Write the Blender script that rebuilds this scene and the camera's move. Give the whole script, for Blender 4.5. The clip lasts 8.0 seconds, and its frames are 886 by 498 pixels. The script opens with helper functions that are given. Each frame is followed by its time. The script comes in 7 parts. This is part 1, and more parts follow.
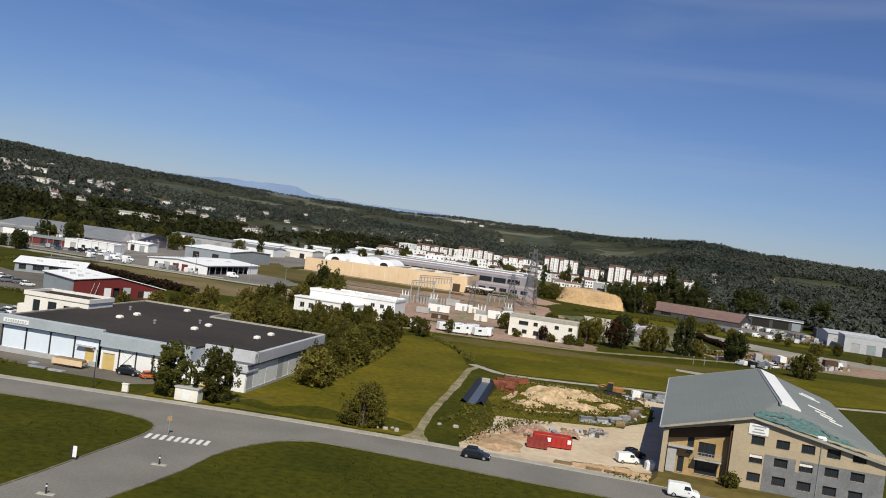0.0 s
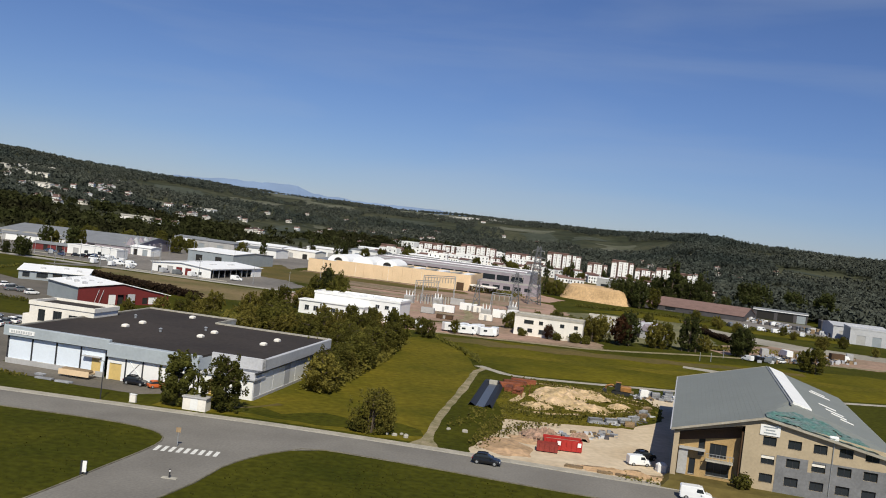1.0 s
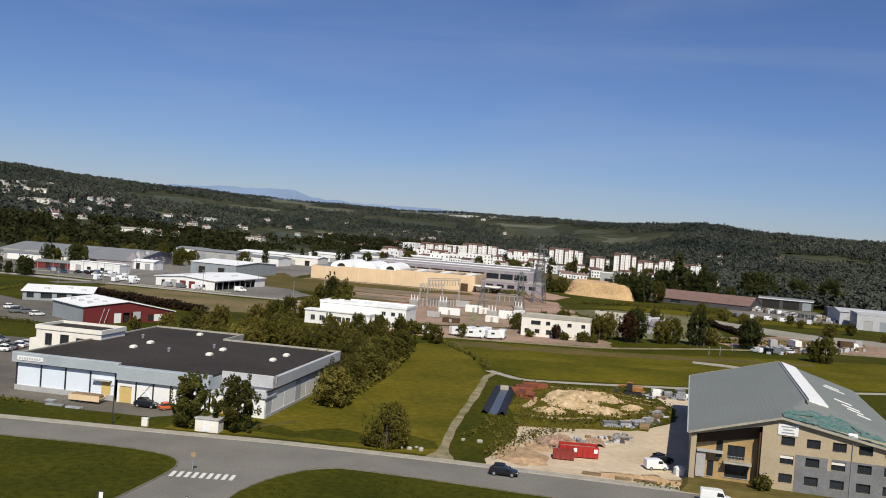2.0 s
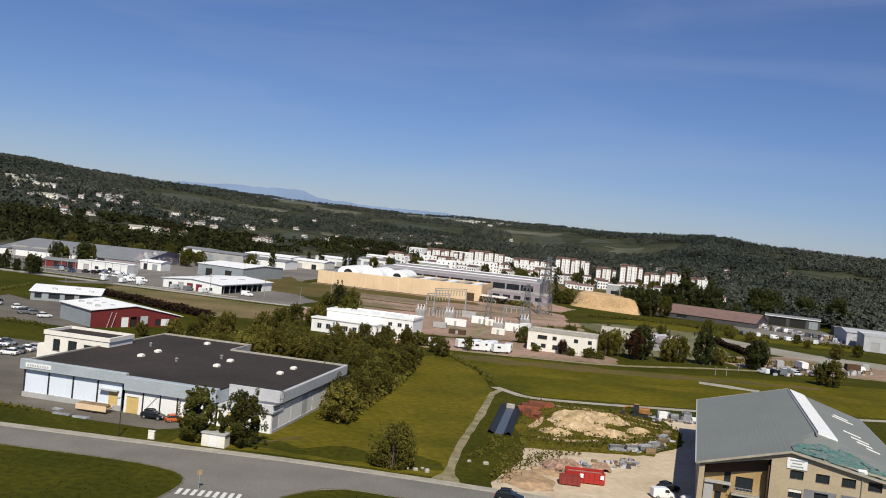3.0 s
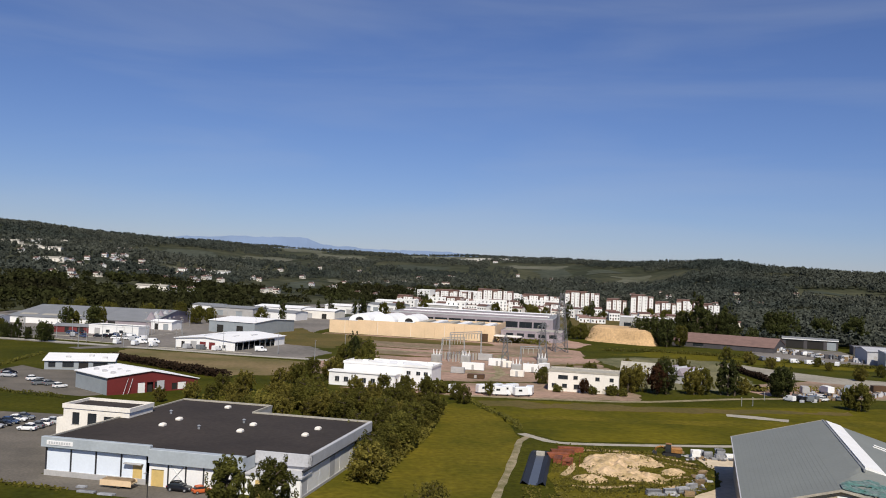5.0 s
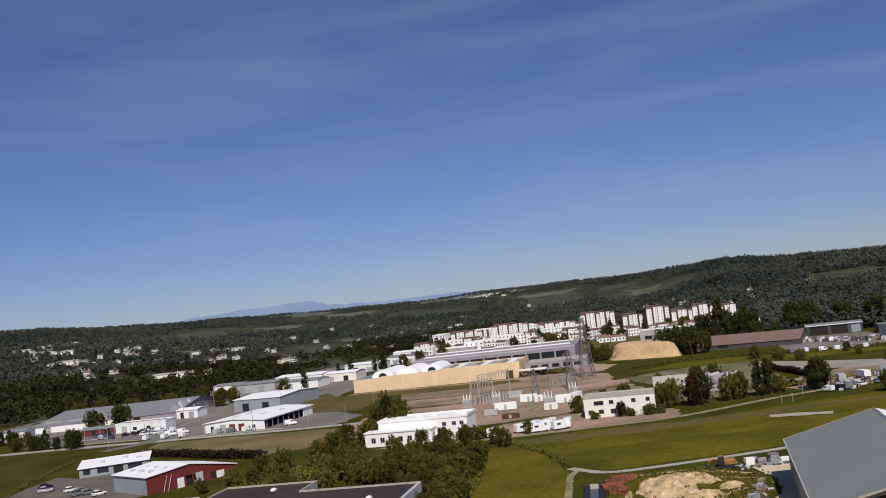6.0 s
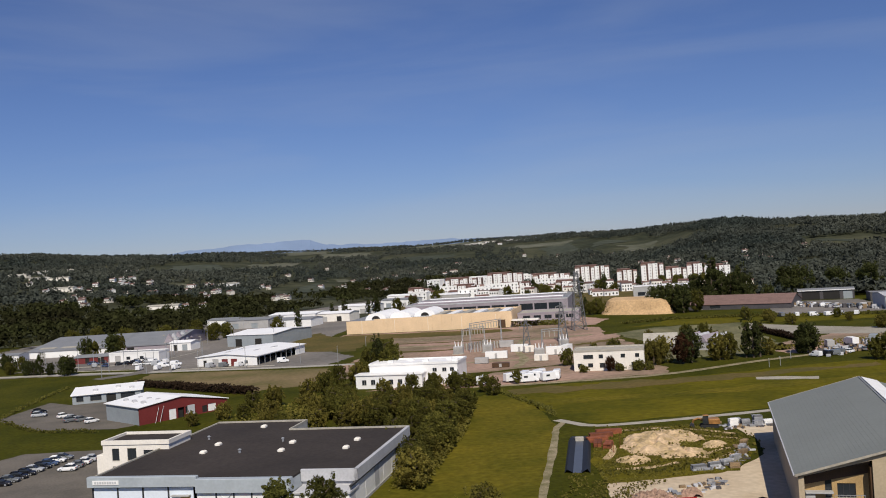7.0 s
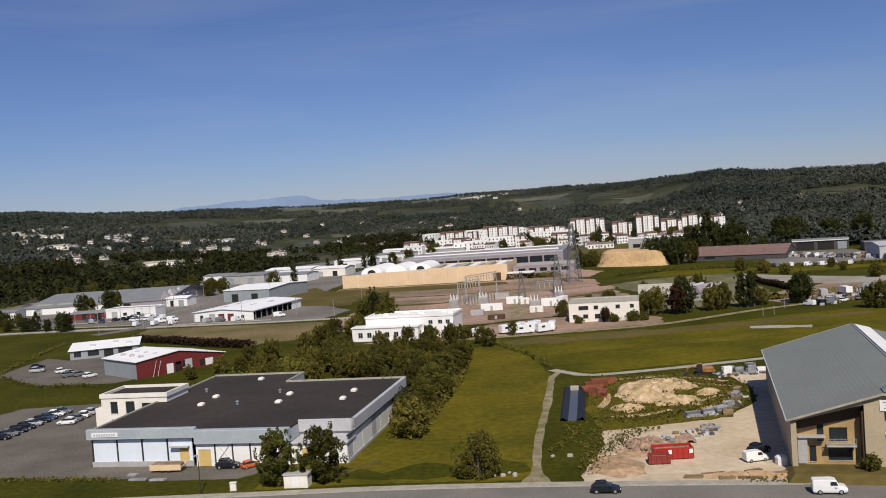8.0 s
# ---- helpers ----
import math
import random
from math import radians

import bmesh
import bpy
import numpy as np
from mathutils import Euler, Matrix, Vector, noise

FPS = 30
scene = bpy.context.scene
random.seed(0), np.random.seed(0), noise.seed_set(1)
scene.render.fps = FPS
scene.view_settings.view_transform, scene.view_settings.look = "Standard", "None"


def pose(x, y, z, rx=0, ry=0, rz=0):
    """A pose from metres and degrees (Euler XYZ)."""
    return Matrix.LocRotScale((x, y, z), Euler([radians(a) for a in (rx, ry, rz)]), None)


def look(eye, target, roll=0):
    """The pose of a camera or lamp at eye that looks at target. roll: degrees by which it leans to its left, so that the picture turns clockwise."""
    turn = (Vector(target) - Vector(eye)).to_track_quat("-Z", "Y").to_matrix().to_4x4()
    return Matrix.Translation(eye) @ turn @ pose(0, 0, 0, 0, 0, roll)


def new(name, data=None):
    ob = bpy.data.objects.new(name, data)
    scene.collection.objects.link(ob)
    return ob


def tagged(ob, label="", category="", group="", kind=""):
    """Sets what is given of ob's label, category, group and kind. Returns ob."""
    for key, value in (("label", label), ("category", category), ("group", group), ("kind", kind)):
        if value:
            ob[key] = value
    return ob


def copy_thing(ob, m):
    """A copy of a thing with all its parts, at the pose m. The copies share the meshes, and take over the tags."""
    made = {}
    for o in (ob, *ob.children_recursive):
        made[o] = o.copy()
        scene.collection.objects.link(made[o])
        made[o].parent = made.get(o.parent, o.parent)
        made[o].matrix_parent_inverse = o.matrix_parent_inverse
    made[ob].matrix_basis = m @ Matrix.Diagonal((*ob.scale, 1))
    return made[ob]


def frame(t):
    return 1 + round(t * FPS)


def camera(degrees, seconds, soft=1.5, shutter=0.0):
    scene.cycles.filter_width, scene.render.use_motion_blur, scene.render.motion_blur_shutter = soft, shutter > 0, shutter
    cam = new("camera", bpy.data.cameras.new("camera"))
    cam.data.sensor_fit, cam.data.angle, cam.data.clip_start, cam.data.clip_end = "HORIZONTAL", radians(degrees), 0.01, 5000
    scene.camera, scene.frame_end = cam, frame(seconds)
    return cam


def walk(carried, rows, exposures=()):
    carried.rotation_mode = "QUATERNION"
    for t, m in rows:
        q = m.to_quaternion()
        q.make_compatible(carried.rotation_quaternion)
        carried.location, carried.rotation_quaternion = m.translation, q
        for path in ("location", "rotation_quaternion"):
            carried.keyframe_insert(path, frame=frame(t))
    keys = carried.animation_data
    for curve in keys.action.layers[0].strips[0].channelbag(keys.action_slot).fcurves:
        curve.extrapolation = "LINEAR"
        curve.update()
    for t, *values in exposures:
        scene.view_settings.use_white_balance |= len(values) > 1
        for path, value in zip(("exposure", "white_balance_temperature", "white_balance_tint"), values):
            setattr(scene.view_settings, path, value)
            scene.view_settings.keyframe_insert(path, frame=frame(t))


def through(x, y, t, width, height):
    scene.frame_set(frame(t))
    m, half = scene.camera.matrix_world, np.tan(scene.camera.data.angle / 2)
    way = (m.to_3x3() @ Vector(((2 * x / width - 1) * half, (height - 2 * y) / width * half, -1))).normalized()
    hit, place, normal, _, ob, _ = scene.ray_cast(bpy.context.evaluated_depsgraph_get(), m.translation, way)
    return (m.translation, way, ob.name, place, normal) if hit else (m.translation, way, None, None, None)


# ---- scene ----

from mathutils.geometry import tessellate_polygon

# ---------------- camera ----------------
cam = camera(52.0, 8.0, soft=1.0)
PATH = [
    (0, (6.55, -2.427, 31.489), (6.479, -0.428, 31.451), 7.6),
    (0.2, (6.352, -2.292, 31.978), (6.266, -0.295, 31.933), 8.1),
    (0.3, (6.257, -2.227, 32.188), (6.164, -0.23, 32.161), 8.0),
    (0.5, (6.085, -2.106, 32.474), (5.989, -0.108, 32.466), 7.7),
    (0.7, (5.939, -1.993, 32.545), (5.864, 0.006, 32.526), 7.4),
    (0.8, (5.865, -1.926, 32.549), (5.793, 0.072, 32.515), 6.9),
    (1, (5.688, -1.741, 32.632), (5.614, 0.258, 32.586), 6.6),
    (1.2, (5.45, -1.466, 33.008), (5.37, 0.532, 32.965), 6.5),
    (1.3, (5.317, -1.315, 33.271), (5.236, 0.683, 33.229), 6.4),
    (1.5, (5.056, -1.045, 33.738), (4.973, 0.952, 33.683), 5.9),
    (1.7, (4.823, -0.876, 33.959), (4.748, 1.122, 33.902), 5.6),
    (1.8, (4.704, -0.829, 34.049), (4.628, 1.169, 33.988), 5.2),
    (2, (4.419, -0.795, 34.42), (4.344, 1.203, 34.37), 4.3),
    (2.2, (4.07, -0.801, 35.169), (3.989, 1.197, 35.124), 4.1),
    (3.3, (2.71, 0.055, 37.124), (2.62, 2.053, 37.085), 6.3),
    (3.5, (2.262, 0.618, 37.025), (2.168, 2.616, 37.006), 6.2),
    (3.7, (1.976, 0.81, 37.331), (1.883, 2.808, 37.327), 5.5),
    (4, (1.493, 0.92, 38.118), (1.397, 2.918, 38.11), 4.8),
    (4.2, (0.918, 1.183, 38.266), (0.818, 3.181, 38.282), 4.9),
    (5.3, (-0.555, 2.202, 39.771), (-0.664, 4.198, 39.835), -1.3),
    (5.4, (-1.638, 2.339, 40.513), (-1.737, 4.332, 40.642), -7.1),
    (5.5, (-1.948, 2.179, 40.933), (-2.047, 4.172, 41.059), -7.2),
    (5.7, (-2.175, 2.217, 40.857), (-2.277, 4.211, 40.968), -7.0),
    (5.8, (-2.37, 2.249, 40.793), (-2.474, 4.242, 40.929), -7.0),
    (6, (-2.764, 2.287, 40.717), (-2.87, 4.279, 40.849), -6.6),
    (6.2, (-3.002, 2.28, 40.725), (-3.123, 4.273, 40.845), -6.3),
    (6.3, (-3.061, 2.264, 40.746), (-3.194, 4.256, 40.866), -5.9),
    (6.4, (-3.092, 2.232, 40.785), (-3.248, 4.225, 40.858), -5.4),
    (6.5, (-3.1, 2.18, 40.849), (-3.266, 4.172, 40.911), -5.3),
    (6.7, (-3.06, 2.005, 41.102), (-3.19, 4.0, 41.166), -4.6),
    (6.8, (-3.019, 1.913, 41.249), (-3.133, 3.909, 41.289), -4.2),
    (7, (-2.919, 1.815, 41.407), (-3.03, 3.812, 41.419), -3.7),
    (7.2, (-2.829, 1.84, 41.156), (-2.944, 3.837, 41.148), -3.8),
    (7.3, (-2.795, 1.867, 40.946), (-2.912, 3.864, 40.936), -3.9),
    (7.5, (-2.765, 1.93, 40.695), (-2.877, 3.927, 40.664), -3.9),
    (7.7, (-2.77, 1.988, 40.702), (-2.884, 3.983, 40.63), -4.1),
    (7.8, (-2.776, 2.014, 40.71), (-2.89, 4.009, 40.638), -4.1),
    (8, (-2.791, 2.063, 40.729), (-2.899, 4.058, 40.641), -4.2),
]
walk(cam, [(t, look(eye, target, roll)) for t, eye, target, roll in PATH],
     [(0, 0.06, 6400, 5), (2.2, 0.07, 6400, 6), (4.2, 0.09, 6400, 7), (5.5, 0.09, 6350, 10), (6, -0.11, 6300, 10), (6.6, -0.09, 6350, 10), (8, -0.06, 6450, 10)])

# ---------------- light ----------------
SUN_EL, SUN_AZ = 46.0, 171.0        # degrees; azimuth from +y towards +x
world = bpy.data.worlds.new("world")
scene.world = world
world.use_nodes = True
wn = world.node_tree.nodes
sky = wn.new("ShaderNodeTexSky")
sky.sky_type, sky.sun_disc = "NISHITA", False
sky.sun_elevation, sky.sun_rotation = radians(SUN_EL), radians(SUN_AZ)
sky.air_density, sky.dust_density, sky.ozone_density = 0.95, 0.1, 4.5
wn["Background"].inputs["Strength"].default_value = 0.056
blue = wn.new("ShaderNodeMix")
blue.data_type, blue.blend_type = "RGBA", "MULTIPLY"
blue.inputs["Factor"].default_value, blue.inputs["B"].default_value = 1.0, (0.885, 0.932, 1.275, 1)
world.node_tree.links.new(sky.outputs["Color"], blue.inputs["A"])
# thin streaks of high cloud
where = wn.new("ShaderNodeTexCoord")
stretch, wisps, thin, cloud = wn.new("ShaderNodeMapping"), wn.new("ShaderNodeTexNoise"), wn.new("ShaderNodeMapRange"), wn.new("ShaderNodeMix")
stretch.inputs["Rotation"].default_value, stretch.inputs["Scale"].default_value = (0.10, 0.12, 0.4), (1.3, 1.3, 9.0)
wisps.inputs["Scale"].default_value, wisps.inputs["Detail"].default_value, wisps.inputs["Distortion"].default_value = 1.6, 6.0, 0.4
thin.inputs["From Min"].default_value, thin.inputs["From Max"].default_value, thin.inputs["To Max"].default_value = 0.47, 0.80, 0.24
cloud.data_type = "RGBA"
cloud.inputs["B"].default_value = (7.5, 8.2, 9.6, 1)
world.node_tree.links.new(where.outputs["Generated"], stretch.inputs["Vector"])
world.node_tree.links.new(stretch.outputs["Vector"], wisps.inputs["Vector"])
world.node_tree.links.new(wisps.outputs["Fac"], thin.inputs["Value"])
world.node_tree.links.new(thin.outputs["Result"], cloud.inputs["Factor"])
world.node_tree.links.new(blue.outputs["Result"], cloud.inputs["A"])
world.node_tree.links.new(cloud.outputs["Result"], wn["Background"].inputs["Color"])
sun = new("sun", bpy.data.lights.new("sun", "SUN"))
sun.data.energy, sun.data.angle, sun.data.color = 4.6, radians(0.53), (1.0, 0.92, 0.79)
sun_from = Vector((math.sin(radians(SUN_AZ)) * math.cos(radians(SUN_EL)),
                   math.cos(radians(SUN_AZ)) * math.cos(radians(SUN_EL)), math.sin(radians(SUN_EL))))
sun.matrix_world = look(sun_from * 900, (0, 0, 0))

# ---------------- helpers ----------------
class G:
    """A mesh under construction: corners and faces."""

    def __init__(self):
        self.v, self.f = [], []

    def add(self, verts, faces):
        n = len(self.v)
        self.v += [tuple(p) for p in verts]
        self.f += [tuple(n + i for i in fc) for fc in faces]
        return self

    def box(self, x0, x1, y0, y1, z0, z1):
        return self.add([(x0, y0, z0), (x1, y0, z0), (x1, y1, z0), (x0, y1, z0), (x0, y0, z1), (x1, y0, z1), (x1, y1, z1), (x0, y1, z1)],
                        [(0, 3, 2, 1), (4, 5, 6, 7), (0, 1, 5, 4), (1, 2, 6, 5), (2, 3, 7, 6), (3, 0, 4, 7)])

    def cham(self, x0, x1, y0, y1, z0, z1, b=0.04):
        """A box with its upper edges and corners taken off."""
        q = [(x0 + b, y0), (x1 - b, y0), (x1, y0 + b), (x1, y1 - b), (x1 - b, y1), (x0 + b, y1), (x0, y1 - b), (x0, y0 + b)]
        cx, cy = (x0 + x1) / 2, (y0 + y1) / 2
        top = [(x - b * (1 if x > cx else -1), y - b * (1 if y > cy else -1), z1) for x, y in q]
        verts = [(x, y, z0) for x, y in q] + [(x, y, z1 - b) for x, y in q] + top
        faces = [tuple(range(7, -1, -1)), tuple(range(16, 24))]
        for k in (0, 8):
            faces += [(k + i, k + (i + 1) % 8, k + 8 + (i + 1) % 8, k + 8 + i) for i in range(8)]
        return self.add(verts, faces)

    def prism(self, poly, z0, z1):
        """poly: (x, y) counter-clockwise."""
        n = len(poly)
        return self.add([(x, y, z0) for x, y in poly] + [(x, y, z1) for x, y in poly],
                        [tuple(range(n - 1, -1, -1)), tuple(range(n, 2 * n))] + [(i, (i + 1) % n, n + (i + 1) % n, n + i) for i in range(n)])

    def slab(self, poly, y0, y1):
        """poly: (x, z) in the upright plane, made thick from y0 to y1."""
        n = len(poly)
        return self.add([(x, y0, z) for x, z in poly] + [(x, y1, z) for x, z in poly],
                        [tuple(range(n)), tuple(range(2 * n - 1, n - 1, -1))] + [(i, n + i, n + (i + 1) % n, (i + 1) % n) for i in range(n)])

    def bar(self, p, q, r, s=None, n=4):
        """A tapering bar of n sides from p to q."""
        p, q, s = Vector(p), Vector(q), r if s is None else s
        d = (q - p).normalized()
        a = d.orthogonal().normalized()
        b = d.cross(a)
        ring = [(a * math.cos(math.tau * (i + 0.5) / n) + b * math.sin(math.tau * (i + 0.5) / n)) for i in range(n)]
        return self.add([p + w * r for w in ring] + [q + w * s for w in ring],
                        [tuple(range(n - 1, -1, -1)), tuple(range(n, 2 * n))] + [(i, (i + 1) % n, n + (i + 1) % n, n + i) for i in range(n)])

    def loft(self, rings):
        n, k = len(rings[0]), len(self.v)
        self.add([p for r in rings for p in r], [])
        for a in range(len(rings) - 1):
            self.f += [(k + a * n + i, k + a * n + (i + 1) % n, k + a * n + n + (i + 1) % n, k + a * n + n + i) for i in range(n)]
        self.f += [tuple(k + i for i in range(n - 1, -1, -1)), tuple(k + (len(rings) - 1) * n + i for i in range(n))]
        return self

    def facade(self, x0, x1, z0, z1, holes, y0=0.0, y1=0.3):
        """An upright wall with real openings (x0, x1, z0, z1), in one piece."""
        xs = sorted({x0, x1, *[c for h in holes for c in h[:2] if x0 < c < x1]})
        zs = sorted({z0, z1, *[c for h in holes for c in h[2:] if z0 < c < z1]})
        cell = lambda i, k: 0 <= i < len(xs) - 1 and 0 <= k < len(zs) - 1 and not any(
            h[0] < (xs[i] + xs[i + 1]) / 2 < h[1] and h[2] < (zs[k] + zs[k + 1]) / 2 < h[3] for h in holes)
        index = {}

        def at(i, y, k):
            if (i, y, k) not in index:
                index[i, y, k] = len(self.v)
                self.v.append((xs[i], (y0, y1)[y], zs[k]))
            return index[i, y, k]

        for i in range(len(xs) - 1):
            for k in range(len(zs) - 1):
                if not cell(i, k):
                    continue
                self.f.append((at(i, 0, k), at(i + 1, 0, k), at(i + 1, 0, k + 1), at(i, 0, k + 1)))
                self.f.append((at(i, 1, k + 1), at(i + 1, 1, k + 1), at(i + 1, 1, k), at(i, 1, k)))
                for (di, dk), (p, q) in (((-1, 0), ((0, 0), (0, 1))), ((1, 0), ((1, 1), (1, 0))), ((0, -1), ((1, 0), (0, 0))), ((0, 1), ((0, 1), (1, 1)))):
                    if not cell(i + di, k + dk):
                        self.f.append((at(i + p[0], 0, k + p[1]), at(i + q[0], 0, k + q[1]), at(i + q[0], 1, k + q[1]), at(i + p[0], 1, k + p[1])))
        return self

    def mesh(self, name):
        me = bpy.data.meshes.new(name)
        me.from_pydata(self.v, [], self.f)
        me.update()
        return me


def part(name, g, material, parent=None, label="", at=None, smooth=False):
    """Links what g holds as one mesh object under parent."""
    me = g if isinstance(g, bpy.types.Mesh) else g.mesh(name)
    if not me.materials:
        me.materials.append(material)
    if smooth:
        me.shade_smooth()
    ob = new(name, me)
    ob.parent = parent
    if at is not None:
        ob.matrix_basis = at
    return tagged(ob, label)


def thing(name, label, category, at, group="", kind=""):
    """An Empty at a thing's base; at is a pose."""
    ob = new(name)
    ob.empty_display_size = 0.5
    ob.matrix_basis = at
    return tagged(ob, label, category, group, kind)


def setting(name, g, material, label, category):
    ob = part(name, g, material, None, label)
    return tagged(ob, "", category, "", "structure")


# ---------------- materials ----------------
def paint(name, colour, rough=0.8, vary=0.25, scale=0.6, fine=6.0, bump=0.0, metal=0.0, second=None, island=0.0, spread=0.0, spec=0.5):
    """A surface with two scales of variation. second: a colour of stains or patches; island and spread: variation by piece and by object."""
    m = bpy.data.materials.new(name)
    m.use_nodes = True
    nt = m.node_tree
    n, link = nt.nodes, nt.links.new
    bs = n["Principled BSDF"]
    geo = n.new("ShaderNodeNewGeometry")
    big, small = n.new("ShaderNodeTexNoise"), n.new("ShaderNodeTexNoise")
    big.inputs["Scale"].default_value, big.inputs["Detail"].default_value = scale, 5
    small.inputs["Scale"].default_value, small.inputs["Detail"].default_value = fine, 3
    for t in (big, small):
        link(geo.outputs["Position"], t.inputs["Vector"])
    ramp = n.new("ShaderNodeMapRange")
    ramp.inputs["From Min"].default_value, ramp.inputs["From Max"].default_value = 0.35, 0.68
    link(big.outputs["Fac"], ramp.inputs["Value"])
    mix = n.new("ShaderNodeMix")
    mix.data_type = "RGBA"
    dark = second or tuple(c * (1 - vary) for c in colour)
    mix.inputs["A"].default_value, mix.inputs["B"].default_value = (*colour, 1), (*dark, 1)
    link(ramp.outputs["Result"], mix.inputs["Factor"])
    value = n.new("ShaderNodeMapRange")
    value.inputs["From Min"].default_value, value.inputs["From Max"].default_value = 0.3, 0.7
    value.inputs["To Min"].default_value, value.inputs["To Max"].default_value = 1 - vary * 0.6, 1 + vary * 0.6
    link(small.outputs["Fac"], value.inputs["Value"])
    last = value.outputs["Result"]
    for amount, source in ((island, geo.outputs["Random Per Island"]), (spread, None)):
        if amount:
            if source is None:
                source = n.new("ShaderNodeObjectInfo").outputs["Random"]
            r = n.new("ShaderNodeMapRange")
            r.inputs["To Min"].default_value, r.inputs["To Max"].default_value = 1 - amount, 1 + amount
            link(source, r.inputs["Value"])
            mul = n.new("ShaderNodeMath")
            mul.operation = "MULTIPLY"
            link(last, mul.inputs[0])
            link(r.outputs["Result"], mul.inputs[1])
            last = mul.outputs["Value"]
    hsv = n.new("ShaderNodeHueSaturation")
    link(mix.outputs["Result"], hsv.inputs["Color"])
    link(last, hsv.inputs["Value"])
    link(hsv.outputs["Color"], bs.inputs["Base Color"])
    bs.inputs["Roughness"].default_value, bs.inputs["Metallic"].default_value = rough, metal
    bs.inputs["Specular IOR Level"].default_value = spec
    if bump:
        bp = n.new("ShaderNodeBump")
        bp.inputs["Strength"].default_value, bp.inputs["Distance"].default_value = 0.6, bump
        link(small.outputs["Fac"], bp.inputs["Height"])
        link(bp.outputs["Normal"], bs.inputs["Normal"])
    return m


GRASS = paint("grass", (0.062, 0.060, 0.006), 0.95, 0.45, 0.06, 0.9, 0.12, second=(0.036, 0.040, 0.004), spec=0.05)
MEADOW = paint("meadow_grass", (0.132, 0.106, 0.011), 0.95, 0.4, 0.06, 0.7, 0.12, second=(0.074, 0.070, 0.007), spec=0.05)
DRY = paint("dry_grass", (0.13, 0.095, 0.032), 0.95, 0.3, 0.04, 0.6, 0.12, second=(0.080, 0.072, 0.020), spec=0.1)
EARTH = paint("brown_waste_ground", (0.40, 0.262, 0.205), 0.95, 0.35, 0.03, 0.5, 0.1, second=(0.17, 0.137, 0.085), spec=0.1)
ESTATE = paint("estate_asphalt", (0.22, 0.197, 0.175), 0.9, 0.3, 0.02, 0.4, second=(0.135, 0.125, 0.11), spec=0.2)
# both hill field colours below carry distance haze as added grey and blue
FIELD_LIGHT = paint("hazy_pale_field", (0.135, 0.134, 0.098), 0.95, 0.4, 0.014, 0.1, second=(0.072, 0.076, 0.044), spec=0.1)
WOODFLOOR = paint("wooded_ground", (0.033, 0.038, 0.023), 0.95, 0.5, 0.009, 0.06, second=(0.072, 0.072, 0.042), spec=0.05)
HILLFIELD = paint("hazy_hill_pasture", (0.070, 0.077, 0.056), 0.95, 0.4, 0.012, 0.08, second=(0.045, 0.052, 0.038), spec=0.05)
FIELD = paint("field_grass", (0.126, 0.105, 0.008), 0.95, 0.35, 0.035, 0.5, 0.12, second=(0.058, 0.058, 0.005), spec=0.05)
ASPHALT = paint("asphalt", (0.205, 0.190, 0.168), 0.9, 0.2, 0.12, 3.0, 0.01, second=(0.165, 0.152, 0.134), spec=0.25)
YARD = paint("yard_asphalt", (0.155, 0.136, 0.112), 0.9, 0.3, 0.10, 2.0, 0.01, second=(0.105, 0.094, 0.078), spec=0.25)
KERB = paint("kerb_concrete", (0.42, 0.39, 0.33), 0.85, 0.25, 0.8, 5.0)
DULLKERB = paint("dull_kerb", (0.19, 0.17, 0.12), 0.9, 0.4, 0.8, 4.0)
CONCRETE = paint("concrete", (0.40, 0.36, 0.29), 0.85, 0.25, 0.5, 4.0)
LINE = paint("road_paint", (0.75, 0.73, 0.68), 0.7, 0.2, 1.5, 8.0)
GRAVEL = paint("gravel", (0.30, 0.245, 0.15), 0.95, 0.4, 0.35, 2.5, 0.05, second=(0.13, 0.115, 0.04))
SAND = paint("bare_sandy_soil", (0.58, 0.475, 0.34), 0.95, 0.2, 0.07, 0.8, 0.03, second=(0.45, 0.345, 0.225))
SOIL = paint("dug_soil", (0.64, 0.46, 0.28), 0.95, 0.4, 0.30, 1.5, 0.2, second=(0.33, 0.24, 0.11))
WHITE = paint("white_cladding", (0.84, 0.83, 0.81), 0.55, 0.07, 0.3, 3.0)
WHITEPANEL = paint("white_panel", (0.74, 0.80, 0.88), 0.4, 0.05, 0.3, 3.0)
CREAM = paint("cream_render", (0.83, 0.78, 0.70), 0.85, 0.10, 0.4, 3.0)
FASCIA = paint("pale_blue_grey_fascia", (0.40, 0.44, 0.47), 0.5, 0.12, 0.25, 2.0)
BLUEGREY = paint("blue_grey_cladding", (0.30, 0.33, 0.35), 0.5, 0.12, 0.4, 3.0)
PALEGREY = paint("pale_grey_cladding", (0.49, 0.49, 0.505), 0.6, 0.12, 0.4, 3.0)
GREYWALL = paint("grey_wall", (0.42, 0.41, 0.40), 0.7, 0.15, 0.4, 3.0)
DARKROOF = paint("dark_bitumen_roof", (0.050, 0.041, 0.036), 0.95, 0.25, 0.08, 1.5, 0.02, second=(0.036, 0.030, 0.027), spec=0.2)
METALROOF = paint("grey_zinc_roof", (0.215, 0.225, 0.205), 0.6, 0.08, 0.12, 2.0, spec=0.3)
WHITEROOF = paint("white_sheet_roof", (0.92, 0.91, 0.90), 0.5, 0.06, 0.2, 2.0)
GREYROOF = paint("grey_sheet_roof", (0.235, 0.240, 0.245), 0.6, 0.15, 0.15, 1.5)
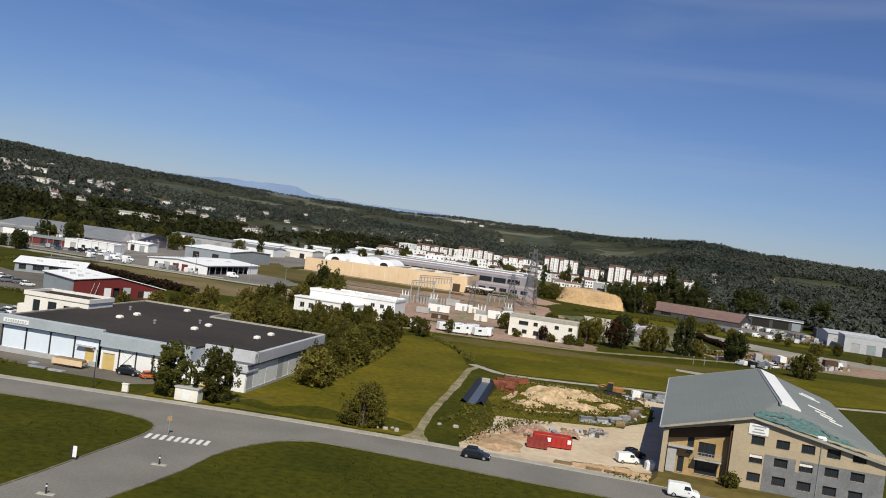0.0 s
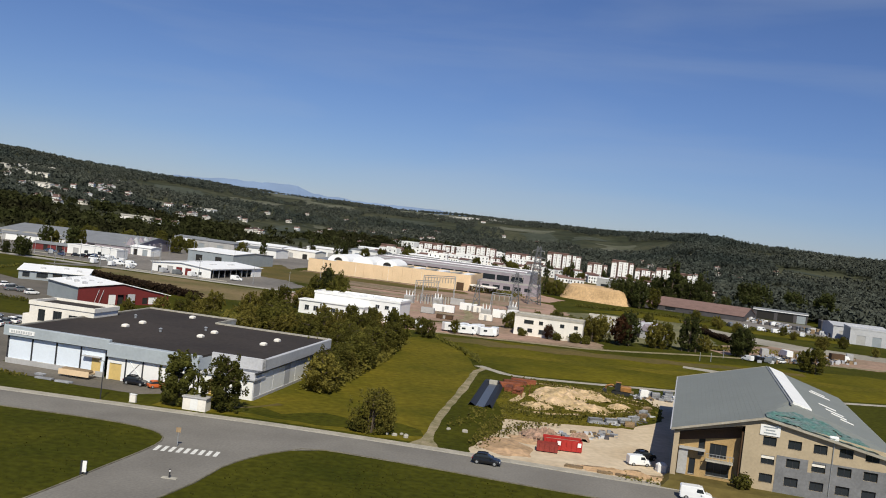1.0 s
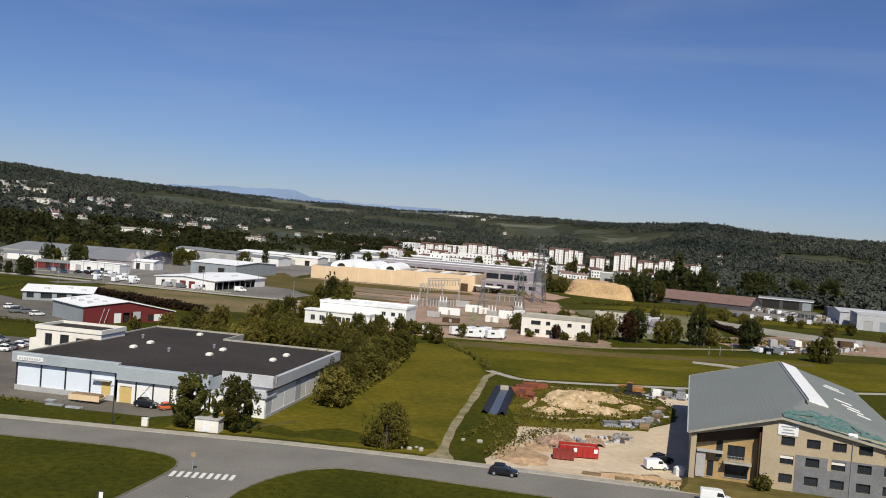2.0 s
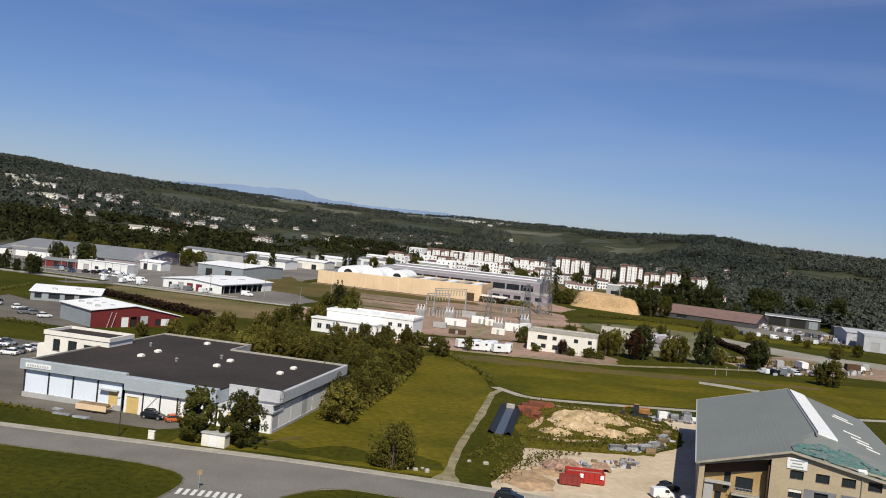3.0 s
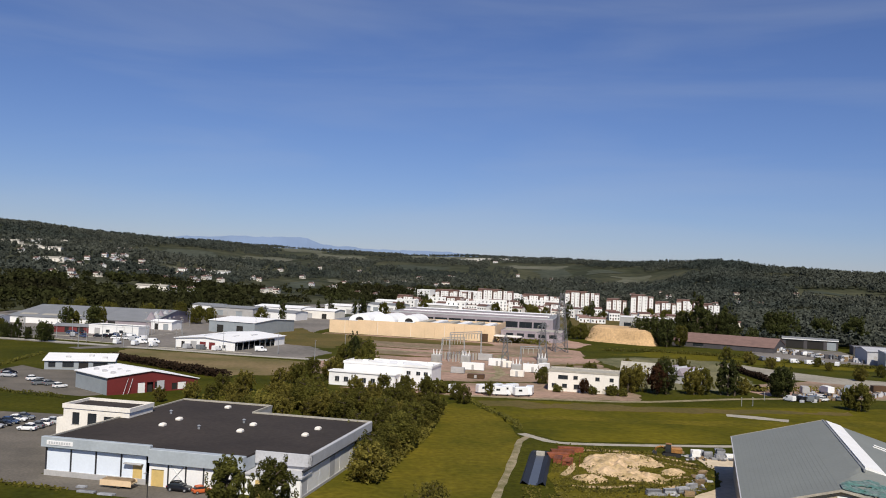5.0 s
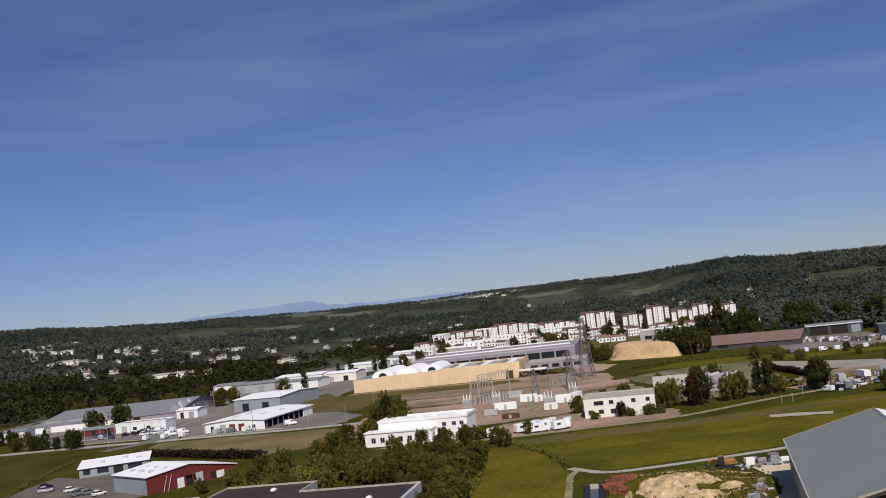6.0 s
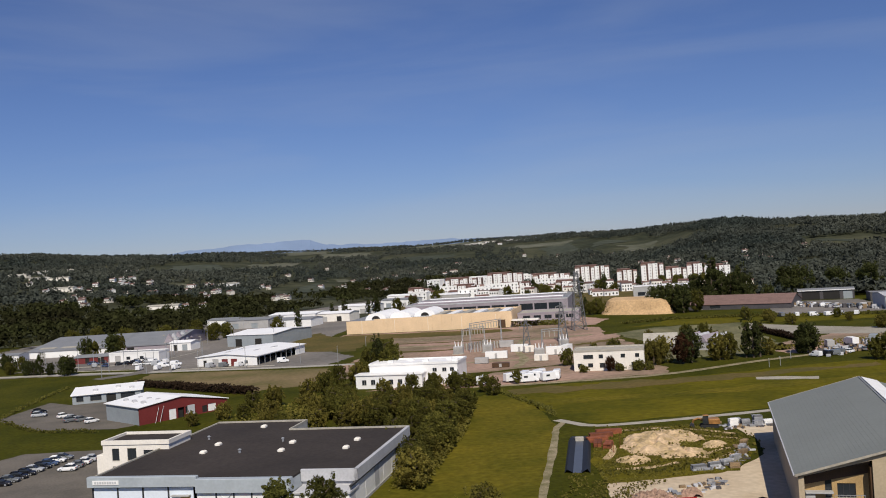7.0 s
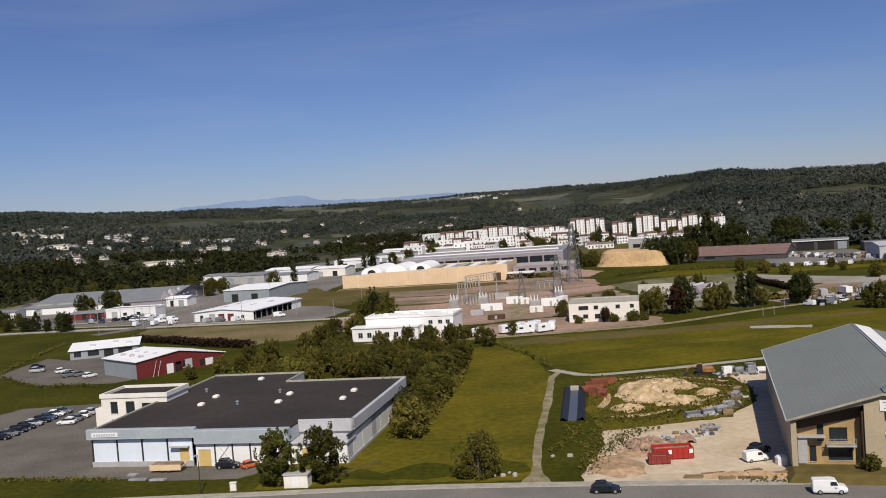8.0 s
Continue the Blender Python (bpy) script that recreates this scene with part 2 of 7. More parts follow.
TILEROOF = paint("brown_tile_roof", (0.235, 0.145, 0.12), 0.85, 0.25, 0.3, 2.0, spread=0.2)
REDROOF = paint("red_tile_roof", (0.15, 0.080, 0.064), 0.85, 0.25, 0.3, 2.0, spread=0.25)
LILAC = paint("lilac_grey_cladding", (0.33, 0.285, 0.315), 0.7, 0.15, 0.2, 2.0)
DUGSOIL = paint("orange_brown_soil", (0.46, 0.30, 0.175), 0.95, 0.35, 0.3, 1.5, 0.15, second=(0.30, 0.20, 0.11))
SANDPILE = paint("stockpile_sand", (0.60, 0.40, 0.21), 0.95, 0.3, 0.12, 0.9, 0.2, second=(0.46, 0.30, 0.15))
BEIGE = paint("beige_render", (0.45, 0.36, 0.24), 0.9, 0.12, 0.35, 3.0)
TAN = paint("tan_cladding", (0.76, 0.56, 0.35), 0.7, 0.10, 0.15, 2.0)
GREYRENDER = paint("bare_grey_render", (0.20, 0.20, 0.205), 0.9, 0.2, 0.5, 3.0)
WOOD = paint("brown_timber_boards", (0.085, 0.043, 0.017), 0.7, 0.3, 0.4, 6.0)
ORANGEWOOD = paint("orange_timber", (0.46, 0.305, 0.130), 0.7, 0.25, 0.4, 6.0)
SCRUB = paint("grey_green_scrub", (0.19, 0.175, 0.095), 0.95, 0.45, 0.06, 0.5, 0.1, second=(0.10, 0.10, 0.05), spec=0.1)
STUBBLE = paint("brown_stubble", (0.20, 0.148, 0.076), 0.95, 0.3, 0.05, 0.6, 0.1, second=(0.115, 0.10, 0.038), spec=0.1)
PALEROAD = paint("pale_worn_asphalt", (0.33, 0.30, 0.25), 0.9, 0.25, 0.05, 0.7, second=(0.23, 0.21, 0.165), spec=0.2)
DARKCLAD = paint("dark_sheet_cladding", (0.075, 0.068, 0.072), 0.7, 0.25, 0.4, 3.0)
DULLSTEEL = paint("weathered_galvanised_steel", (0.20, 0.205, 0.21), 0.6, 0.2, 0.8, 6.0, metal=0.3)
REDWALL = paint("dark_red_cladding", (0.17, 0.024, 0.022), 0.6, 0.15, 0.3, 2.0)
# near-black that paints shade seen through openings, also some closed doors
DARK = paint("dark_interior", (0.02, 0.018, 0.016), 0.9, 0.2, 0.5, 3.0)
BLACK = paint("black_trim", (0.03, 0.03, 0.035), 0.5, 0.1, 0.5, 3.0)
STEEL = paint("galvanised_steel", (0.42, 0.43, 0.44), 0.45, 0.15, 0.8, 6.0, metal=0.5)
RED = paint("red_paint", (0.40, 0.026, 0.020), 0.45, 0.15, 0.8, 5.0)
YELLOW = paint("yellow_paint", (0.64, 0.46, 0.17), 0.5, 0.12, 0.8, 5.0)
TEAL = paint("teal_tarpaulin", (0.07, 0.17, 0.14), 0.5, 0.6, 0.7, 2.5, 0.15, second=(0.17, 0.20, 0.19))
GLASS = paint("window_glass", (0.025, 0.030, 0.036), 0.08, 0.1, 0.5, 3.0)
BARK = paint("bark", (0.10, 0.075, 0.05), 0.95, 0.35, 2.0, 12.0, 0.03)

# ---------------- ground ----------------
def ease(s):
    s = min(1.0, max(0.0, s))
    return s * s * (3 - 2 * s)


def knots(a, table):
    for (p, u), (q, w) in zip(table, table[1:]):
        if a <= q:
            return u + (w - u) * ease((a - p) / (q - p))
    return table[-1][1]


RIDGE = ((-180, 0.8), (-45, 1.5), (-29, 1.40), (-24, 1.20), (-19, 0.98), (-14, 0.80), (-6, 0.72), (4, 0.80), (9, 0.74), (14.2, 1.06), (18, 0.72), (23, 0.50), (32, 0.6), (180, 0.8))
FAR = ((-180, 2000), (-35, 1900), (-22, 2100), (-12, 2700), (2, 2800), (8, 2300), (14, 1700), (30, 1600), (180, 2000))
FOOT = ((-180, 700), (-30, 640), (-18, 760), (-8, 980), (6, 1050), (16, 900), (30, 780), (180, 700))


def terrain(x, y):
    """Height of the ground: a flat valley floor with wooded hills round it."""
    r, a = math.hypot(x, y), math.degrees(math.atan2(x, y))
    foot = knots(a, FOOT)
    if r < foot:
        return 0.0
    far = knots(a, FAR)
    top = 37 + far * math.tan(radians(knots(a, RIDGE)))
    s = (r - foot) / (far - foot)
    z = top * (0.45 * min(s, 1) + 0.55 * ease(s)) if s <= 1 else top - (r - far) * 0.012
    k = ease(s * 2.5)
    return z + k * 7 * noise.noise((x / 260, y / 260, 0.3)) + k * 3 * noise.noise((x / 95, y / 95, 2.3))


def polar(a, r):
    return (r * math.sin(radians(a)), r * math.cos(radians(a)))


g = G()
rings = [0, 60, 120, 200, 300, 420, 540] + [620 + 24 * i for i in range(100)] + [3080, 3250, 3500, 3900, 4400, 4900]
angles = [-180 + 6 * i for i in range(23)] + [-42 + 0.5 * i for i in range(168)] + [42 + 6 * i for i in range(23)]
for r in rings:
    for a in angles:
        x, y = polar(a, r)
        g.v.append((x, y, terrain(x, y)))
na = len(angles)
for i in range(len(rings) - 1):
    for j in range(na):
        k = (j + 1) % na
        if i == 0:
            if j < na:
                g.f.append((0, na + k, na + j))
        else:
            g.f.append((i * na + j, i * na + k, (i + 1) * na + k, (i + 1) * na + j))
ground_mesh = g.mesh("ground")
ground_mesh.materials.append(GRASS)
ground_mesh.materials.append(WOODFLOOR)
for p in ground_mesh.polygons:
    p.material_index = int(math.hypot(p.center[0], p.center[1]) > 640)
ground = part("ground", ground_mesh, GRASS, None, "green grassland of a valley rising into wooded hills", smooth=True)
tagged(ground, "", "ground", "", "structure")


def sheet(name, poly, z, material, label, category="ground", ragged=0.0):
    """A flat piece of ground, given by its outline; ragged: how far its edge wanders."""
    if ragged:
        fine = []
        for (ax, ay), (bx, by) in zip(poly, poly[1:] + poly[:1]):
            n = max(1, int(math.hypot(bx - ax, by - ay) / max(1.2, ragged)))
            fine += [(ax + (bx - ax) * k / n, ay + (by - ay) * k / n) for k in range(n)]
        poly = [(x + ragged * (noise.noise((x / 7, y / 7, 1)) + 0.6 * noise.noise((x / 2.3, y / 2.3, 3))), y + ragged * (noise.noise((x / 7, y / 7, 2)) + 0.6 * noise.noise((x / 2.3, y / 2.3, 4)))) for x, y in fine]
    tris = tessellate_polygon([[Vector((x, y, 0)) for x, y in poly]])
    up = lambda t: t if (Vector(poly[t[1]]) - Vector(poly[t[0]])).cross(Vector(poly[t[2]]) - Vector(poly[t[0]])) > 0 else t[::-1]
    return setting(name, G().add([(x, y, z) for x, y in poly], [up(t) for t in tris]), material, label, category)


def smooth_line(points, step=3.0):
    """Points along a smooth curve through the given ones."""
    p = [Vector((x, y)) for x, y in points]
    p = [p[0] * 2 - p[1], *p, p[-1] * 2 - p[-2]]
    out = []
    for a, b, c, d in zip(p, p[1:], p[2:], p[3:]):
        n = max(2, int((c - b).length / step))
        for i in range(n):
            t = i / n
            out.append(0.5 * (2 * b + (c - a) * t + (2 * a - 5 * b + 4 * c - d) * t * t + (3 * b - a - 3 * c + d) * t ** 3))
    return out + [p[-2]]


def strip(name, points, width, z, material, label, category="ground", height=0.0, ragged=0.0):
    line = smooth_line(points)
    g = G()
    left, right = [], []
    for i, p in enumerate(line):
        d = (line[min(i + 1, len(line) - 1)] - line[max(i - 1, 0)]).normalized()
        nrm = Vector((-d.y, d.x))
        w = width / 2 * (1 + ragged * noise.noise((p.x / 4, p.y / 4, 5)))
        left.append(p + nrm * w)
        right.append(p - nrm * w)
    n = len(line)
    g.add([(*q, z + height) for q in left] + [(*q, z + height) for q in right], [(n + i, n + i + 1, i + 1, i) for i in range(n - 1)])
    if height:
        g.add([(*q, z) for q in left] + [(*q, z) for q in right], [])
        for i in range(n - 1):
            g.f += [(i, i + 1, 2 * n + i + 1, 2 * n + i), (n + i + 1, n + i, 3 * n + i, 3 * n + i + 1)]
    return setting(name, g, material, label, category)


# the road with its junction
FAR_EDGE = [(-330, 142), (-200, 140), (-120, 137.5), (-83, 136), (-43, 134.2), (-22, 133.4), (-0.6, 131.2), (24, 127.6), (60, 121.5), (120, 110), (260, 80)]
NEAR_EDGE = [(-330, 132), (-200, 130), (-120, 128), (-83, 126.8), (-59, 125.6), (-46, 125.0)]
NEAR_EDGE_2 = [(-12, 123.3), (4.5, 120.6), (17.9, 117.8), (60, 110.5), (120, 99), (260, 69)]
corner_l = [(-46, 125.0), (-38.5, 123.6), (-34.6, 121.2), (-33.2, 117.5), (-33.6, 112), (-35.2, 103), (-37.5, 90), (-42, 70), (-50, 40)]
corner_r = [(-41, 38), (-33, 68), (-27.4, 88), (-23.6, 102), (-22.6, 109), (-20.2, 115.5), (-16.8, 120.5), (-12, 123.3)]
far_line, near_1, near_2 = smooth_line(FAR_EDGE), smooth_line(NEAR_EDGE), smooth_line(NEAR_EDGE_2)
cl, cr = smooth_line(corner_l, 1.5), smooth_line(corner_r, 1.5)
sheet("road", [tuple(p) for p in near_1 + cl[1:] + cr + near_2[1:] + far_line[::-1]], 0.03, ASPHALT, "grey asphalt road with a side road joining it", "road")
strip("kerb_far", [(x, y + 0.15) for x, y in FAR_EDGE], 0.3, 0.0, KERB, "pale concrete kerb along the road", "kerb", 0.13)
strip("pavement", [(x, y + 1.15) for x, y in FAR_EDGE], 1.7, 0.0, CONCRETE, "narrow pale pavement beside the road", "pavement", 0.11)
strip("kerb_near_west", NEAR_EDGE + corner_l[1:], 0.22, 0.0, DULLKERB, "dull concrete kerb round the grass verge", "kerb", 0.12)
strip("kerb_near_east", corner_r + NEAR_EDGE_2[1:], 0.22, 0.0, DULLKERB, "dull concrete kerb round the grass verge", "kerb", 0.12)
zebra = thing("zebra_crossing", "worn white zebra crossing painted over the side road", "road marking", pose(-28.6, 114.4, 0.036, 0, 0, 3), "", "structure")
for i in range(9):
    part("stripe", G().add([(-3.9 + i * 0.96 - 0.26, -1.25, 0), (-3.9 + i * 0.96 + 0.26, -1.25, 0), (-3.9 + i * 0.96 + 0.26, 1.25, 0), (-3.9 + i * 0.96 - 0.26, 1.25, 0)], [(0, 1, 2, 3)]), LINE, zebra)

# tracks, yards and fields
strip("gravel_track", [(0.8, 131.5), (1.6, 140), (2.8, 156.5), (5.8, 182), (7.6, 199), (9.0, 212), (12, 220)], 1.5, 0.04, GRAVEL, "rutted pale gravel track through the meadow", "track", ragged=0.45)
sheet("gravel_apron", [(-1.2, 132.6), (3.4, 132.1), (2.6, 136), (2.2, 140), (0.9, 140), (0.2, 136)], 0.035, GRAVEL, "pale gravel where the track meets the road", "track", 0.6)
sheet("building_site", [(7.5, 131.5), (24, 128.9), (39, 127), (42, 133), (52, 185), (57, 204), (46, 204.5), (48, 190), (45, 176), (38, 166), (24, 163.5), (15, 160), (12.5, 150), (10, 140)], 0.05, SAND, "bare sandy ground of a building site", "building site", 1.0)
strip("worn_path", [(-32, 142.2), (-29.5, 143.4), (-27, 145.5), (-24, 149.5)], 1.3, 0.04, DRY, "worn earth path in the grass", "path", ragged=0.8)
strip("concrete_track", [(9.5, 221), (13.5, 215.5), (18, 211.5), (30, 212.5), (45, 215.5), (60, 219), (90, 228), (150, 248)], 2.6, 0.05, CONCRETE, "pale concrete farm track behind the site", "track", ragged=0.2)
sheet("meadow", [(-42, 137.6), (-20, 136.6), (0.5, 134.4), (2.6, 156), (5.7, 182), (7.5, 199), (9, 214), (6, 240), (-6, 272), (-14, 250), (-20, 240), (-27, 195), (-29, 160), (-40, 148)], 0.02, MEADOW, "dry green meadow beside the gravel track", "meadow", 0.8)
sheet("rough_grass", [(-40, 140.6), (-20, 138), (-3, 136.3), (0.2, 136.6), (1.2, 144), (-4, 147), (-9, 143.5), (-15, 147), (-22, 144), (-30, 148), (-38, 146)], 0.028, GRASS, "rough darker grass between meadow and road", "ground", 3.0)
sheet("field", [(10, 224), (18, 214), (60, 222), (150, 252), (190, 290), (135, 300), (85, 288), (45, 276), (18, 279), (-4, 272)], 0.02, FIELD, "mown green field behind the site", "field", 1.2)
sheet("field_strip", [(6, 243), (60, 247), (140, 268), (140, 276), (60, 255), (30, 251), (4, 250)], 0.045, MEADOW, "browner strip of dry grass across the field", "field", 5.0)
strip("far_road", [(-12, 281), (20, 282.5), (49, 287), (87, 307), (130, 321), (220, 340)], 3.2, 0.05, GRAVEL, "pale road along the edge of the fields", "road")
sheet("warehouse_yard", [(-135, 158), (-100, 154), (-87, 152), (-79, 150.2), (-68.5, 148.2), (-57.7, 145.2), (-46, 143.6), (-43.5, 146), (-44, 152), (-76, 157), (-70, 200), (-88, 214), (-118, 214), (-135, 180)], 0.03, YARD, "worn grey asphalt yard round the warehouse", "yard", 0.5)
sheet("field_strip", [(0, 262), (50, 266), (110, 281), (112, 287), (50, 277), (-2, 274)], 0.045, DRY, "browner strip of dry grass across the field", "field", 4.0)
sheet("office_grounds", [(-46, 286), (-12, 281), (20, 284), (48, 288), (52, 300), (46, 316), (20, 322), (-6, 312), (-12, 300)], 0.035, EARTH, "bare gravelly yard between the offices", "yard", 1.5)
sheet("substation_ground", [(-62, 318), (-20, 312), (20, 324), (48, 332), (56, 360), (48, 400), (58, 452), (30, 478), (-20, 486), (-60, 480), (-52, 420), (-66, 360)], 0.03, EARTH, "brown waste ground round a substation", "ground", 3.0)
sheet("factory_forecourt", [(-92, 484), (10, 470), (50, 478), (60, 500), (44, 540), (6, 510), (4, 490), (-88, 504)], 0.04, EARTH, "dusty forecourt before the factory", "yard", 2.0)
sheet("green_bank", [(46, 420), (70, 440), (110, 452), (100, 505), (62, 520), (48, 480)], 0.045, GRASS, "green bank below the sand stockpile", "ground", 2.0)
sheet("estate_ground", [(-300, 396), (-150, 372), (-72, 366), (-66, 392), (-88, 430), (-96, 484), (-92, 560), (-110, 700), (-90, 900), (-130, 900), (-230, 660), (-300, 560)], 0.028, ESTATE, "worn grey ground of an industrial estate", "yard", 3.0)
sheet("estate_lawn", [(-104, 440), (-90, 420), (-70, 412), (-66, 470), (-96, 500), (-108, 530), (-116, 500)], 0.05, DRY, "grass between the estate halls", "lawn", 2.0)
sheet("stubble_field", [(-146, 344), (-130, 334), (-84, 300), (-62, 312), (-70, 352), (-128, 366), (-146, 368)], 0.03, STUBBLE, "brown dry field beyond the hedge", "field", 2.0)
sheet("estate_lawn", [(-320, 398), (-234, 395), (-222, 408), (-240, 434), (-262, 449), (-320, 480)], 0.042, GRASS, "grass under the trees by the long hall", "lawn", 1.5)
sheet("estate_lawn", [(-232, 393), (-176, 384.5), (-160, 381), (-150, 384), (-166, 392), (-196, 398), (-232, 405)], 0.05, GRASS, "grass verge along the estate road", "lawn", 1.0)
sheet("scrub_field", [(52, 322), (74, 322), (100, 330), (104, 372), (104, 404), (112, 440), (60, 446), (50, 420), (58, 380), (50, 345)], 0.04, SCRUB, "pale grey-green rough ground behind the houses", "field", 2.5)
sheet("factory_verge", [(-92, 470), (-20, 460), (4, 468), (3, 482), (-88, 499)], 0.058, DRY, "dry grass along the factory wall", "verge", 2.0)
for k, (line, wide) in enumerate((([(-62, 352), (-30, 344), (-4, 345), (14, 342)], 3.2), ([(-58, 420), (-20, 412), (10, 418), (40, 425)], 4.0), ([(2, 322), (6, 345), (4, 380), (8, 420)], 3.0), ([(-50, 446), (-10, 440), (30, 447)], 2.4))):
    strip("waste_track", line, wide, 0.064 + 0.005 * k, GRAVEL, "pale gravel track over the waste ground", "track", ragged=0.6)
for line, wide in (([(-64, 366), (-40, 362), (-22, 358)], 4.0), ([(-56, 398), (-30, 394), (-20, 396)], 5.0), ([(28, 384), (40, 392), (50, 404)], 5.0), ([(-56, 434), (-20, 428), (12, 433)], 3.0)):
    strip("grass_strip", line, wide, 0.09, DRY, "rough grass on the waste ground", "ground", ragged=1.0)
for line in ([(-214, 398.5), (-176, 391), (-160, 387)], [(-140, 379), (-118, 375.5), (-96, 373)], [(-166, 404), (-160, 430), (-155, 460)], [(-200, 412), (-182, 410), (-172, 412)]):
    strip("estate_kerb", line, 0.6, 0.0, KERB, "pale kerb of the estate road", "kerb", 0.28)
strip("estate_road", [(-330, 384), (-220, 388), (-150, 376), (-100, 366), (-66, 362), (-40, 360)], 5.0, 0.055, KERB, "pale road through the industrial estate", "road", ragged=0.1)
strip("estate_road", [(-166, 360), (-154, 379), (-157, 430), (-160, 480), (-152, 540), (-136, 600), (-112, 720), (-90, 860)], 8.0, 0.06, ESTATE, "grey estate road between the halls", "road", ragged=0.1)
sheet("green_strip", [(62, 450), (112, 441), (134, 428), (184, 424), (186, 452), (140, 466), (112, 482), (98, 492)], 0.057, FIELD, "brighter grass between the hedge and the sheds", "field", 2.5)
sheet("depot_yard", [(96, 318), (150, 322), (190, 345), (190, 372), (130, 372), (104, 352), (90, 336)], 0.04, EARTH, "dusty yard of a vehicle depot", "yard", 1.5)
strip("side_track", [(70, 268), (76, 266.5), (86, 263)], 4.6, 0.055, CONCRETE, "pale concrete slab strip in the field", "track", ragged=0.6)
sheet("shed_yard", [(140, 470), (200, 458), (206, 545), (170, 556), (150, 540)], 0.035, ESTATE, "grey yard behind the sheds", "yard", 2.0)
sheet("service_road", [(105, 405), (114, 436), (128, 412), (148, 390), (205, 372), (205, 352), (140, 365), (117, 378)], 0.05, PALEROAD, "pale service road by a hedge", "road", 0.6)
sheet("town_ground", [(-80, 700), (60, 640), (230, 640), (240, 900), (120, 1000), (-60, 1000), (-100, 860)], 0.03, DRY, "pale ground between the town houses", "ground", 4.0)

# ---------------- generic building parts ----------------
def local(x, y, z=0, turn=0):
    return pose(x, y, z, 0, 0, turn)


def window(parent, x, z, w, h, y, label="", bars=1, frame_mat=None, side=0):
    """A window set back in its opening, with frame, panes and sill; y is the wall's outer face. side turns it about z."""
    frame_mat = frame_mat or WHITE
    t = 0.07
    cut = [-w / 2 + w * i / (bars + 1) for i in range(bars + 2)]
    g = G().facade(-w / 2, w / 2, -h / 2, h / 2, [(p + (t if i == 0 else t / 2), q - (t if i == bars else t / 2), -h / 2 + t, h / 2 - t) for i, (p, q) in enumerate(zip(cut, cut[1:]))], 0.0, 0.09)
    m = pose(x, y, z, 0, 0, 0) @ pose(0, 0, 0, 0, 0, side) @ pose(0, 0.12, 0)
    fr = part("window", g, frame_mat, parent, label, m)
    part("pane", G().box(-w / 2 + t, w / 2 - t, 0.035, 0.055, -h / 2 + t, h / 2 - t), GLASS, fr)
    part("sill", G().cham(-w / 2 - 0.08, w / 2 + 0.08, -0.2, 0.0, -h / 2 - 0.07, -h / 2, 0.02), KERB, fr)
    return fr


def flat_roof(parent, x0, x1, y0, y1, z, material, rim=0.35, edge=None, rim_h=0.35):
    part("roof", G().box(x0 + rim, x1 - rim, y0 + rim, y1 - rim, z - 0.3, z - 0.02), material, parent)
    g = G()
    g.box(x0, x1, y0, y0 + rim, z - 0.35, z + rim_h).box(x0, x1, y1 - rim, y1, z - 0.35, z + rim_h)
    g.box(x0, x0 + rim, y0 + rim, y1 - rim, z - 0.35, z + rim_h).box(x1 - rim, x1, y0 + rim, y1 - rim, z - 0.35, z + rim_h)
    part("parapet", g, edge or WHITE, parent)


def four_walls(parent, x0, x1, y0, y1, z0, z1, material, holes=(), t=0.3, side=None, ends=((), ())):
    """Front (y0, with openings), back and two ends, each a part of its own."""
    part("front_wall", G().facade(x0, x1, z0, z1, holes, y0, y0 + t), material, parent)
    part("back_wall", G().box(x0, x1, y1 - t, y1, z0, z1), material, parent)
    part("end_wall", G().box(x0, x0 + t, y0 + t, y1 - t, z0, z1), side or material, parent)
    part("end_wall", G().box(x1 - t, x1, y0 + t, y1 - t, z0, z1), side or material, parent)


def gable_roof(parent, x0, x1, y0, y1, z, rise, material, along="x", over=0.5, wall=None):
    """Two roof slopes with thickness; the ridge runs along x or y."""
    th = 0.22
    if along == "x":
        ym = (y0 + y1) / 2
        for a, s in ((y0 - over, -1), (y1 + over, 1)):
            zo = z - rise * over / (ym - y0)
            p = [(x0 - over, a, zo), (x1 + over, a, zo), (x1 + over, ym, z + rise), (x0 - over, ym, z + rise)]
            p = p if s < 0 else p[::-1]
            part("roof_slope", G().add([(x, y, w + th) for x, y, w in p] + p, [(0, 1, 2, 3), (7, 6, 5, 4), (0, 4, 5, 1), (1, 5, 6, 2), (2, 6, 7, 3), (3, 7, 4, 0)]), material, parent)
        if wall:
            for x, d in ((x0, 0.25), (x1 - 0.25, 0.25)):
                part("gable", G().add([(x, y0, z), (x, y1, z), (x, ym, z + rise), (x + d, y0, z), (x + d, y1, z), (x + d, ym, z + rise)],
                                      [(0, 2, 1), (3, 4, 5), (0, 1, 4, 3), (1, 2, 5, 4), (2, 0, 3, 5)]), wall, parent)
    else:
        xm = (x0 + x1) / 2
        for a, s in ((x0 - over, 1), (x1 + over, -1)):
            zo = z - rise * over / (xm - x0)
            p = [(a, y1 + over, zo), (a, y0 - over, zo), (xm, y0 - over, z + rise), (xm, y1 + over, z + rise)]
            p = p if s > 0 else p[::-1]
            part("roof_slope", G().add([(x, y, w + th) for x, y, w in p] + p, [(0, 1, 2, 3), (7, 6, 5, 4), (0, 4, 5, 1), (1, 5, 6, 2), (2, 6, 7, 3), (3, 7, 4, 0)]), material, parent)
        if wall:
            for y in (y0, y1 - 0.25):
                part("gable", G().slab([(x0, z), (x1, z), (xm, z + rise)], y, y + 0.25), wall, parent)


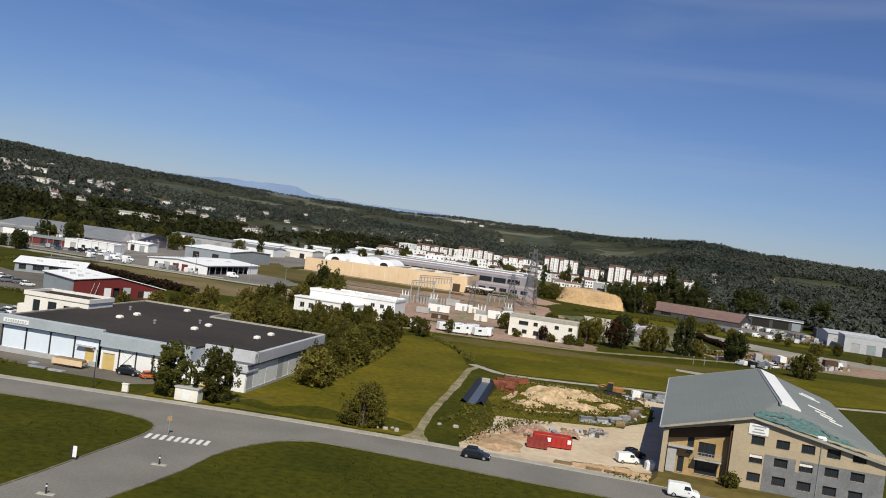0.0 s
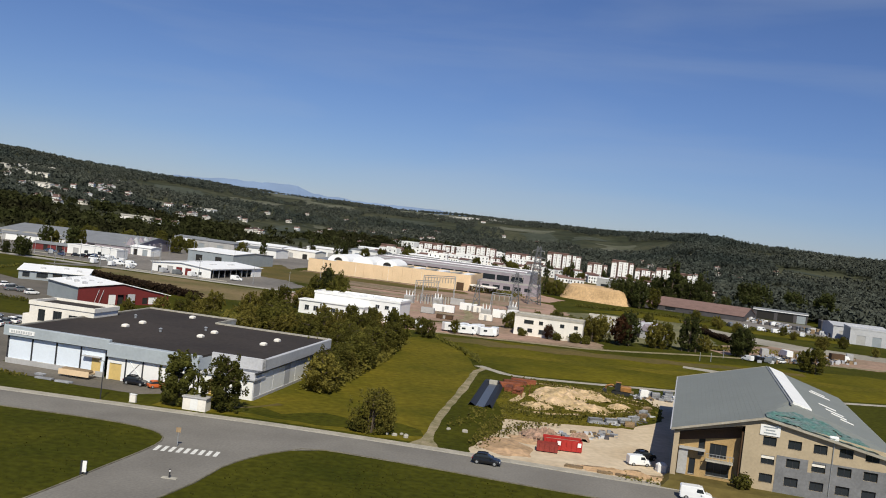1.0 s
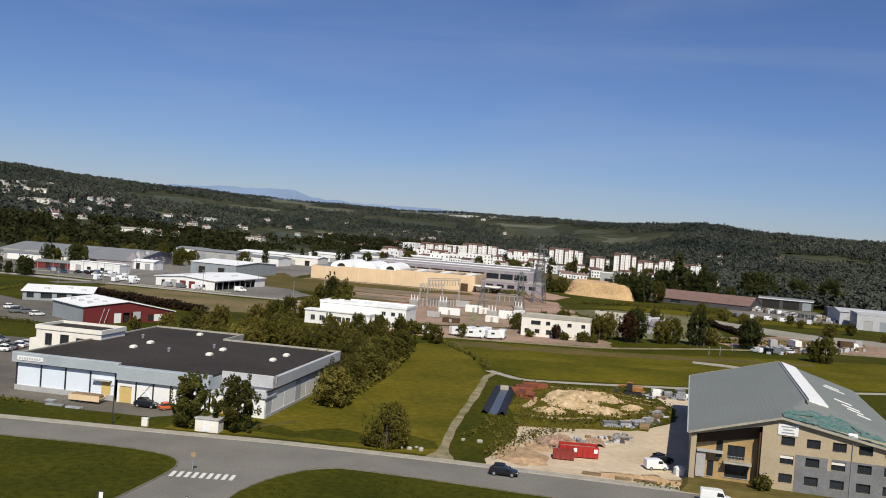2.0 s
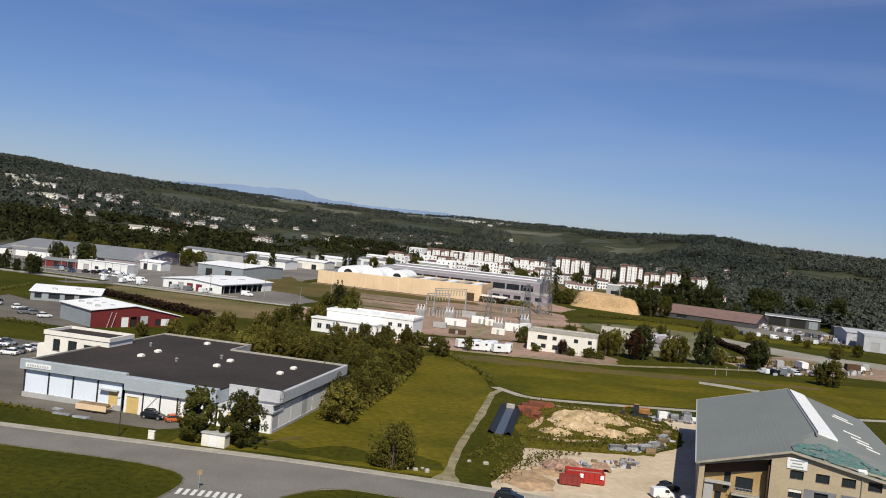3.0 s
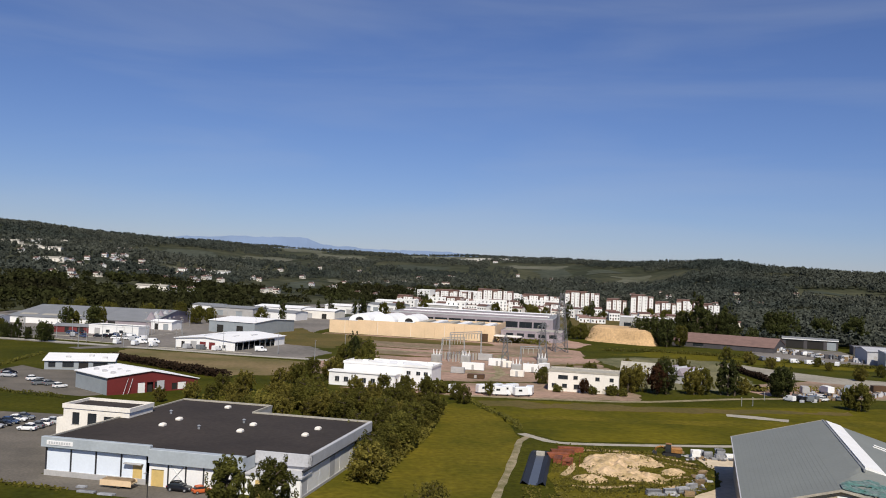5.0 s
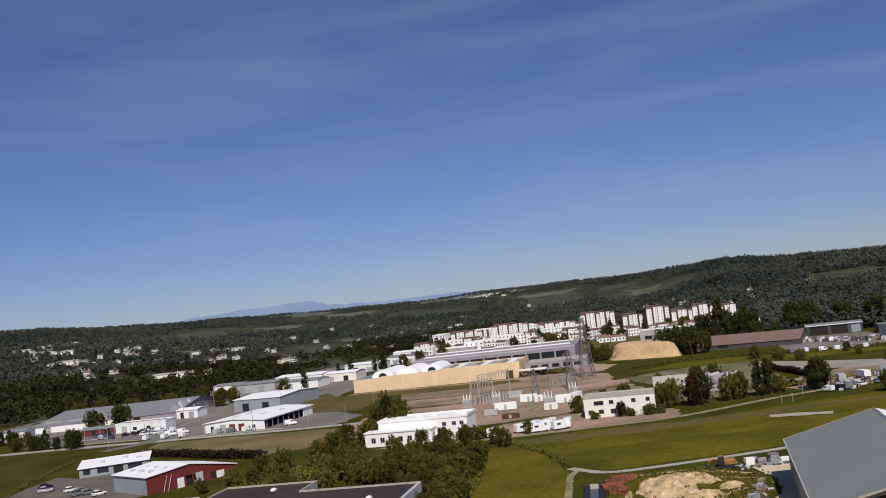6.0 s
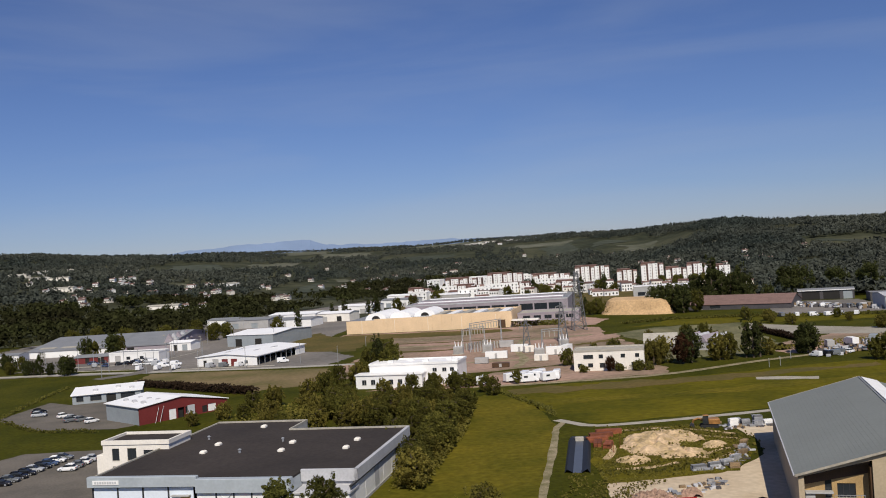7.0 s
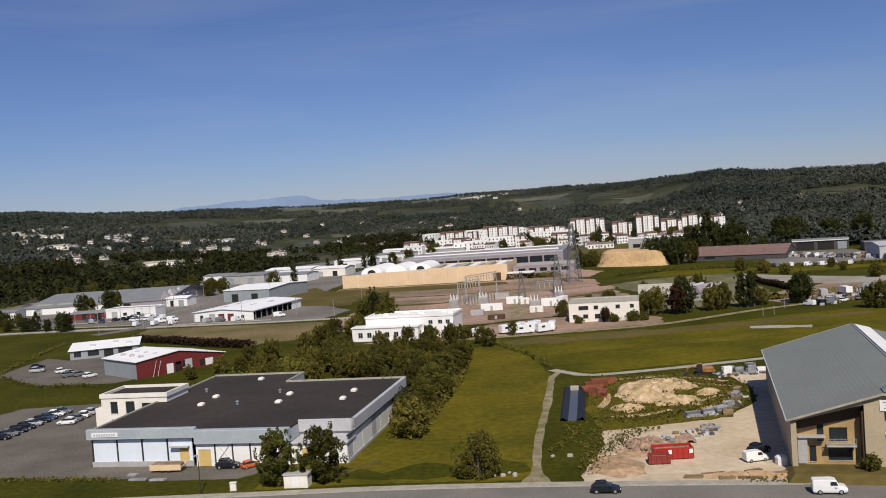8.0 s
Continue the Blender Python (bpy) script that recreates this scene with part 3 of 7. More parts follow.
# ---------------- the warehouse ----------------
WH = local(-75.4, 156.4, 0, -8.7)
wh = thing("warehouse", "long low warehouse with dark flat roof and white front panels", "warehouse", WH)
# west half of the front: four tall white panels between dark posts, on a grey plinth
part("plinth", G().cham(0.1, 19.4, -0.25, 0.1, 0, 0.95, 0.05), GREYWALL, wh, "low grey concrete plinth")
for i in range(4):
    a = 0.3 + i * 4.78
    part("panel", G().box(a + 0.16, a + 4.6, 0.0, 0.2, 0.95, 4.75), WHITEPANEL, wh, "large white front panel")
    part("post", G().cham(a - 0.13, a + 0.13, -0.12, 0.25, 0.0, 4.9, 0.03), BLACK, wh)
part("lintel", G().box(0.0, 19.6, -0.06, 0.25, 4.76, 5.0), BLACK, wh)
part("fascia", G().cham(-0.4, 20.2, -0.75, 0.3, 5.0, 6.75, 0.08), FASCIA, wh, "blue-grey metal fascia above the panels")
part("sign_board", G().box(0.8, 5.8, -0.84, -0.752, 5.45, 6.2), WHITE, wh, "long pale sign board with bars of lettering")
bars = G()
for i in range(9):
    bars.box(1.2 + i * 0.48, 1.52 + i * 0.48, -0.87, -0.842, 5.62, 6.02)
part("lettering", bars, PALEGREY, wh)
part("door", G().box(16.9, 18.6, -0.10, -0.004, 0.95, 3.2), YELLOW, wh, "yellow loading door")
part("door_canopy", G().cham(15.4, 18.8, -0.9, -0.004, 3.35, 3.5, 0.03), GREYWALL, wh)
# east half of the front, lower and set forward a little
part("front_wall", G().facade(20.2, 37.0, 0, 4.0, [(20.6, 22.9, 0, 2.9)], -0.6, -0.3), WHITE, wh)
part("roller_door", G().box(20.6, 22.9, -0.45, -0.35, 0, 2.9), YELLOW, wh, "orange-yellow roller door")
for i in range(5):
    part("post", G().cham(23.6 + i * 3.2, 23.85 + i * 3.2, -0.72, -0.604, 0, 4.0, 0.02), BLACK, wh)
part("brace", G().bar((24.2, -0.66, 3.8), (26.6, -0.66, 1.0), 0.06).bar((26.6, -0.66, 3.8), (24.2, -0.66, 1.0), 0.06), STEEL, wh)
part("fascia", G().cham(20.2, 37.2, -1.2, 0.3, 4.0, 6.3, 0.08), FASCIA, wh)
part("fascia_return", G().box(36.85, 37.16, 0.31, 4.3, 3.76, 5.89), FASCIA, wh)
# south-east corner: a lower porch in front of a set-back wall
part("porch_wall", G().facade(37.2, 46.9, 0, 3.4, [(39.0, 41.4, 0, 2.6)], 0.0, 0.3), WHITE, wh)
part("porch_door", G().box(39.0, 41.4, 0.1, 0.2, 0, 2.6), YELLOW, wh)
part("porch_roof", G().cham(37.2, 47.2, -0.3, 4.6, 3.4, 3.75, 0.05), PALEGREY, wh)
part("upper_wall", G().box(37.2, 46.9, 4.3, 4.6, 3.75, 6.0), PALEGREY, wh)
part("fascia", G().cham(37.2, 47.3, 3.8, 4.3, 4.5, 6.55, 0.06), PALEGREY, wh)
# side, back and inside walls
for i in range(14):
    y = 0.3 + i * 2.83
    part("side_panel", G().box(46.75 + 0.02 * (i % 2), 47.0 + 0.02 * (i % 2), y, y + 2.79, 0.5, 4.4), WHITE if i % 5 else PALEGREY, wh, "ribbed pale metal side panel" if i == 0 else "")
part("side_plinth", G().box(46.7, 47.1, 0.3, 40, 0, 0.5), GREYWALL, wh)
part("side_gutter", G().box(46.9, 47.35, 0.3, 40, 4.42, 4.66), BLACK, wh)
part("side_fascia", G().cham(46.6, 47.3, 3.8, 40.2, 4.66, 6.55, 0.06), PALEGREY, wh, "pale grey metal fascia along the side")
part("back_wall", G().box(21.3, 47, 39.8, 40.1, 0, 6.2), GREYWALL, wh)
part("back_wall", G().box(0, 21.3, 49.7, 50, 0, 6.2), GREYWALL, wh)
part("jog_wall", G().box(21.0, 21.3, 40.1, 50, 0, 6.2), GREYWALL, wh)
part("west_wall", G().box(0, 0.3, 0.3, 49.7, 0, 6.2), GREYWALL, wh)
part("roof", G().prism([(0.1, 0.31), (20.1, 0.31), (20.1, 0.35), (37.1, 0.35), (37.2, 4.31), (46.55, 4.31), (46.55, 39.9), (21.2, 39.9), (21.2, 49.8), (0.1, 49.8)], 5.9, 6.28), DARKROOF, wh, "dark brown bitumen roof", smooth=False)
rim = G()
rim.box(20.9, 47.2, 39.9, 40.3, 6.0, 6.62).box(-0.1, 20.9, 49.8, 50.2, 6.0, 6.62).box(20.9, 21.3, 40.3, 50.2, 6.0, 6.62).box(-0.3, 0.1, 0.3, 49.8, 6.0, 6.5)
part("roof_edge", rim, KERB, wh, "pale metal roof edging")
for x, y in ((11.6, 19.2), (11.3, 26.3), (27.3, 19.7), (26.8, 26.9), (39.7, 21.1), (39.7, 28.3), (13.5, 44.0)):
    d = part("roof_dome", G().cham(x - 0.55, x + 0.55, y - 0.8, y + 0.8, 6.28, 6.78, 0.2), CREAM, wh, "milky plastic roof dome")
for x, y in ((6.5, 31.9), (24.1, 28.6), (19.3, 18.8)):
    part("roof_vent", G().bar((x, y, 6.28), (x, y, 6.9), 0.25, 0.25, 8).bar((x, y, 6.9), (x, y, 7.1), 0.4, 0.15, 8), STEEL, wh)

annex = thing("office_annex", "cream two-storey office block with a sunken flat roof", "office", WH @ pose(-12.6, 23.5, 0))
hs = [(2.0, 3.6, 1.0, 3.0), (2.0, 3.6, 4.2, 6.6), (5.4, 7.4, 4.2, 6.6), (9.0, 11.2, 4.2, 6.2)]
four_walls(annex, 0, 14.6, 0, 9, 0, 7.6, CREAM, hs)
flat_roof(annex, -0.2, 14.8, -0.2, 9.2, 7.7, DARKROOF, 0.45, CREAM, 0.5)
for a, b, c, d in hs:
    window(annex, (a + b) / 2, (c + d) / 2, b - a, d - c, 0.0, frame_mat=BLACK)
part("stair_block", G().cham(-1.8, -0.01, 0.4, 4.2, 0, 5.2, 0.06), CREAM, annex, "lower cream stair block")

# ---------------- the new building on the right ----------------
NB = local(37.3, 131.0, 0, -13.2)
nb = thing("apartment_building", "unfinished beige three-storey building with grey metal roof", "building", NB)
holes = []
for r, z in enumerate((2.7, 5.3, 7.95)):
    for k in range(5):
        holes.append((13.05 + 3.37 * k - 0.9, 13.05 + 3.37 * k + 0.9, z - 0.62, z + 0.62))
part("front_wall", G().facade(9.6, 30, 0, 8.6, holes, 0, 0.35), BEIGE, nb, "beige rendered front wall")


def eave(u):
    """Height of the roof's front edge."""
    return min(7.75 + 0.29 * u, 11.25 - 0.185 * (u - 12))


part("gable_wall", G().slab([(9.6, 8.6), (29.9, 8.6), (29.9, max(8.65, eave(29.9))), (12, eave(12)), (9.6, eave(9.6))], 0.0, 0.35), BEIGE, nb)
# grey render over the lower right part, each field between the windows
gr = G()
gr.facade(14.2, 30, 0.9, 6.2, [(a - 0.02, b + 0.02, c - 0.02, d + 0.02) for a, b, c, d in holes] + [(18.4, 19.0, 4.5, 6.2)], -0.05, -0.004)
part("grey_render", gr, GREYRENDER, nb, "unpainted grey render on the lower wall")
for a, b, c, d in holes:
    window(nb, (a + b) / 2, (c + d) / 2, b - a, d - c, 0.08, bars=1, frame_mat=BLACK)
for k in (0, 2):
    part("blind", G().box(13.05 + 3.37 * k - 0.86, 13.05 + 3.37 * k + 0.86, 0.10, 0.14, 5.45, 5.9), CREAM, nb)
part("banner", G().box(11.6, 14.3, -0.12, -0.06, 8.75, 10.25), WHITE, nb, "white banner with bars of faded print")
bn = G()
for i, w in enumerate((1.9, 1.3, 1.7)):
    bn.box(12.95 - w / 2, 12.95 + w / 2, -0.135, -0.121, 9.85 - i * 0.42, 10.02 - i * 0.42)
part("banner_print", bn, BLUEGREY, nb)
part("downpipe", G().bar((21.45, -0.12, 0.9), (21.45, -0.12, 9.2), 0.07, 0.07, 6), STEEL, nb)
# the open porch: timber-lined recess under the roof
part("corner_column", G().box(0, 0.75, 0, 0.8, 0, 7.75), BEIGE, nb)
part("porch_beam", G().slab([(0, 7.2), (9.6, 9.6), (9.6, eave(9.6)), (0, eave(0))], 0, 0.4), BEIGE, nb)
part("porch_soffit", G().slab([(0.75, 7.0), (9.3, 9.1), (9.3, 9.3), (0.75, 7.2)], 0.42, 2.2), WOOD, nb, "brown timber boarding under the porch roof")
part("porch_back", G().facade(0.75, 9.3, 0, 6.95, [(2.5, 3.4, 1.0, 3.3), (5.0, 8.2, 1.2, 3.3), (5.2, 7.6, 3.9, 5.9), (3.6, 4.5, 3.9, 6.4)], 2.2, 2.5), ORANGEWOOD, nb, "tan timber wall inside the porch")
part("porch_gable", G().slab([(0.75, 6.95), (9.3, 6.95), (9.3, 9.05)], 2.2, 2.5), ORANGEWOOD, nb)
part("porch_boarding", G().slab([(0.75, 5.7), (9.29, 7.4), (9.29, 9.05), (0.75, 6.95)], 2.08, 2.19), WOOD, nb, "dark brown boarding below the porch roof")
part("porch_side", G().box(9.3, 9.6, 0.36, 2.5, 0, 8.6), WOOD, nb)
# dark sheet behind the porch wall, painting an unlit room
part("porch_room", G().box(0.75, 9.6, 6.2, 6.4, 0, 7.6), DARK, nb)
part("balcony", G().cham(4.7, 8.6, 0.7, 2.2, 3.45, 3.62, 0.03), KERB, nb)
rl = G()
for i in range(9):
    rl.box(4.75 + i * 0.47, 4.8 + i * 0.47, 0.74, 0.79, 3.62, 4.55)
part("balcony_rail", rl.box(4.72, 8.6, 0.73, 0.8, 4.55, 4.62), STEEL, nb)
part("porch_partition", G().box(0.9, 2.2, 1.2, 2.19, 1.0, 4.6), GREYWALL, nb)
part("canopy", G().cham(0.9, 4.6, 0.9, 2.19, 4.7, 4.9, 0.03), GREYWALL, nb)
for x, z, w, h in ((2.95, 2.15, 0.9, 2.3), (6.6, 2.25, 3.2, 2.1), (6.4, 4.9, 2.4, 2.0), (4.05, 5.15, 0.9, 2.5)):
    window(nb, x, z, w, h, 2.2, bars=2 if w > 2 else 0, frame_mat=BLACK)
# other walls
part("west_wall", G().box(0, 0.35, 0.8, 57, 0, 7.7), BEIGE, nb)
part("east_wall", G().box(29.65, 30, 0.35, 57, 0, 8.2), BEIGE, nb)
part("back_wall", G().slab([(0.35, 0), (29.65, 0), (29.65, 8.3), (16.4, 12.1), (0.35, 7.7)], 56.7, 57), BEIGE, nb)


def roof_z(u, v):
    return min(7.85 + 0.283 * u, 12.45 - 0.30 * (u - 16.4), 11.35 - 0.185 * (u - 12) + 0.16 * v if u > 12 else 99)


us = [-0.5, 3, 6, 9, 12, 14, 15.2, 16.4, 17.6, 19, 22, 25, 28, 30.4]
vs = [-0.5, 2, 4, 6, 8, 10, 12, 14, 17, 20, 26, 33, 40, 48, 57.5]
g = G()
for v in vs:
    for u in us:
        g.v.append((u, v, roof_z(u, v)))
nu = len(us)
for b in range(len(vs) - 1):
    for a in range(nu - 1):
        g.f.append((b * nu + a, b * nu + a + 1, b * nu + nu + a + 1, b * nu + nu + a))
n = len(g.v)
g.v += [(x, y, z - 0.25) for x, y, z in g.v]
g.f += [tuple(n + i for i in f[::-1]) for f in g.f]
edge = [a for a in range(nu)] + [b * nu + nu - 1 for b in range(1, len(vs))] + [(len(vs) - 1) * nu + a for a in range(nu - 2, -1, -1)] + [b * nu for b in range(len(vs) - 2, 0, -1)]
g.f += [(edge[i], n + edge[i], n + edge[(i + 1) % len(edge)], edge[(i + 1) % len(edge)]) for i in range(len(edge))]
part("roof", g, METALROOF, nb, "grey standing-seam metal roof")
for k in range(26):
    u = 0.1 + k * 0.62
    part("seam", G().add([(u, -0.4, roof_z(u, 0) + 0.02), (u + 0.04, -0.4, roof_z(u, 0) + 0.02), (u + 0.04, 57.4, roof_z(u, 20) + 0.02), (u, 57.4, roof_z(u, 20) + 0.02)], [(0, 1, 2, 3)]), METALROOF, nb) if u < 12 else None
part("gutter", G().box(-0.68, -0.51, -0.5, 57.5, 7.52, 7.72), PALEGREY, nb, "pale eaves gutter")
part("gutter", G().box(30.42, 30.6, 2.0, 57.5, 7.92, 8.12), PALEGREY, nb)
part("rear_verge", G().slab([(-0.5, 7.5), (16.4, 12.3), (16.4, 12.52), (-0.5, 7.76)], 57.52, 57.66), CONCRETE, nb)
part("front_verge", G().slab([(-0.5, 7.42), (12, 10.98), (30.4, 7.58), (30.4, 7.9), (12, 11.3), (-0.5, 7.74)], -0.64, -0.52), CONCRETE, nb, "pale board along the front roof edge")
part("roof_sack", G().cham(20.7, 22.0, -0.2, 0.5, roof_z(22.0, 0.2) + 0.02, roof_z(20.7, 0.2) + 0.3, 0.15), WHITE, nb, "white sack lying on the roof edge")
part("ridge_cap", G().box(16.2, 16.5, 9, 57.4, 12.25, 12.52), GREYROOF, nb, "dark ridge capping")
sk = G().add([(x, y, z + dz) for dz in (-0.45, 0.0) for x, y, z in ((16.7, 11, 12.58), (19.5, 11, 11.78), (19.5, 56.5, 11.78), (16.7, 56.5, 12.58))],
             [(4, 5, 6, 7), (0, 1, 5, 4), (1, 2, 6, 5), (2, 3, 7, 6), (3, 0, 4, 7)])
part("ridge_skylight", sk, WHITE, nb, "long white translucent skylight along the ridge")
for v, a, b in ((17, 24.6, 26.6), (20, 23.6, 26), (23, 23.2, 26), (27, 22.6, 25.4), (42, 22.8, 26.5), (45, 23.5, 26)):
    part("roof_batten", G().add([(u, w, roof_z(u, w) + dz) for dz in (0.03, 0.16) for u, w in ((a, v), (b, v), (b, v + 0.45), (a, v + 0.45))],
                                 [(4, 5, 6, 7), (0, 1, 5, 4), (1, 2, 6, 5), (2, 3, 7, 6), (3, 0, 4, 7)]), WHITE, nb, "pale roof board")
# crumpled teal sheet over the front corner of the roof
g = G()
n1, n2 = 44, 18
for j in range(n2):
    for i in range(n1):
        u = 12.2 + 15.0 * i / (n1 - 1)
        reach = 1.2 + 5.6 * math.sin(math.pi * min(1, (u - 11.0) / 15.5)) + 2.2 * noise.noise((u / 2.2, 0, 0))
        v = -0.3 + reach * j / (n2 - 1) + 0.5 * noise.noise((u * 1.3, j * 0.4, 5))
        z = roof_z(u, v) + 0.10 + 0.28 * abs(noise.noise((u * 0.7, v * 0.9, 3))) + 0.05 * noise.noise((u * 2, v * 2, 1))
        g.v.append((u, max(-0.5, v), z))
for j in range(n2 - 1):
    for i in range(n1 - 1):
        if noise.noise((i * 0.2, j * 0.3, 7)) < 0.42 + 0.25 * noise.noise((i * 0.6, j * 0.6, 2)):
            g.f.append((j * n1 + i, j * n1 + i + 1, (j + 1) * n1 + i + 1, (j + 1) * n1 + i))
part("roof_tarpaulin", g, TEAL, nb, "crumpled teal sheeting on the roof edge", smooth=True)
terr = G()
terr.add([(-1.2, -5.5, 0), (33, -5.5, 0), (33, 1, 0), (-1.2, 1, 0), (0, -3.6, 0.95), (33, -3.6, 0.95), (33, 1, 0.95), (0, 1, 0.95)], [(4, 5, 6, 7), (0, 1, 5, 4), (3, 0, 4, 7), (1, 2, 6, 5)])
tr = setting("terrace", terr, DRY, "raised earth terrace in front of the new building", "terrace")
tr.matrix_basis = NB

# ---------------- middle distance ----------------
def hall(name, label, category, x, y, turn, w, d, h, wall, roof, rise=0.0, along="x", holes=(), rim=None, side=None):
    t = thing(name, label, category, local(x, y, 0, turn))
    four_walls(t, 0, w, 0, d, 0, h, wall, holes, side=side)
    for a, b, c, e in holes:
        if c > 0.3:
            window(t, (a + b) / 2, (c + e) / 2, b - a, e - c, 0.0, frame_mat=BLACK, bars=1 if b - a > 1.2 else 0)
        else:
            part("door", G().box(a, b, 0.12, 0.2, c, e), (GREYWALL, BLUEGREY, DARK)[int(a) % 3], t)
    if rise:
        gable_roof(t, 0, w, 0, d, h, rise, roof, along, 0.4, wall)
    else:
        flat_roof(t, -0.1, w + 0.1, -0.1, d + 0.1, h, roof, 0.35, rim or wall)
    return t


# red workshop and its office
rw = thing("workshop", "dark red clad workshop with a white sheet roof", "workshop", local(-102.5, 245.5, 0, 50))
part("front_wall", G().facade(0, 28, 0, 2.9, [(9, 11.2, 0, 2.9), (11.8, 13.8, 0, 2.9), (14.2, 16.7, 0.9, 2.9), (19.6, 21.3, 0.3, 2.2), (21.5, 24.2, 0.3, 2.4)], 0, 0.3), REDWALL, rw)
part("front_gable", G().slab([(0, 2.9), (28, 2.9), (28, 3.05), (13, 6.0), (0, 4.8)], 0, 0.3), REDWALL, rw)
part("side_wall", G().box(0, 0.3, 0.31, 18.7, 0, 4.8), BLUEGREY, rw, "blue-grey metal side wall")
part("side_wall", G().box(27.7, 28, 0.31, 18.7, 0, 3.0), BLUEGREY, rw)
part("back_wall", G().slab([(0, 0), (28, 0), (28, 3.05), (13, 6.0), (0, 4.8)], 18.7, 19), BLUEGREY, rw)
part("door", G().box(9, 11.2, 0.1, 0.2, 0, 2.9), WHITE, rw, "tall white door")
part("door", G().box(11.8, 13.8, 0.6, 0.7, 0, 2.9), DARK, rw, "dark open doorway")
part("panel", G().box(14.6, 16.9, -0.5, -0.42, 0.5, 3.2), PALEGREY, rw, "pale sheet leaning by the doorway")
part("door", G().box(19.6, 21.3, 0.1, 0.2, 0.3, 2.2), DARK, rw)
part("door", G().box(21.5, 24.2, 0.1, 0.2, 0.3, 2.4), WHITE, rw)
part("roof", G().slab([(-0.5, 4.76), (13, 6.01), (13, 6.2), (-0.5, 4.95)], -0.4, 19.4), WHITEROOF, rw, "white sheet roof slope")
part("roof", G().slab([(13, 6.01), (28.5, 2.96), (28.5, 3.15), (13, 6.2)], -0.4, 19.4), WHITEROOF, rw)
window(rw, 15.45, 1.9, 2.5, 2.0, 0)
for x in (4.2, 5.6):
    part("stay", G().bar((x, -0.9, 0), (x + 1.8, -0.05, 4.2), 0.07), PALEGREY, rw)
for x, y in ((3, 4), (3, 9), (3, 14), (7.5, 4), (7.5, 9), (7.5, 14)):
    part("roof_light", G().cham(x, x + 1.2, y - 0.6, y + 0.6, 5.2, 5.95, 0.1), PALEGREY, rw)
ro = thing("workshop_office", "low blue-grey office with a white sloping roof", "office", local(-143.5, 292, 0, 18))
ro_holes = [(1.2, 3.4, 0.8, 2.5), (5.5, 9.0, 0.8, 2.5), (10.5, 13.5, 0.0, 2.5), (15, 19.5, 0.8, 2.5)]
part("front_wall", G().facade(0, 21.5, 0, 3.0, ro_holes, 0, 0.3), BLUEGREY, ro)
part("side_wall", G().add([(x, y, z) for x in (0, 0.3) for y, z in ((0.31, 0), (11.9, 0), (11.9, 4.0), (0.31, 3.0))], [(0, 3, 2, 1), (4, 5, 6, 7), (0, 1, 5, 4), (1, 2, 6, 5), (2, 3, 7, 6), (3, 0, 4, 7)]), BLUEGREY, ro)
part("side_wall", G().add([(x, y, z) for x in (21.2, 21.5) for y, z in ((0.31, 0), (11.9, 0), (11.9, 4.0), (0.31, 3.0))], [(0, 3, 2, 1), (4, 5, 6, 7), (0, 1, 5, 4), (1, 2, 6, 5), (2, 3, 7, 6), (3, 0, 4, 7)]), BLUEGREY, ro)
part("back_wall", G().box(0.31, 21.19, 11.6, 11.9, 0, 3.9), BLUEGREY, ro)
part("roof", G().add([(x, y, z + dz) for dz in (0, 0.25) for x, y, z in ((-0.5, -0.6, 2.92), (22, -0.6, 2.92), (22, 12.3, 4.05), (-0.5, 12.3, 4.05))], [(3, 2, 1, 0), (4, 5, 6, 7), (0, 1, 5, 4), (1, 2, 6, 5), (2, 3, 7, 6), (3, 0, 4, 7)]), WHITEROOF, ro, "white sheet roof sloping forward")
part("door", G().box(10.5, 13.5, 0.1, 0.2, 0, 2.5), DARK, ro)
for a, b, c, d in ro_holes:
    if c:
        window(ro, (a + b) / 2, (c + d) / 2, b - a, d - c, 0.0, frame_mat=BLACK, bars=2)
for x, y in ((6, 3.5), (13, 6), (17.5, 3)):
    part("roof_unit", G().cham(x, x + 1.6, y, y + 1.2, 3.1 + y * 0.088, 3.8 + y * 0.088, 0.06), PALEGREY, ro)
sheet("office_yard", [(-156, 268), (-155, 300), (-144, 292), (-126, 297), (-121, 284), (-108, 272), (-113, 258), (-104, 246), (-108, 242), (-131, 246)], 0.04, YARD, "grey yard with parked cars by the workshop", "yard")

# white hall, one long side partly open
wf = thing("open_hall", "low white steel hall with one long side open", "hall", local(-133, 386, 0, -15))
part("front_wall", G().facade(0, 29, 0, 3.9, [(3, 4.6, 0, 2.6), (7.5, 10.5, 0, 3.0), (12, 15, 0, 3.0), (16.5, 19.5, 0, 3.0), (23, 24.6, 0.9, 2.2)], 0, 0.3), WHITE, wf)
for i, u in enumerate((7.5, 12, 16.5)):
    part("door", G().box(u, u + 3, 0.1, 0.2, 0, 3.0), REDWALL if i else GREYWALL, wf)
part("door", G().box(3, 4.6, 0.1, 0.2, 0, 2.6), DARK, wf)
window(wf, 23.8, 1.55, 1.6, 1.3, 0.0, frame_mat=GREYWALL)
part("side_wall", G().box(0, 0.3, 0.31, 44, 0, 3.9), WHITE, wf)
part("back_wall", G().box(0.31, 28.69, 43.7, 44, 0, 3.9), WHITE, wf)
part("open_side_end", G().box(28.7, 29, 35, 44, 0, 3.9), WHITE, wf)
# added dark panel that paints the shade inside the open side
part("inner_wall", G().box(17, 17.2, 0.31, 43.69, 0, 3.9), DARK, wf)
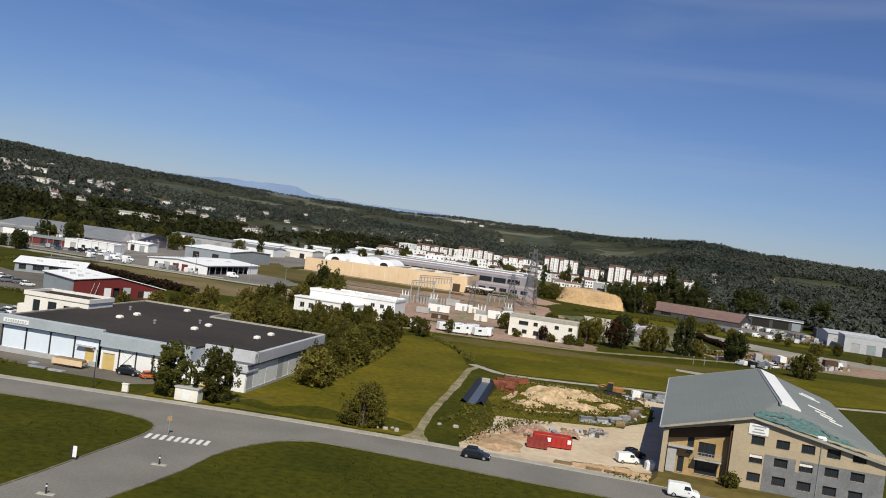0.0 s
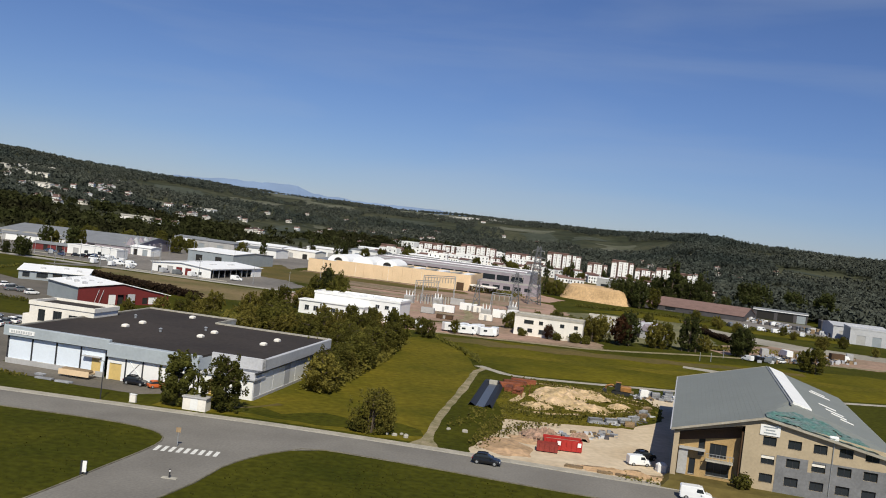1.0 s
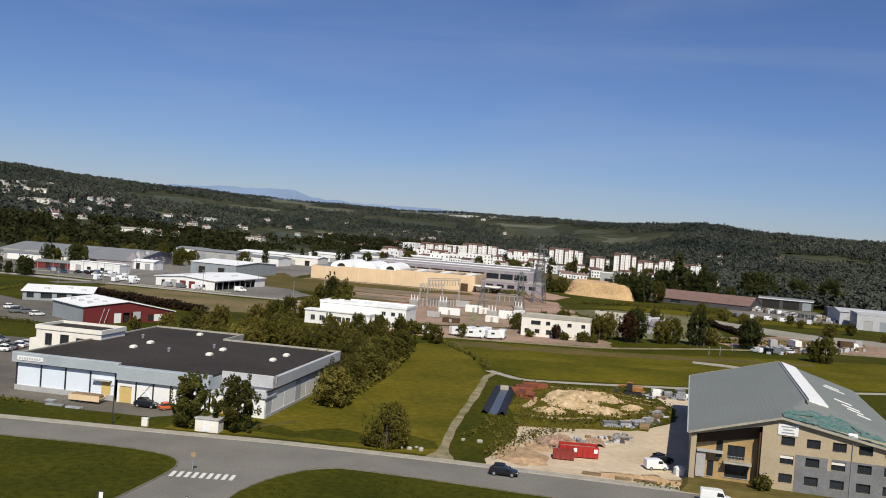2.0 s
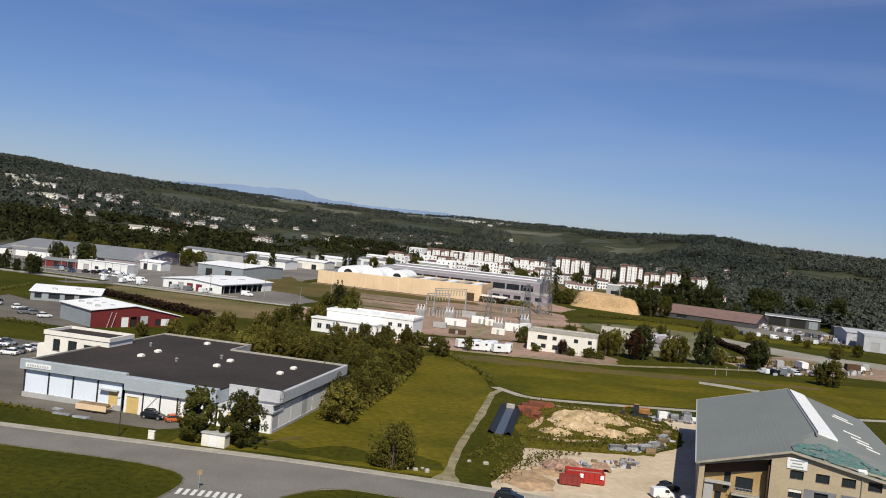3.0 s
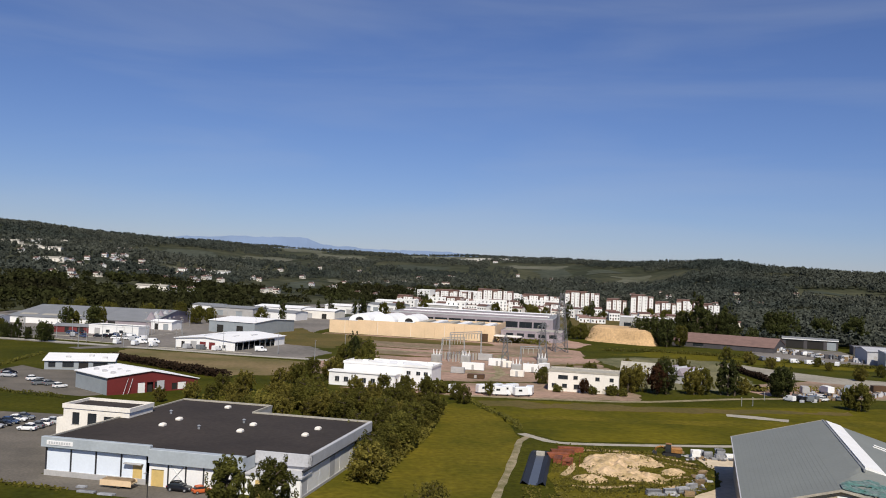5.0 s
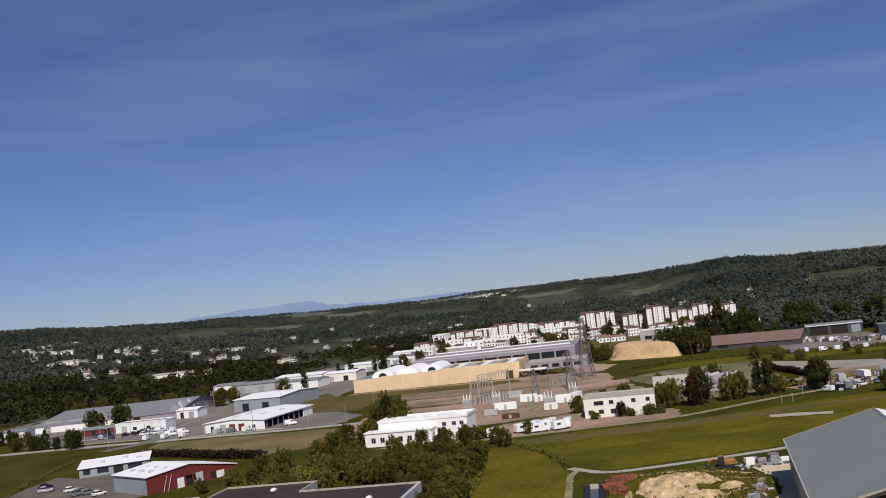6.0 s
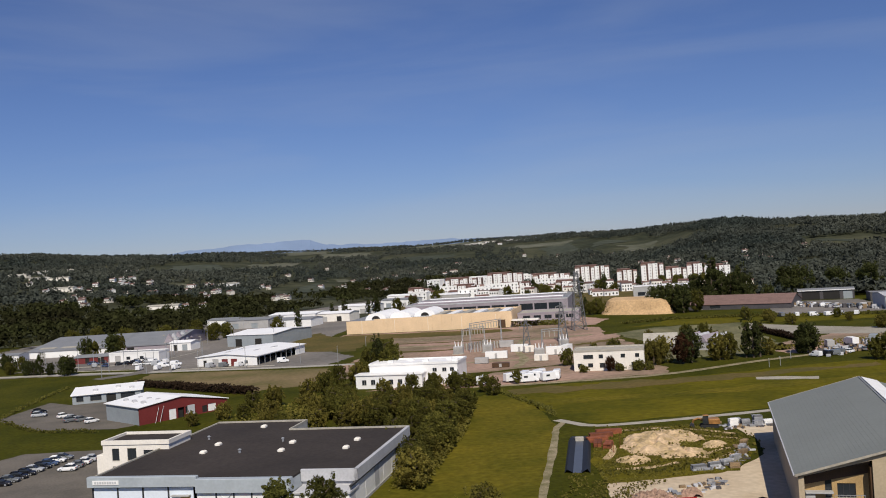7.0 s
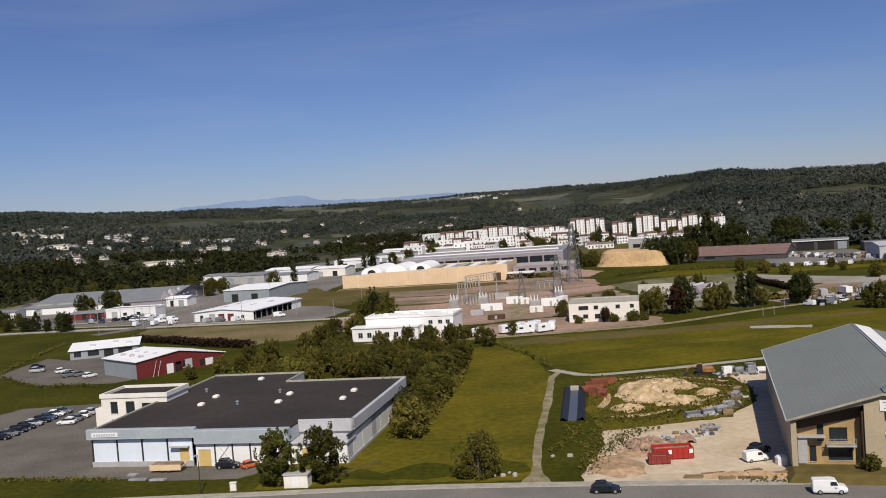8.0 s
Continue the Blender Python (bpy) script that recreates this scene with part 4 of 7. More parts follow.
for i in range(7):
    part("post", G().box(28.7, 29, 2 + i * 4.8, 2.3 + i * 4.8, 0, 3.4), STEEL, wf)
part("side_beam", G().box(28.7, 29, 0.31, 34.99, 3.4, 3.9), WHITE, wf)
gable_roof(wf, 0, 29, 0, 44, 3.9, 1.1, WHITEROOF, "y", 0.6, WHITE)
for u, v in ((8, 9), (8, 20), (19, 14), (21, 26)):
    part("roof_light", G().cham(u, u + 1.2, v, v + 5, 4.3, 4.95, 0.05), PALEGREY, wf)
hall("grey_hall", "grey metal hall with a pale sheet roof", "hall", -146, 474, -18, 28, 40, 6.0, BLUEGREY, WHITEROOF, 1.2, "x", [(5, 9, 0, 4), (17, 21, 0, 4)])
lg = hall("long_hall", "long grey-roofed industrial hall with white front", "hall", -254, 472, 0, 46, 78, 3.5, WHITE, GREYROOF, 4.4, "x", [(6, 10, 0, 3), (30, 34, 0, 3)])
for u in (4, 16, 28):
    part("roof_strip", G().add([(x, y, 3.74 + y * 4.4 / 39 + dz) for dz in (0.05, 0.15) for x, y in ((u, 5), (u + 9, 5), (u + 9, 9), (u, 9))], [(4, 5, 6, 7), (0, 1, 5, 4), (1, 2, 6, 5), (2, 3, 7, 6), (3, 0, 4, 7)]), KERB, lg, "pale strip of roof lights")
hall("store", "low white store at the end of the long hall", "store", -261, 452, 3, 13, 12, 4.0, WHITE, GREYROOF, 0.6, "x", [(3, 6, 0, 3)])
lh = hall("sawtooth_hall", "grey hall with a row of white gables", "hall", -207.6, 472, 0, 31.6, 78, 3.5, LILAC, GREYROOF, 4.4, "x", [(8, 12, 0, 3)])
for i in range(5):
    part("small_gable", G().slab([(26.6, 4.0), (32.2, 4.0), (29.4, 8.6)], 4 + i * 7.0, 6.5 + i * 7.0), PALEGREY if i % 2 else LILAC, lh, "small steep gable over the hall's end")
hall("store", "low white store in the industrial estate", "store", -190, 428, -8, 26, 10, 4.2, WHITE, GREYROOF, holes=[(3, 6, 0, 3), (9, 11, 1, 2.4), (16, 18, 1, 2.4)])
hall("store", "low dark red store in the industrial estate", "store", -207, 428, 4, 17, 9, 3.0, REDWALL, GREYROOF, 0.9, "x", [(5, 7, 0, 2.6), (11, 14, 0, 2.6)])
hall("store", "long white store with dark doors", "store", -175.5, 470, -10, 12, 10, 4.2, WHITE, WHITEROOF, 0.8, "x", [(2, 4, 0, 3.2), (7, 10, 0, 3.2)])
for x, y, w, d, h, m, r in ((-188, 612, 32, 22, 5.5, GREYWALL, GREYROOF), (-165, 640, 36, 24, 6, WHITE, WHITEROOF), (-150, 596, 26, 18, 5, WHITE, GREYROOF), (-128, 628, 24, 18, 5.5, CREAM, WHITEROOF),
                            (-126, 702, 30, 20, 6, WHITE, WHITEROOF), (-100, 760, 30, 20, 6, WHITE, GREYROOF), (-104, 838, 34, 18, 6, WHITE, WHITEROOF), (-62, 800, 36, 20, 6, GREYWALL, WHITEROOF), (-210, 640, 22, 16, 5, WHITE, GREYROOF)):
    hall("industrial_unit", "small pale industrial unit in the valley", "industrial unit", x, y, -14, w, d, h, m, r, 1.0, "x", [(w * 0.15, w * 0.3, 0, 3.5), (w * 0.6, w * 0.75, 0, 3.5)])

# white office beyond the trees
of = thing("white_office", "bright white two-storey office with a lower wing", "office", local(-49.7, 291.5, 0, -11))
hs = [(24.2, 25.6, 4.2, 5.4), (27.4, 28.8, 4.2, 5.4), (29.9, 31.3, 4.2, 5.4)]
four_walls(of, 3, 32.5, 5.3, 18, 0, 7.0, WHITE, [(a, b, c, d) for a, b, c, d in hs])
flat_roof(of, 2.8, 32.7, 5.1, 18.2, 7.0, WHITEROOF, 0.4, WHITE)
for a, b, c, d in hs:
    window(of, (a + b) / 2, (c + d) / 2, b - a, d - c, 5.3, frame_mat=GREYWALL)
wing_holes = [(2 + 3 * i, 3.5 + 3 * i, 1.2, 2.8) for i in range(6)]
part("wing_wall", G().facade(0, 22, 0, 4.2, wing_holes, 0, 0.3), WHITE, of)
part("wing_end", G().box(0, 0.3, 0.3, 5.2, 0, 4.2).box(21.7, 22, 0.3, 5.2, 0, 4.2), WHITE, of)
for a, b, c, d in wing_holes:
    window(of, (a + b) / 2, (c + d) / 2, b - a, d - c, 0.0, frame_mat=GREYWALL)
part("wing_roof", G().cham(-0.3, 22.3, -0.3, 5.25, 4.2, 4.6, 0.06), WHITE, of)
part("side_porch", G().cham(29.6, 34.2, 2.2, 5.25, 0, 3.2, 0.06), WHITE, of)
for x, y in ((8, 9), (14, 13), (20, 9), (27, 13), (30, 9)):
    part("roof_unit", G().cham(x, x + 1.8, y, y + 1.4, 7.0, 7.7, 0.08), WHITE, of)

# the white cube-like house
ch_holes = [(3.2, 6.4, 4.0, 5.3), (8.2, 9.6, 4.1, 5.3), (15.3, 16.7, 4.1, 5.3), (19.9, 21.2, 4.1, 5.3), (1.2, 2.6, 1.2, 2.5), (4.6, 6.2, 1.2, 2.5), (8.4, 10.2, 1.0, 2.5), (12, 14, 0, 2.3), (18.6, 20.2, 1.2, 2.5)]
hall("white_house", "white flat-roofed two-storey house with small dark windows", "house", 21.1, 304, -10, 22.8, 11, 6.6, CREAM, KERB, holes=ch_holes, rim=KERB)

# the tan factory
fc = thing("factory", "long tan-clad factory with white vaulted roofs behind", "factory", local(-88, 508, 0, -8.5))
for i in range(17):
    a = i * 5.5
    h = 7.2 if i < 3 else 7.9 if i < 9 else 8.7
    yo = 0.0 if i < 3 else -0.8
    part("wall_panel", G().box(a, a + 5.44, yo, yo + 0.3, 0, h), TAN, fc, "tall tan wall panel" if i == 0 else "")
part("end_wall", G().box(93.2, 93.5, -0.5, 45, 0, 8.7), TAN, fc)
part("back_wall", G().box(0, 93.2, 44.7, 45, 0, 8), TAN, fc)
part("roof", G().prism([(0, 0.3), (93.2, 0.3), (93.2, 44.7), (0, 44.7)], 6.9, 7.1), GREYROOF, fc)
part("loading_bay", G().box(86, 90, -1.2, -0.81, 0, 4.2), WOOD, fc, "brown loading bay door")
part("canopy", G().cham(93.6, 108, -4, 4, 3.4, 3.9, 0.05), CREAM, fc)
for i in range(3):
    x0 = 10 + i * 13
    arch = [(x0 + 6.2 - 6.2 * math.cos(math.pi * k / 10), 7.1 + 3.9 * math.sin(math.pi * k / 10)) for k in range(11)]
    part("vault", G().slab([(x, z) for x, z in arch[::-1]][::-1], 4 + i * 5, 40), WHITEROOF, fc, "white vaulted roof bay")
    part("vault_window", G().slab([(x0 + 6.2 - 2.4 * math.cos(math.pi * k / 8), 7.4 + 2.0 * math.sin(math.pi * k / 8)) for k in range(9)], 3.9 + i * 5, 3.99 + i * 5), DARK, fc) if i != 1 else None
for i in range(6):
    part("roof_light", G().box(48 + i * 7.4, 52 + i * 7.4, 3, 42, 7.1, 7.9), WHITEROOF if i % 2 else KERB, fc)
for i in range(14):
    part("seam_pipe", G().bar((3 + i * 6.3, -0.95, 0.2), (3 + i * 6.3, -0.95, 7.4), 0.09, 0.09, 5), CREAM, fc) if i % 3 == 1 else None
f2 = hall("factory_hall", "big grey factory hall with white roof bands", "factory", -62, 585, -8, 104, 70, 9.5, LILAC, GREYROOF, holes=[(2 + 9 * i, 10 + 9 * i, 3.0, 7.2) for i in range(11)], rim=PALEGREY)
for i in range(5):
    part("roof_band", G().box(4, 100, 6 + i * 13, 10 + i * 13, 9.6, 10.4), WHITEROOF if i in (1, 4) else (LILAC if i % 2 == 0 else GREYROOF), f2)
hall("factory_annex", "low grey factory annex with dark window bands", "factory", 8, 512, -8, 34, 26, 5.4, LILAC, KERB, holes=[(3 + 6 * i, 7 + 6 * i, 2.2, 4.2) for i in range(5)])
hall("showroom", "pale concrete block before the apartment towers", "building", 92, 640, -10, 46, 24, 10, GREYWALL, WHITEROOF, holes=[(3 + 7 * i, 8 + 7 * i, 4, 6.5) for i in range(6)])

# sheds on the right
hall("brown_shed", "long low shed with a faded red-brown roof", "shed", 107, 533, -27, 56, 36, 2.8, DARKCLAD, TILEROOF, 4.2, "x", [(3, 8, 0.4, 2.6), (12, 18, 0.6, 2.5)])
# near-black panels fill the open bays, painting the shade inside
sh = hall("open_shed", "grey open-fronted storage shed", "shed", 178, 560, -18, 31, 18, 5.5, DARKCLAD, GREYROOF, 0.7, "x", [(2, 12, 0, 4.8), (14, 23, 0, 4.8), (25, 30, 0, 4.6)])
part("roof_edge", G().box(-0.3, 31.3, -0.6, -0.42, 5.3, 5.75), WHITE, sh, "thin white roof edge")
hall("depot", "dark grey depot building with blue-grey doors", "depot", 206, 524, -14, 34, 16, 4.4, DARKCLAD, GREYROOF, holes=[(3, 7, 0, 4), (10, 14, 0, 4), (17, 21, 0, 4)])
hall("depot", "white workshop beside a service road", "depot", 187.5, 439, -14, 36, 22, 7.6, PALEGREY, PALEGREY, holes=[(3, 7, 0, 4.5), (10, 14, 0, 4.5), (17, 21, 0, 4.5), (24, 33, 4.6, 6.2)], side=BLUEGREY)
hall("depot", "long white store behind the workshop", "depot", 190, 466, -10, 26, 28, 6.4, PALEGREY, PALEGREY, 1.2, "x", [(3, 6, 0, 4), (9, 12, 0, 4)])
hall("cottage", "grey-roofed cottage among garden trees", "house", 51.5, 350, -14, 12, 9, 2.6, GREYWALL, KERB, 3.4, "x", [(2, 3.4, 1, 2.1), (6, 7.2, 0, 2.1), (9, 10.6, 1, 2.1)])
mb = thing("multi_bay_shed", "low shed with a row of steep grey roofs among trees", "shed", local(64.5, 347, 0, -38))
four_walls(mb, 0, 14.4, 0, 13, 0, 3.0, GREYWALL, [(5, 7.4, 0, 2.5)])
part("door", G().box(5, 7.4, 0.1, 0.2, 0, 2.5), DARK, mb)
for i in range(4):
    part("bay_roof", G().slab([(3.6 * i + 0.02, 3.0), (3.6 * i + 3.58, 3.0), (3.6 * i + 1.8, 5.6)], -0.3, 13.3), (LILAC, PALEGREY)[i % 2], mb, "steep grey roof bay")

# sand stockpile
g = G()
n = 40
for z, i in ((0, 0.0), (2.5, 1.6), (5.0, 3.0), (7.6, 4.4), (8.3, 6.5)):
    for k in range(n):
        a = math.tau * k / n
        x, y = 26 * math.copysign(abs(math.cos(a)) ** 0.45, math.cos(a)), 20 * math.copysign(abs(math.sin(a)) ** 0.45, math.sin(a))
        f = 1 - i / 22 + 0.03 * noise.noise((x / 6, y / 6, z))
        g.v.append((80 + (x * f) * 0.76 + y * f * 0.2, 545 - x * f * 0.46 + y * f, z + 0.4 * noise.noise((x / 4, y / 4, 9)) * (z > 0)))
for b in range(4):
    g.f += [(b * n + k, b * n + (k + 1) % n, (b + 1) * n + (k + 1) % n, (b + 1) * n + k) for k in range(n)]
g.f.append(tuple(4 * n + k for k in range(n)))
stock = part("sand_stockpile", g, SANDPILE, None, "flat-topped stockpile of tan sand")
tagged(stock, "", "stockpile", "", "structure")

# ---------------- trees ----------------
def foliage(name, colour, through=0.4, island=0.2, spread=0.25):
    """Leaves: matt, letting part of the light through."""
    m = paint(name, colour, 0.8, 0.45, 0.55, 2.5, island=island, spread=spread, spec=0.1)
    nt = m.node_tree
    bs, out = nt.nodes["Principled BSDF"], nt.nodes["Material Output"]
    tr, mx = nt.nodes.new("ShaderNodeBsdfTranslucent"), nt.nodes.new("ShaderNodeMixShader")
    nt.links.new(bs.inputs["Base Color"].links[0].from_socket, tr.inputs["Color"])
    mx.inputs["Fac"].default_value = through
    nt.links.new(bs.outputs["BSDF"], mx.inputs[1])
    nt.links.new(tr.outputs["BSDF"], mx.inputs[2])
    nt.links.new(mx.outputs["Shader"], out.inputs["Surface"])
    return m


LEAF = foliage("olive_leaves", (0.178, 0.155, 0.032), 0.4)
LEAF_DARK = foliage("dark_leaves", (0.152, 0.142, 0.030), 0.45)
VERGE = foliage("verge_blades", (0.092, 0.086, 0.014), 0.5, 0.15)
LEAF_ROAD = foliage("fresh_dark_leaves", (0.118, 0.118, 0.026))
LEAF_PALE = foliage("pale_leaves", (0.225, 0.192, 0.042), 0.45)
LEAF_PINE = foliage("deep_green_leaves", (0.066, 0.074, 0.022), 0.3)
LEAF_RED = foliage("copper_leaves", (0.080, 0.038, 0.018))
LEAF_HEDGE = foliage("brown_hedge_leaves", (0.030, 0.018, 0.010), 0.15)
# leaves of the far hills: distance haze is painted into the greyer, bluer colour
HAZY_WOODS = paint("hazy_distant_leaves", (0.038, 0.046, 0.040), 0.95, 0.5, 0.005, 0.03, island=0.2, second=(0.072, 0.076, 0.060), spec=0.0)
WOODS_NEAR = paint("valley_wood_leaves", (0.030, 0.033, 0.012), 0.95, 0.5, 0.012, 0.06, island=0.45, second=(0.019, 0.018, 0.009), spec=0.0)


def leaf_faces(rng, centres, normals, size):
    """One irregular four-cornered clump of leaves at each centre."""
    n = len(centres)
    nrm = normals + rng.normal(0, 0.55, (n, 3))
    nrm /= np.linalg.norm(nrm, axis=1)[:, None]
    ref = rng.normal(0, 1, (n, 3))
    a = np.cross(nrm, ref)
    a /= np.linalg.norm(a, axis=1)[:, None]
    b = np.cross(nrm, a)
    s = size * rng.uniform(0.6, 1.3, (n, 1))
    k = rng.uniform(0.55, 1.2, (4, n, 1))
    return np.stack([centres + a * s * k[0], centres + b * s * k[1] + nrm * s * 0.2, centres - a * s * k[2], centres - b * s * k[3] + nrm * s * 0.15], 1)


def quads_mesh(name, quads, material, sides=4):
    n = len(quads)
    me = bpy.data.meshes.new(name)
    me.vertices.add(n * sides)
    me.vertices.foreach_set("co", quads.reshape(-1).astype(np.float32))
    me.loops.add(n * sides)
    me.loops.foreach_set("vertex_index", np.arange(n * sides, dtype=np.int32))
    me.polygons.add(n)
    me.polygons.foreach_set("loop_start", np.arange(0, n * sides, sides, dtype=np.int32))
    me.update(calc_edges=True)
    me.materials.append(material)
    return me


def crown(seed, lobes, count, size, material):
    """lobes: (x, y, z, radius, squash); leaves lie on and in the lobes."""
    rng = np.random.default_rng(seed)
    lobes = np.array(lobes, float)
    pick = rng.choice(len(lobes), count, p=lobes[:, 3] ** 2 / (lobes[:, 3] ** 2).sum())
    d = rng.normal(0, 1, (count, 3))
    d /= np.linalg.norm(d, axis=1)[:, None]
    r = lobes[pick, 3] * rng.uniform(0.45, 1.0, count) ** 0.4 * rng.uniform(0.85, 1.12, count)
    c = lobes[pick, :3] + d * np.stack([r, r, r * lobes[pick, 4]], 1)
    keep = c[:, 2] > 0.1
    return quads_mesh("crown", leaf_faces(rng, c[keep], d[keep], size), material)


def tree(name, label, seed, height, spread, base, material, count=1700, size=0.36, stems=1, category="tree"):
    """A tree of that height: crown from base to the top, with uneven lobes, on a tapered trunk with limbs."""
    rng = random.Random(seed)
    t = thing(name, label, category, Matrix.Identity(4))
    lobes = []
    lean = (rng.uniform(-0.25, 0.25) * spread, rng.uniform(-0.25, 0.25) * spread)
    for i in range(46):
        f = (i + 0.5) / 46
        z = base + (height - base) * (0.06 + 0.88 * f + rng.uniform(-0.05, 0.05))
        fat = math.sin(math.pi * (0.16 + 0.76 * f)) ** 0.65 * rng.uniform(0.85, 1.08)
        a, d = rng.uniform(0, math.tau), spread * fat * rng.uniform(0.25, 1.0) ** 0.5 * 0.82
        lobes.append((math.cos(a) * d + lean[0] * f, math.sin(a) * d + lean[1] * f, z, spread * rng.uniform(0.13, 0.29), rng.uniform(0.9, 1.7)))
    for i in range(38):
        a, f = rng.uniform(0, math.tau), rng.uniform(0.15, 1.0)
        d = spread * math.sin(math.pi * (0.16 + 0.76 * f)) ** 0.65 * rng.uniform(0.85, 1.16)
        lobes.append((math.cos(a) * d, math.sin(a) * d, base + (height - base) * f * rng.uniform(0.98, 1.09), spread * rng.uniform(0.05, 0.12), rng.uniform(1.6, 3.0)))
    g = G()
    for s in range(stems):
        ox, oy = (0, 0) if stems == 1 else (rng.uniform(-0.8, 0.8), rng.uniform(-0.8, 0.8))
        r0 = 0.018 * height + 0.06
        g.bar((ox, oy, 0), (ox * 0.9 + 0.1, oy, height * 0.35), r0 * 1.25, r0 * 0.85, 7)
        g.bar((ox * 0.9 + 0.1, oy, height * 0.34), (0, 0.1, height * 0.8), r0 * 0.85, r0 * 0.25, 7)
    for x, y, z, r, q in lobes[::3]:
        g.bar((0.05, 0.02, max(height * 0.2, z - r * 1.4)), (x * 0.85, y * 0.85, z), 0.012 * height, 0.03, 5)
    part("trunk", g, BARK, t)
    part("crown", crown(seed, lobes, count, size, material), material, t)
    return t


KINDS = [
    lambda: tree("tree", "round olive-green tree with a dense uneven crown", 11, 8.5, 3.1, 0.6, LEAF_DARK, 6500, 0.20),
    lambda: tree("tree", "dark green bushy tree in a tree belt", 12, 8.0, 3.6, 0.4, LEAF_DARK, 6500, 0.21),
    lambda: tree("tree", "pale green leafy tree in a tree belt", 13, 7.0, 3.4, 0.3, LEAF_PALE, 5500, 0.21),
    lambda: tree("tree", "tall slender dark green tree", 14, 13.0, 2.6, 1.0, LEAF_PINE, 5500, 0.23),
    lambda: tree("bush", "wide multi-stemmed olive bush in the grass", 15, 6.0, 4.3, 0.0, LEAF, 4200, 0.19, 6, "bush"),
    lambda: tree("tree", "copper-leaved tree in a garden", 16, 7.5, 3.0, 0.8, LEAF_RED, 4000, 0.22),
    lambda: tree("bush", "low dark green garden bush", 17, 2.6, 1.9, 0.0, LEAF_DARK, 900, 0.24, 3, "bush"),
    lambda: tree("tree", "upright dense dark green tree beside the warehouse", 18, 8.6, 2.9, 0.4, LEAF_ROAD, 13000, 0.15),
    lambda: tree("tree", "broad dense dark green tree beside the kiosk", 19, 8.4, 3.3, 0.3, LEAF_ROAD, 13000, 0.15),
    lambda: tree("tree", "broad deep green tree", 20, 9.0, 3.4, 0.3, LEAF_PINE, 5500, 0.22),
]
made_trees = {}


def plant(kind, x, y, scale=1.0, wide=None, group=""):
    m = pose(x, y, terrain(x, y), 0, 0, (x * 37 + y * 91) % 360) @ Matrix.Diagonal((wide or scale, wide or scale, scale, 1))
    if kind not in made_trees:
        ob = made_trees[kind] = KINDS[kind]()
        ob.matrix_basis = m
    else:
        src = made_trees[kind]
        ob = copy_thing(src, m @ Matrix.Diagonal((*src.scale, 1)).inverted())
    return tagged(ob, "", "", group)


# the two trees by the warehouse, the bush in the meadow
plant(7, -38.4, 139.6, 0.94, 1.1, "trees by the road")
plant(8, -31.2, 139.7, 0.96, 1.06, "trees by the road")
plant(4, -7.4, 138.0, 1.0, 0.86)
plant(6, -9.6, 137.4, 0.8)
plant(6, -5.6, 137.2, 0.6)
sb = plant(6, 46.6, 127.2, 0.75)
sb.location.z += 0.93
# tree belt: an edge along the meadow, a wood behind the warehouse
belt = random.Random(5)
for i in range(15):
    f = i / 14
    plant(belt.choice((0, 1, 2, 2)), -20.5 + 7.5 * f + belt.uniform(-1.6, 1.2), 163 + 76 * f + belt.uniform(-2, 2), belt.uniform(0.68, 0.98), belt.uniform(0.75, 1.05), group="tree belt")
for i in range(9):
    f = i / 8
    plant(belt.choice((0, 1, 2)), -26 + 5 * f + belt.uniform(-2, 2), 190 + 52 * f + belt.uniform(-3, 3), belt.uniform(0.6, 0.9), group="tree belt")
for i in range(34):
    x = belt.uniform(-66, -18)
    y = belt.uniform(222, 262) - 0.08 * x
    plant(belt.choice((0, 1, 2, 2)), x, y - 4, belt.uniform(0.55, 0.88), belt.uniform(0.7, 1.0), group="tree belt")
for x, y, k, sc in ((-45, 309, 3, 1.12), (-42, 311, 1, 1.6), (-47, 309, 1, 1.3), (-40.5, 308, 0, 1.25), (-51, 303, 2, 1.0), (-56, 297, 0, 0.85), (-60, 290, 2, 0.85), (-62, 276, 2, 0.85), (-57, 280, 0, 0.85), (-70, 266, 2, 0.85), (-74, 257, 1, 0.7),
                    (-38, 272, 2, 0.75), (-30, 274, 0, 0.7), (-24, 275, 1, 0.7), (-17, 272, 0, 0.75), (-13.5, 283.5, 6, 1.5), (-18, 284.5, 6, 1.3), (-10.5, 285, 6, 1.2), (-23, 284, 2, 0.55), (-8, 271, 1, 0.6), (-5.7, 264, 1, 0.62), (-80, 248, 2, 0.65), (-72, 240, 0, 0.6), (-86, 240, 2, 0.55), (-64, 232, 2, 0.6), (-58, 224, 0, 0.6)):
    plant(k, x, y, sc, group="tree belt")
# garden trees round the white houses
for x, y, k, sc in ((24, 300.5, 6, 0.9), (32.5, 299.5, 5, 0.62), (35.5, 299, 6, 0.9), (41, 298.5, 6, 1.2), (44.5, 298, 6, 1.0), (48, 309, 2, 1.15), (51.5, 312, 2, 1.25), (57.5, 308, 5, 1.25), (60.5, 309, 9, 1.25), (88, 318, 2, 0.8),
                    (70.5, 312, 2, 1.2), (73.5, 313, 1, 1.05), (82, 313, 3, 0.95), (80, 314.5, 3, 0.9), (84.5, 314, 3, 0.85), (101.5, 316, 9, 1.15), (99.5, 317, 9, 0.9),
                    (104, 319, 3, 0.7), (117, 291, 1, 1.0), (114, 293, 0, 0.8), (70, 362, 0, 0.9), (78, 366, 1, 0.9), (47, 330, 1, 0.7), (30, 322, 0, 0.8), (20, 320, 1, 0.7), (37, 324, 0, 0.9), (1.6, 283.5, 0, 0.5)):
    plant(k, x, y, sc, group="garden trees")
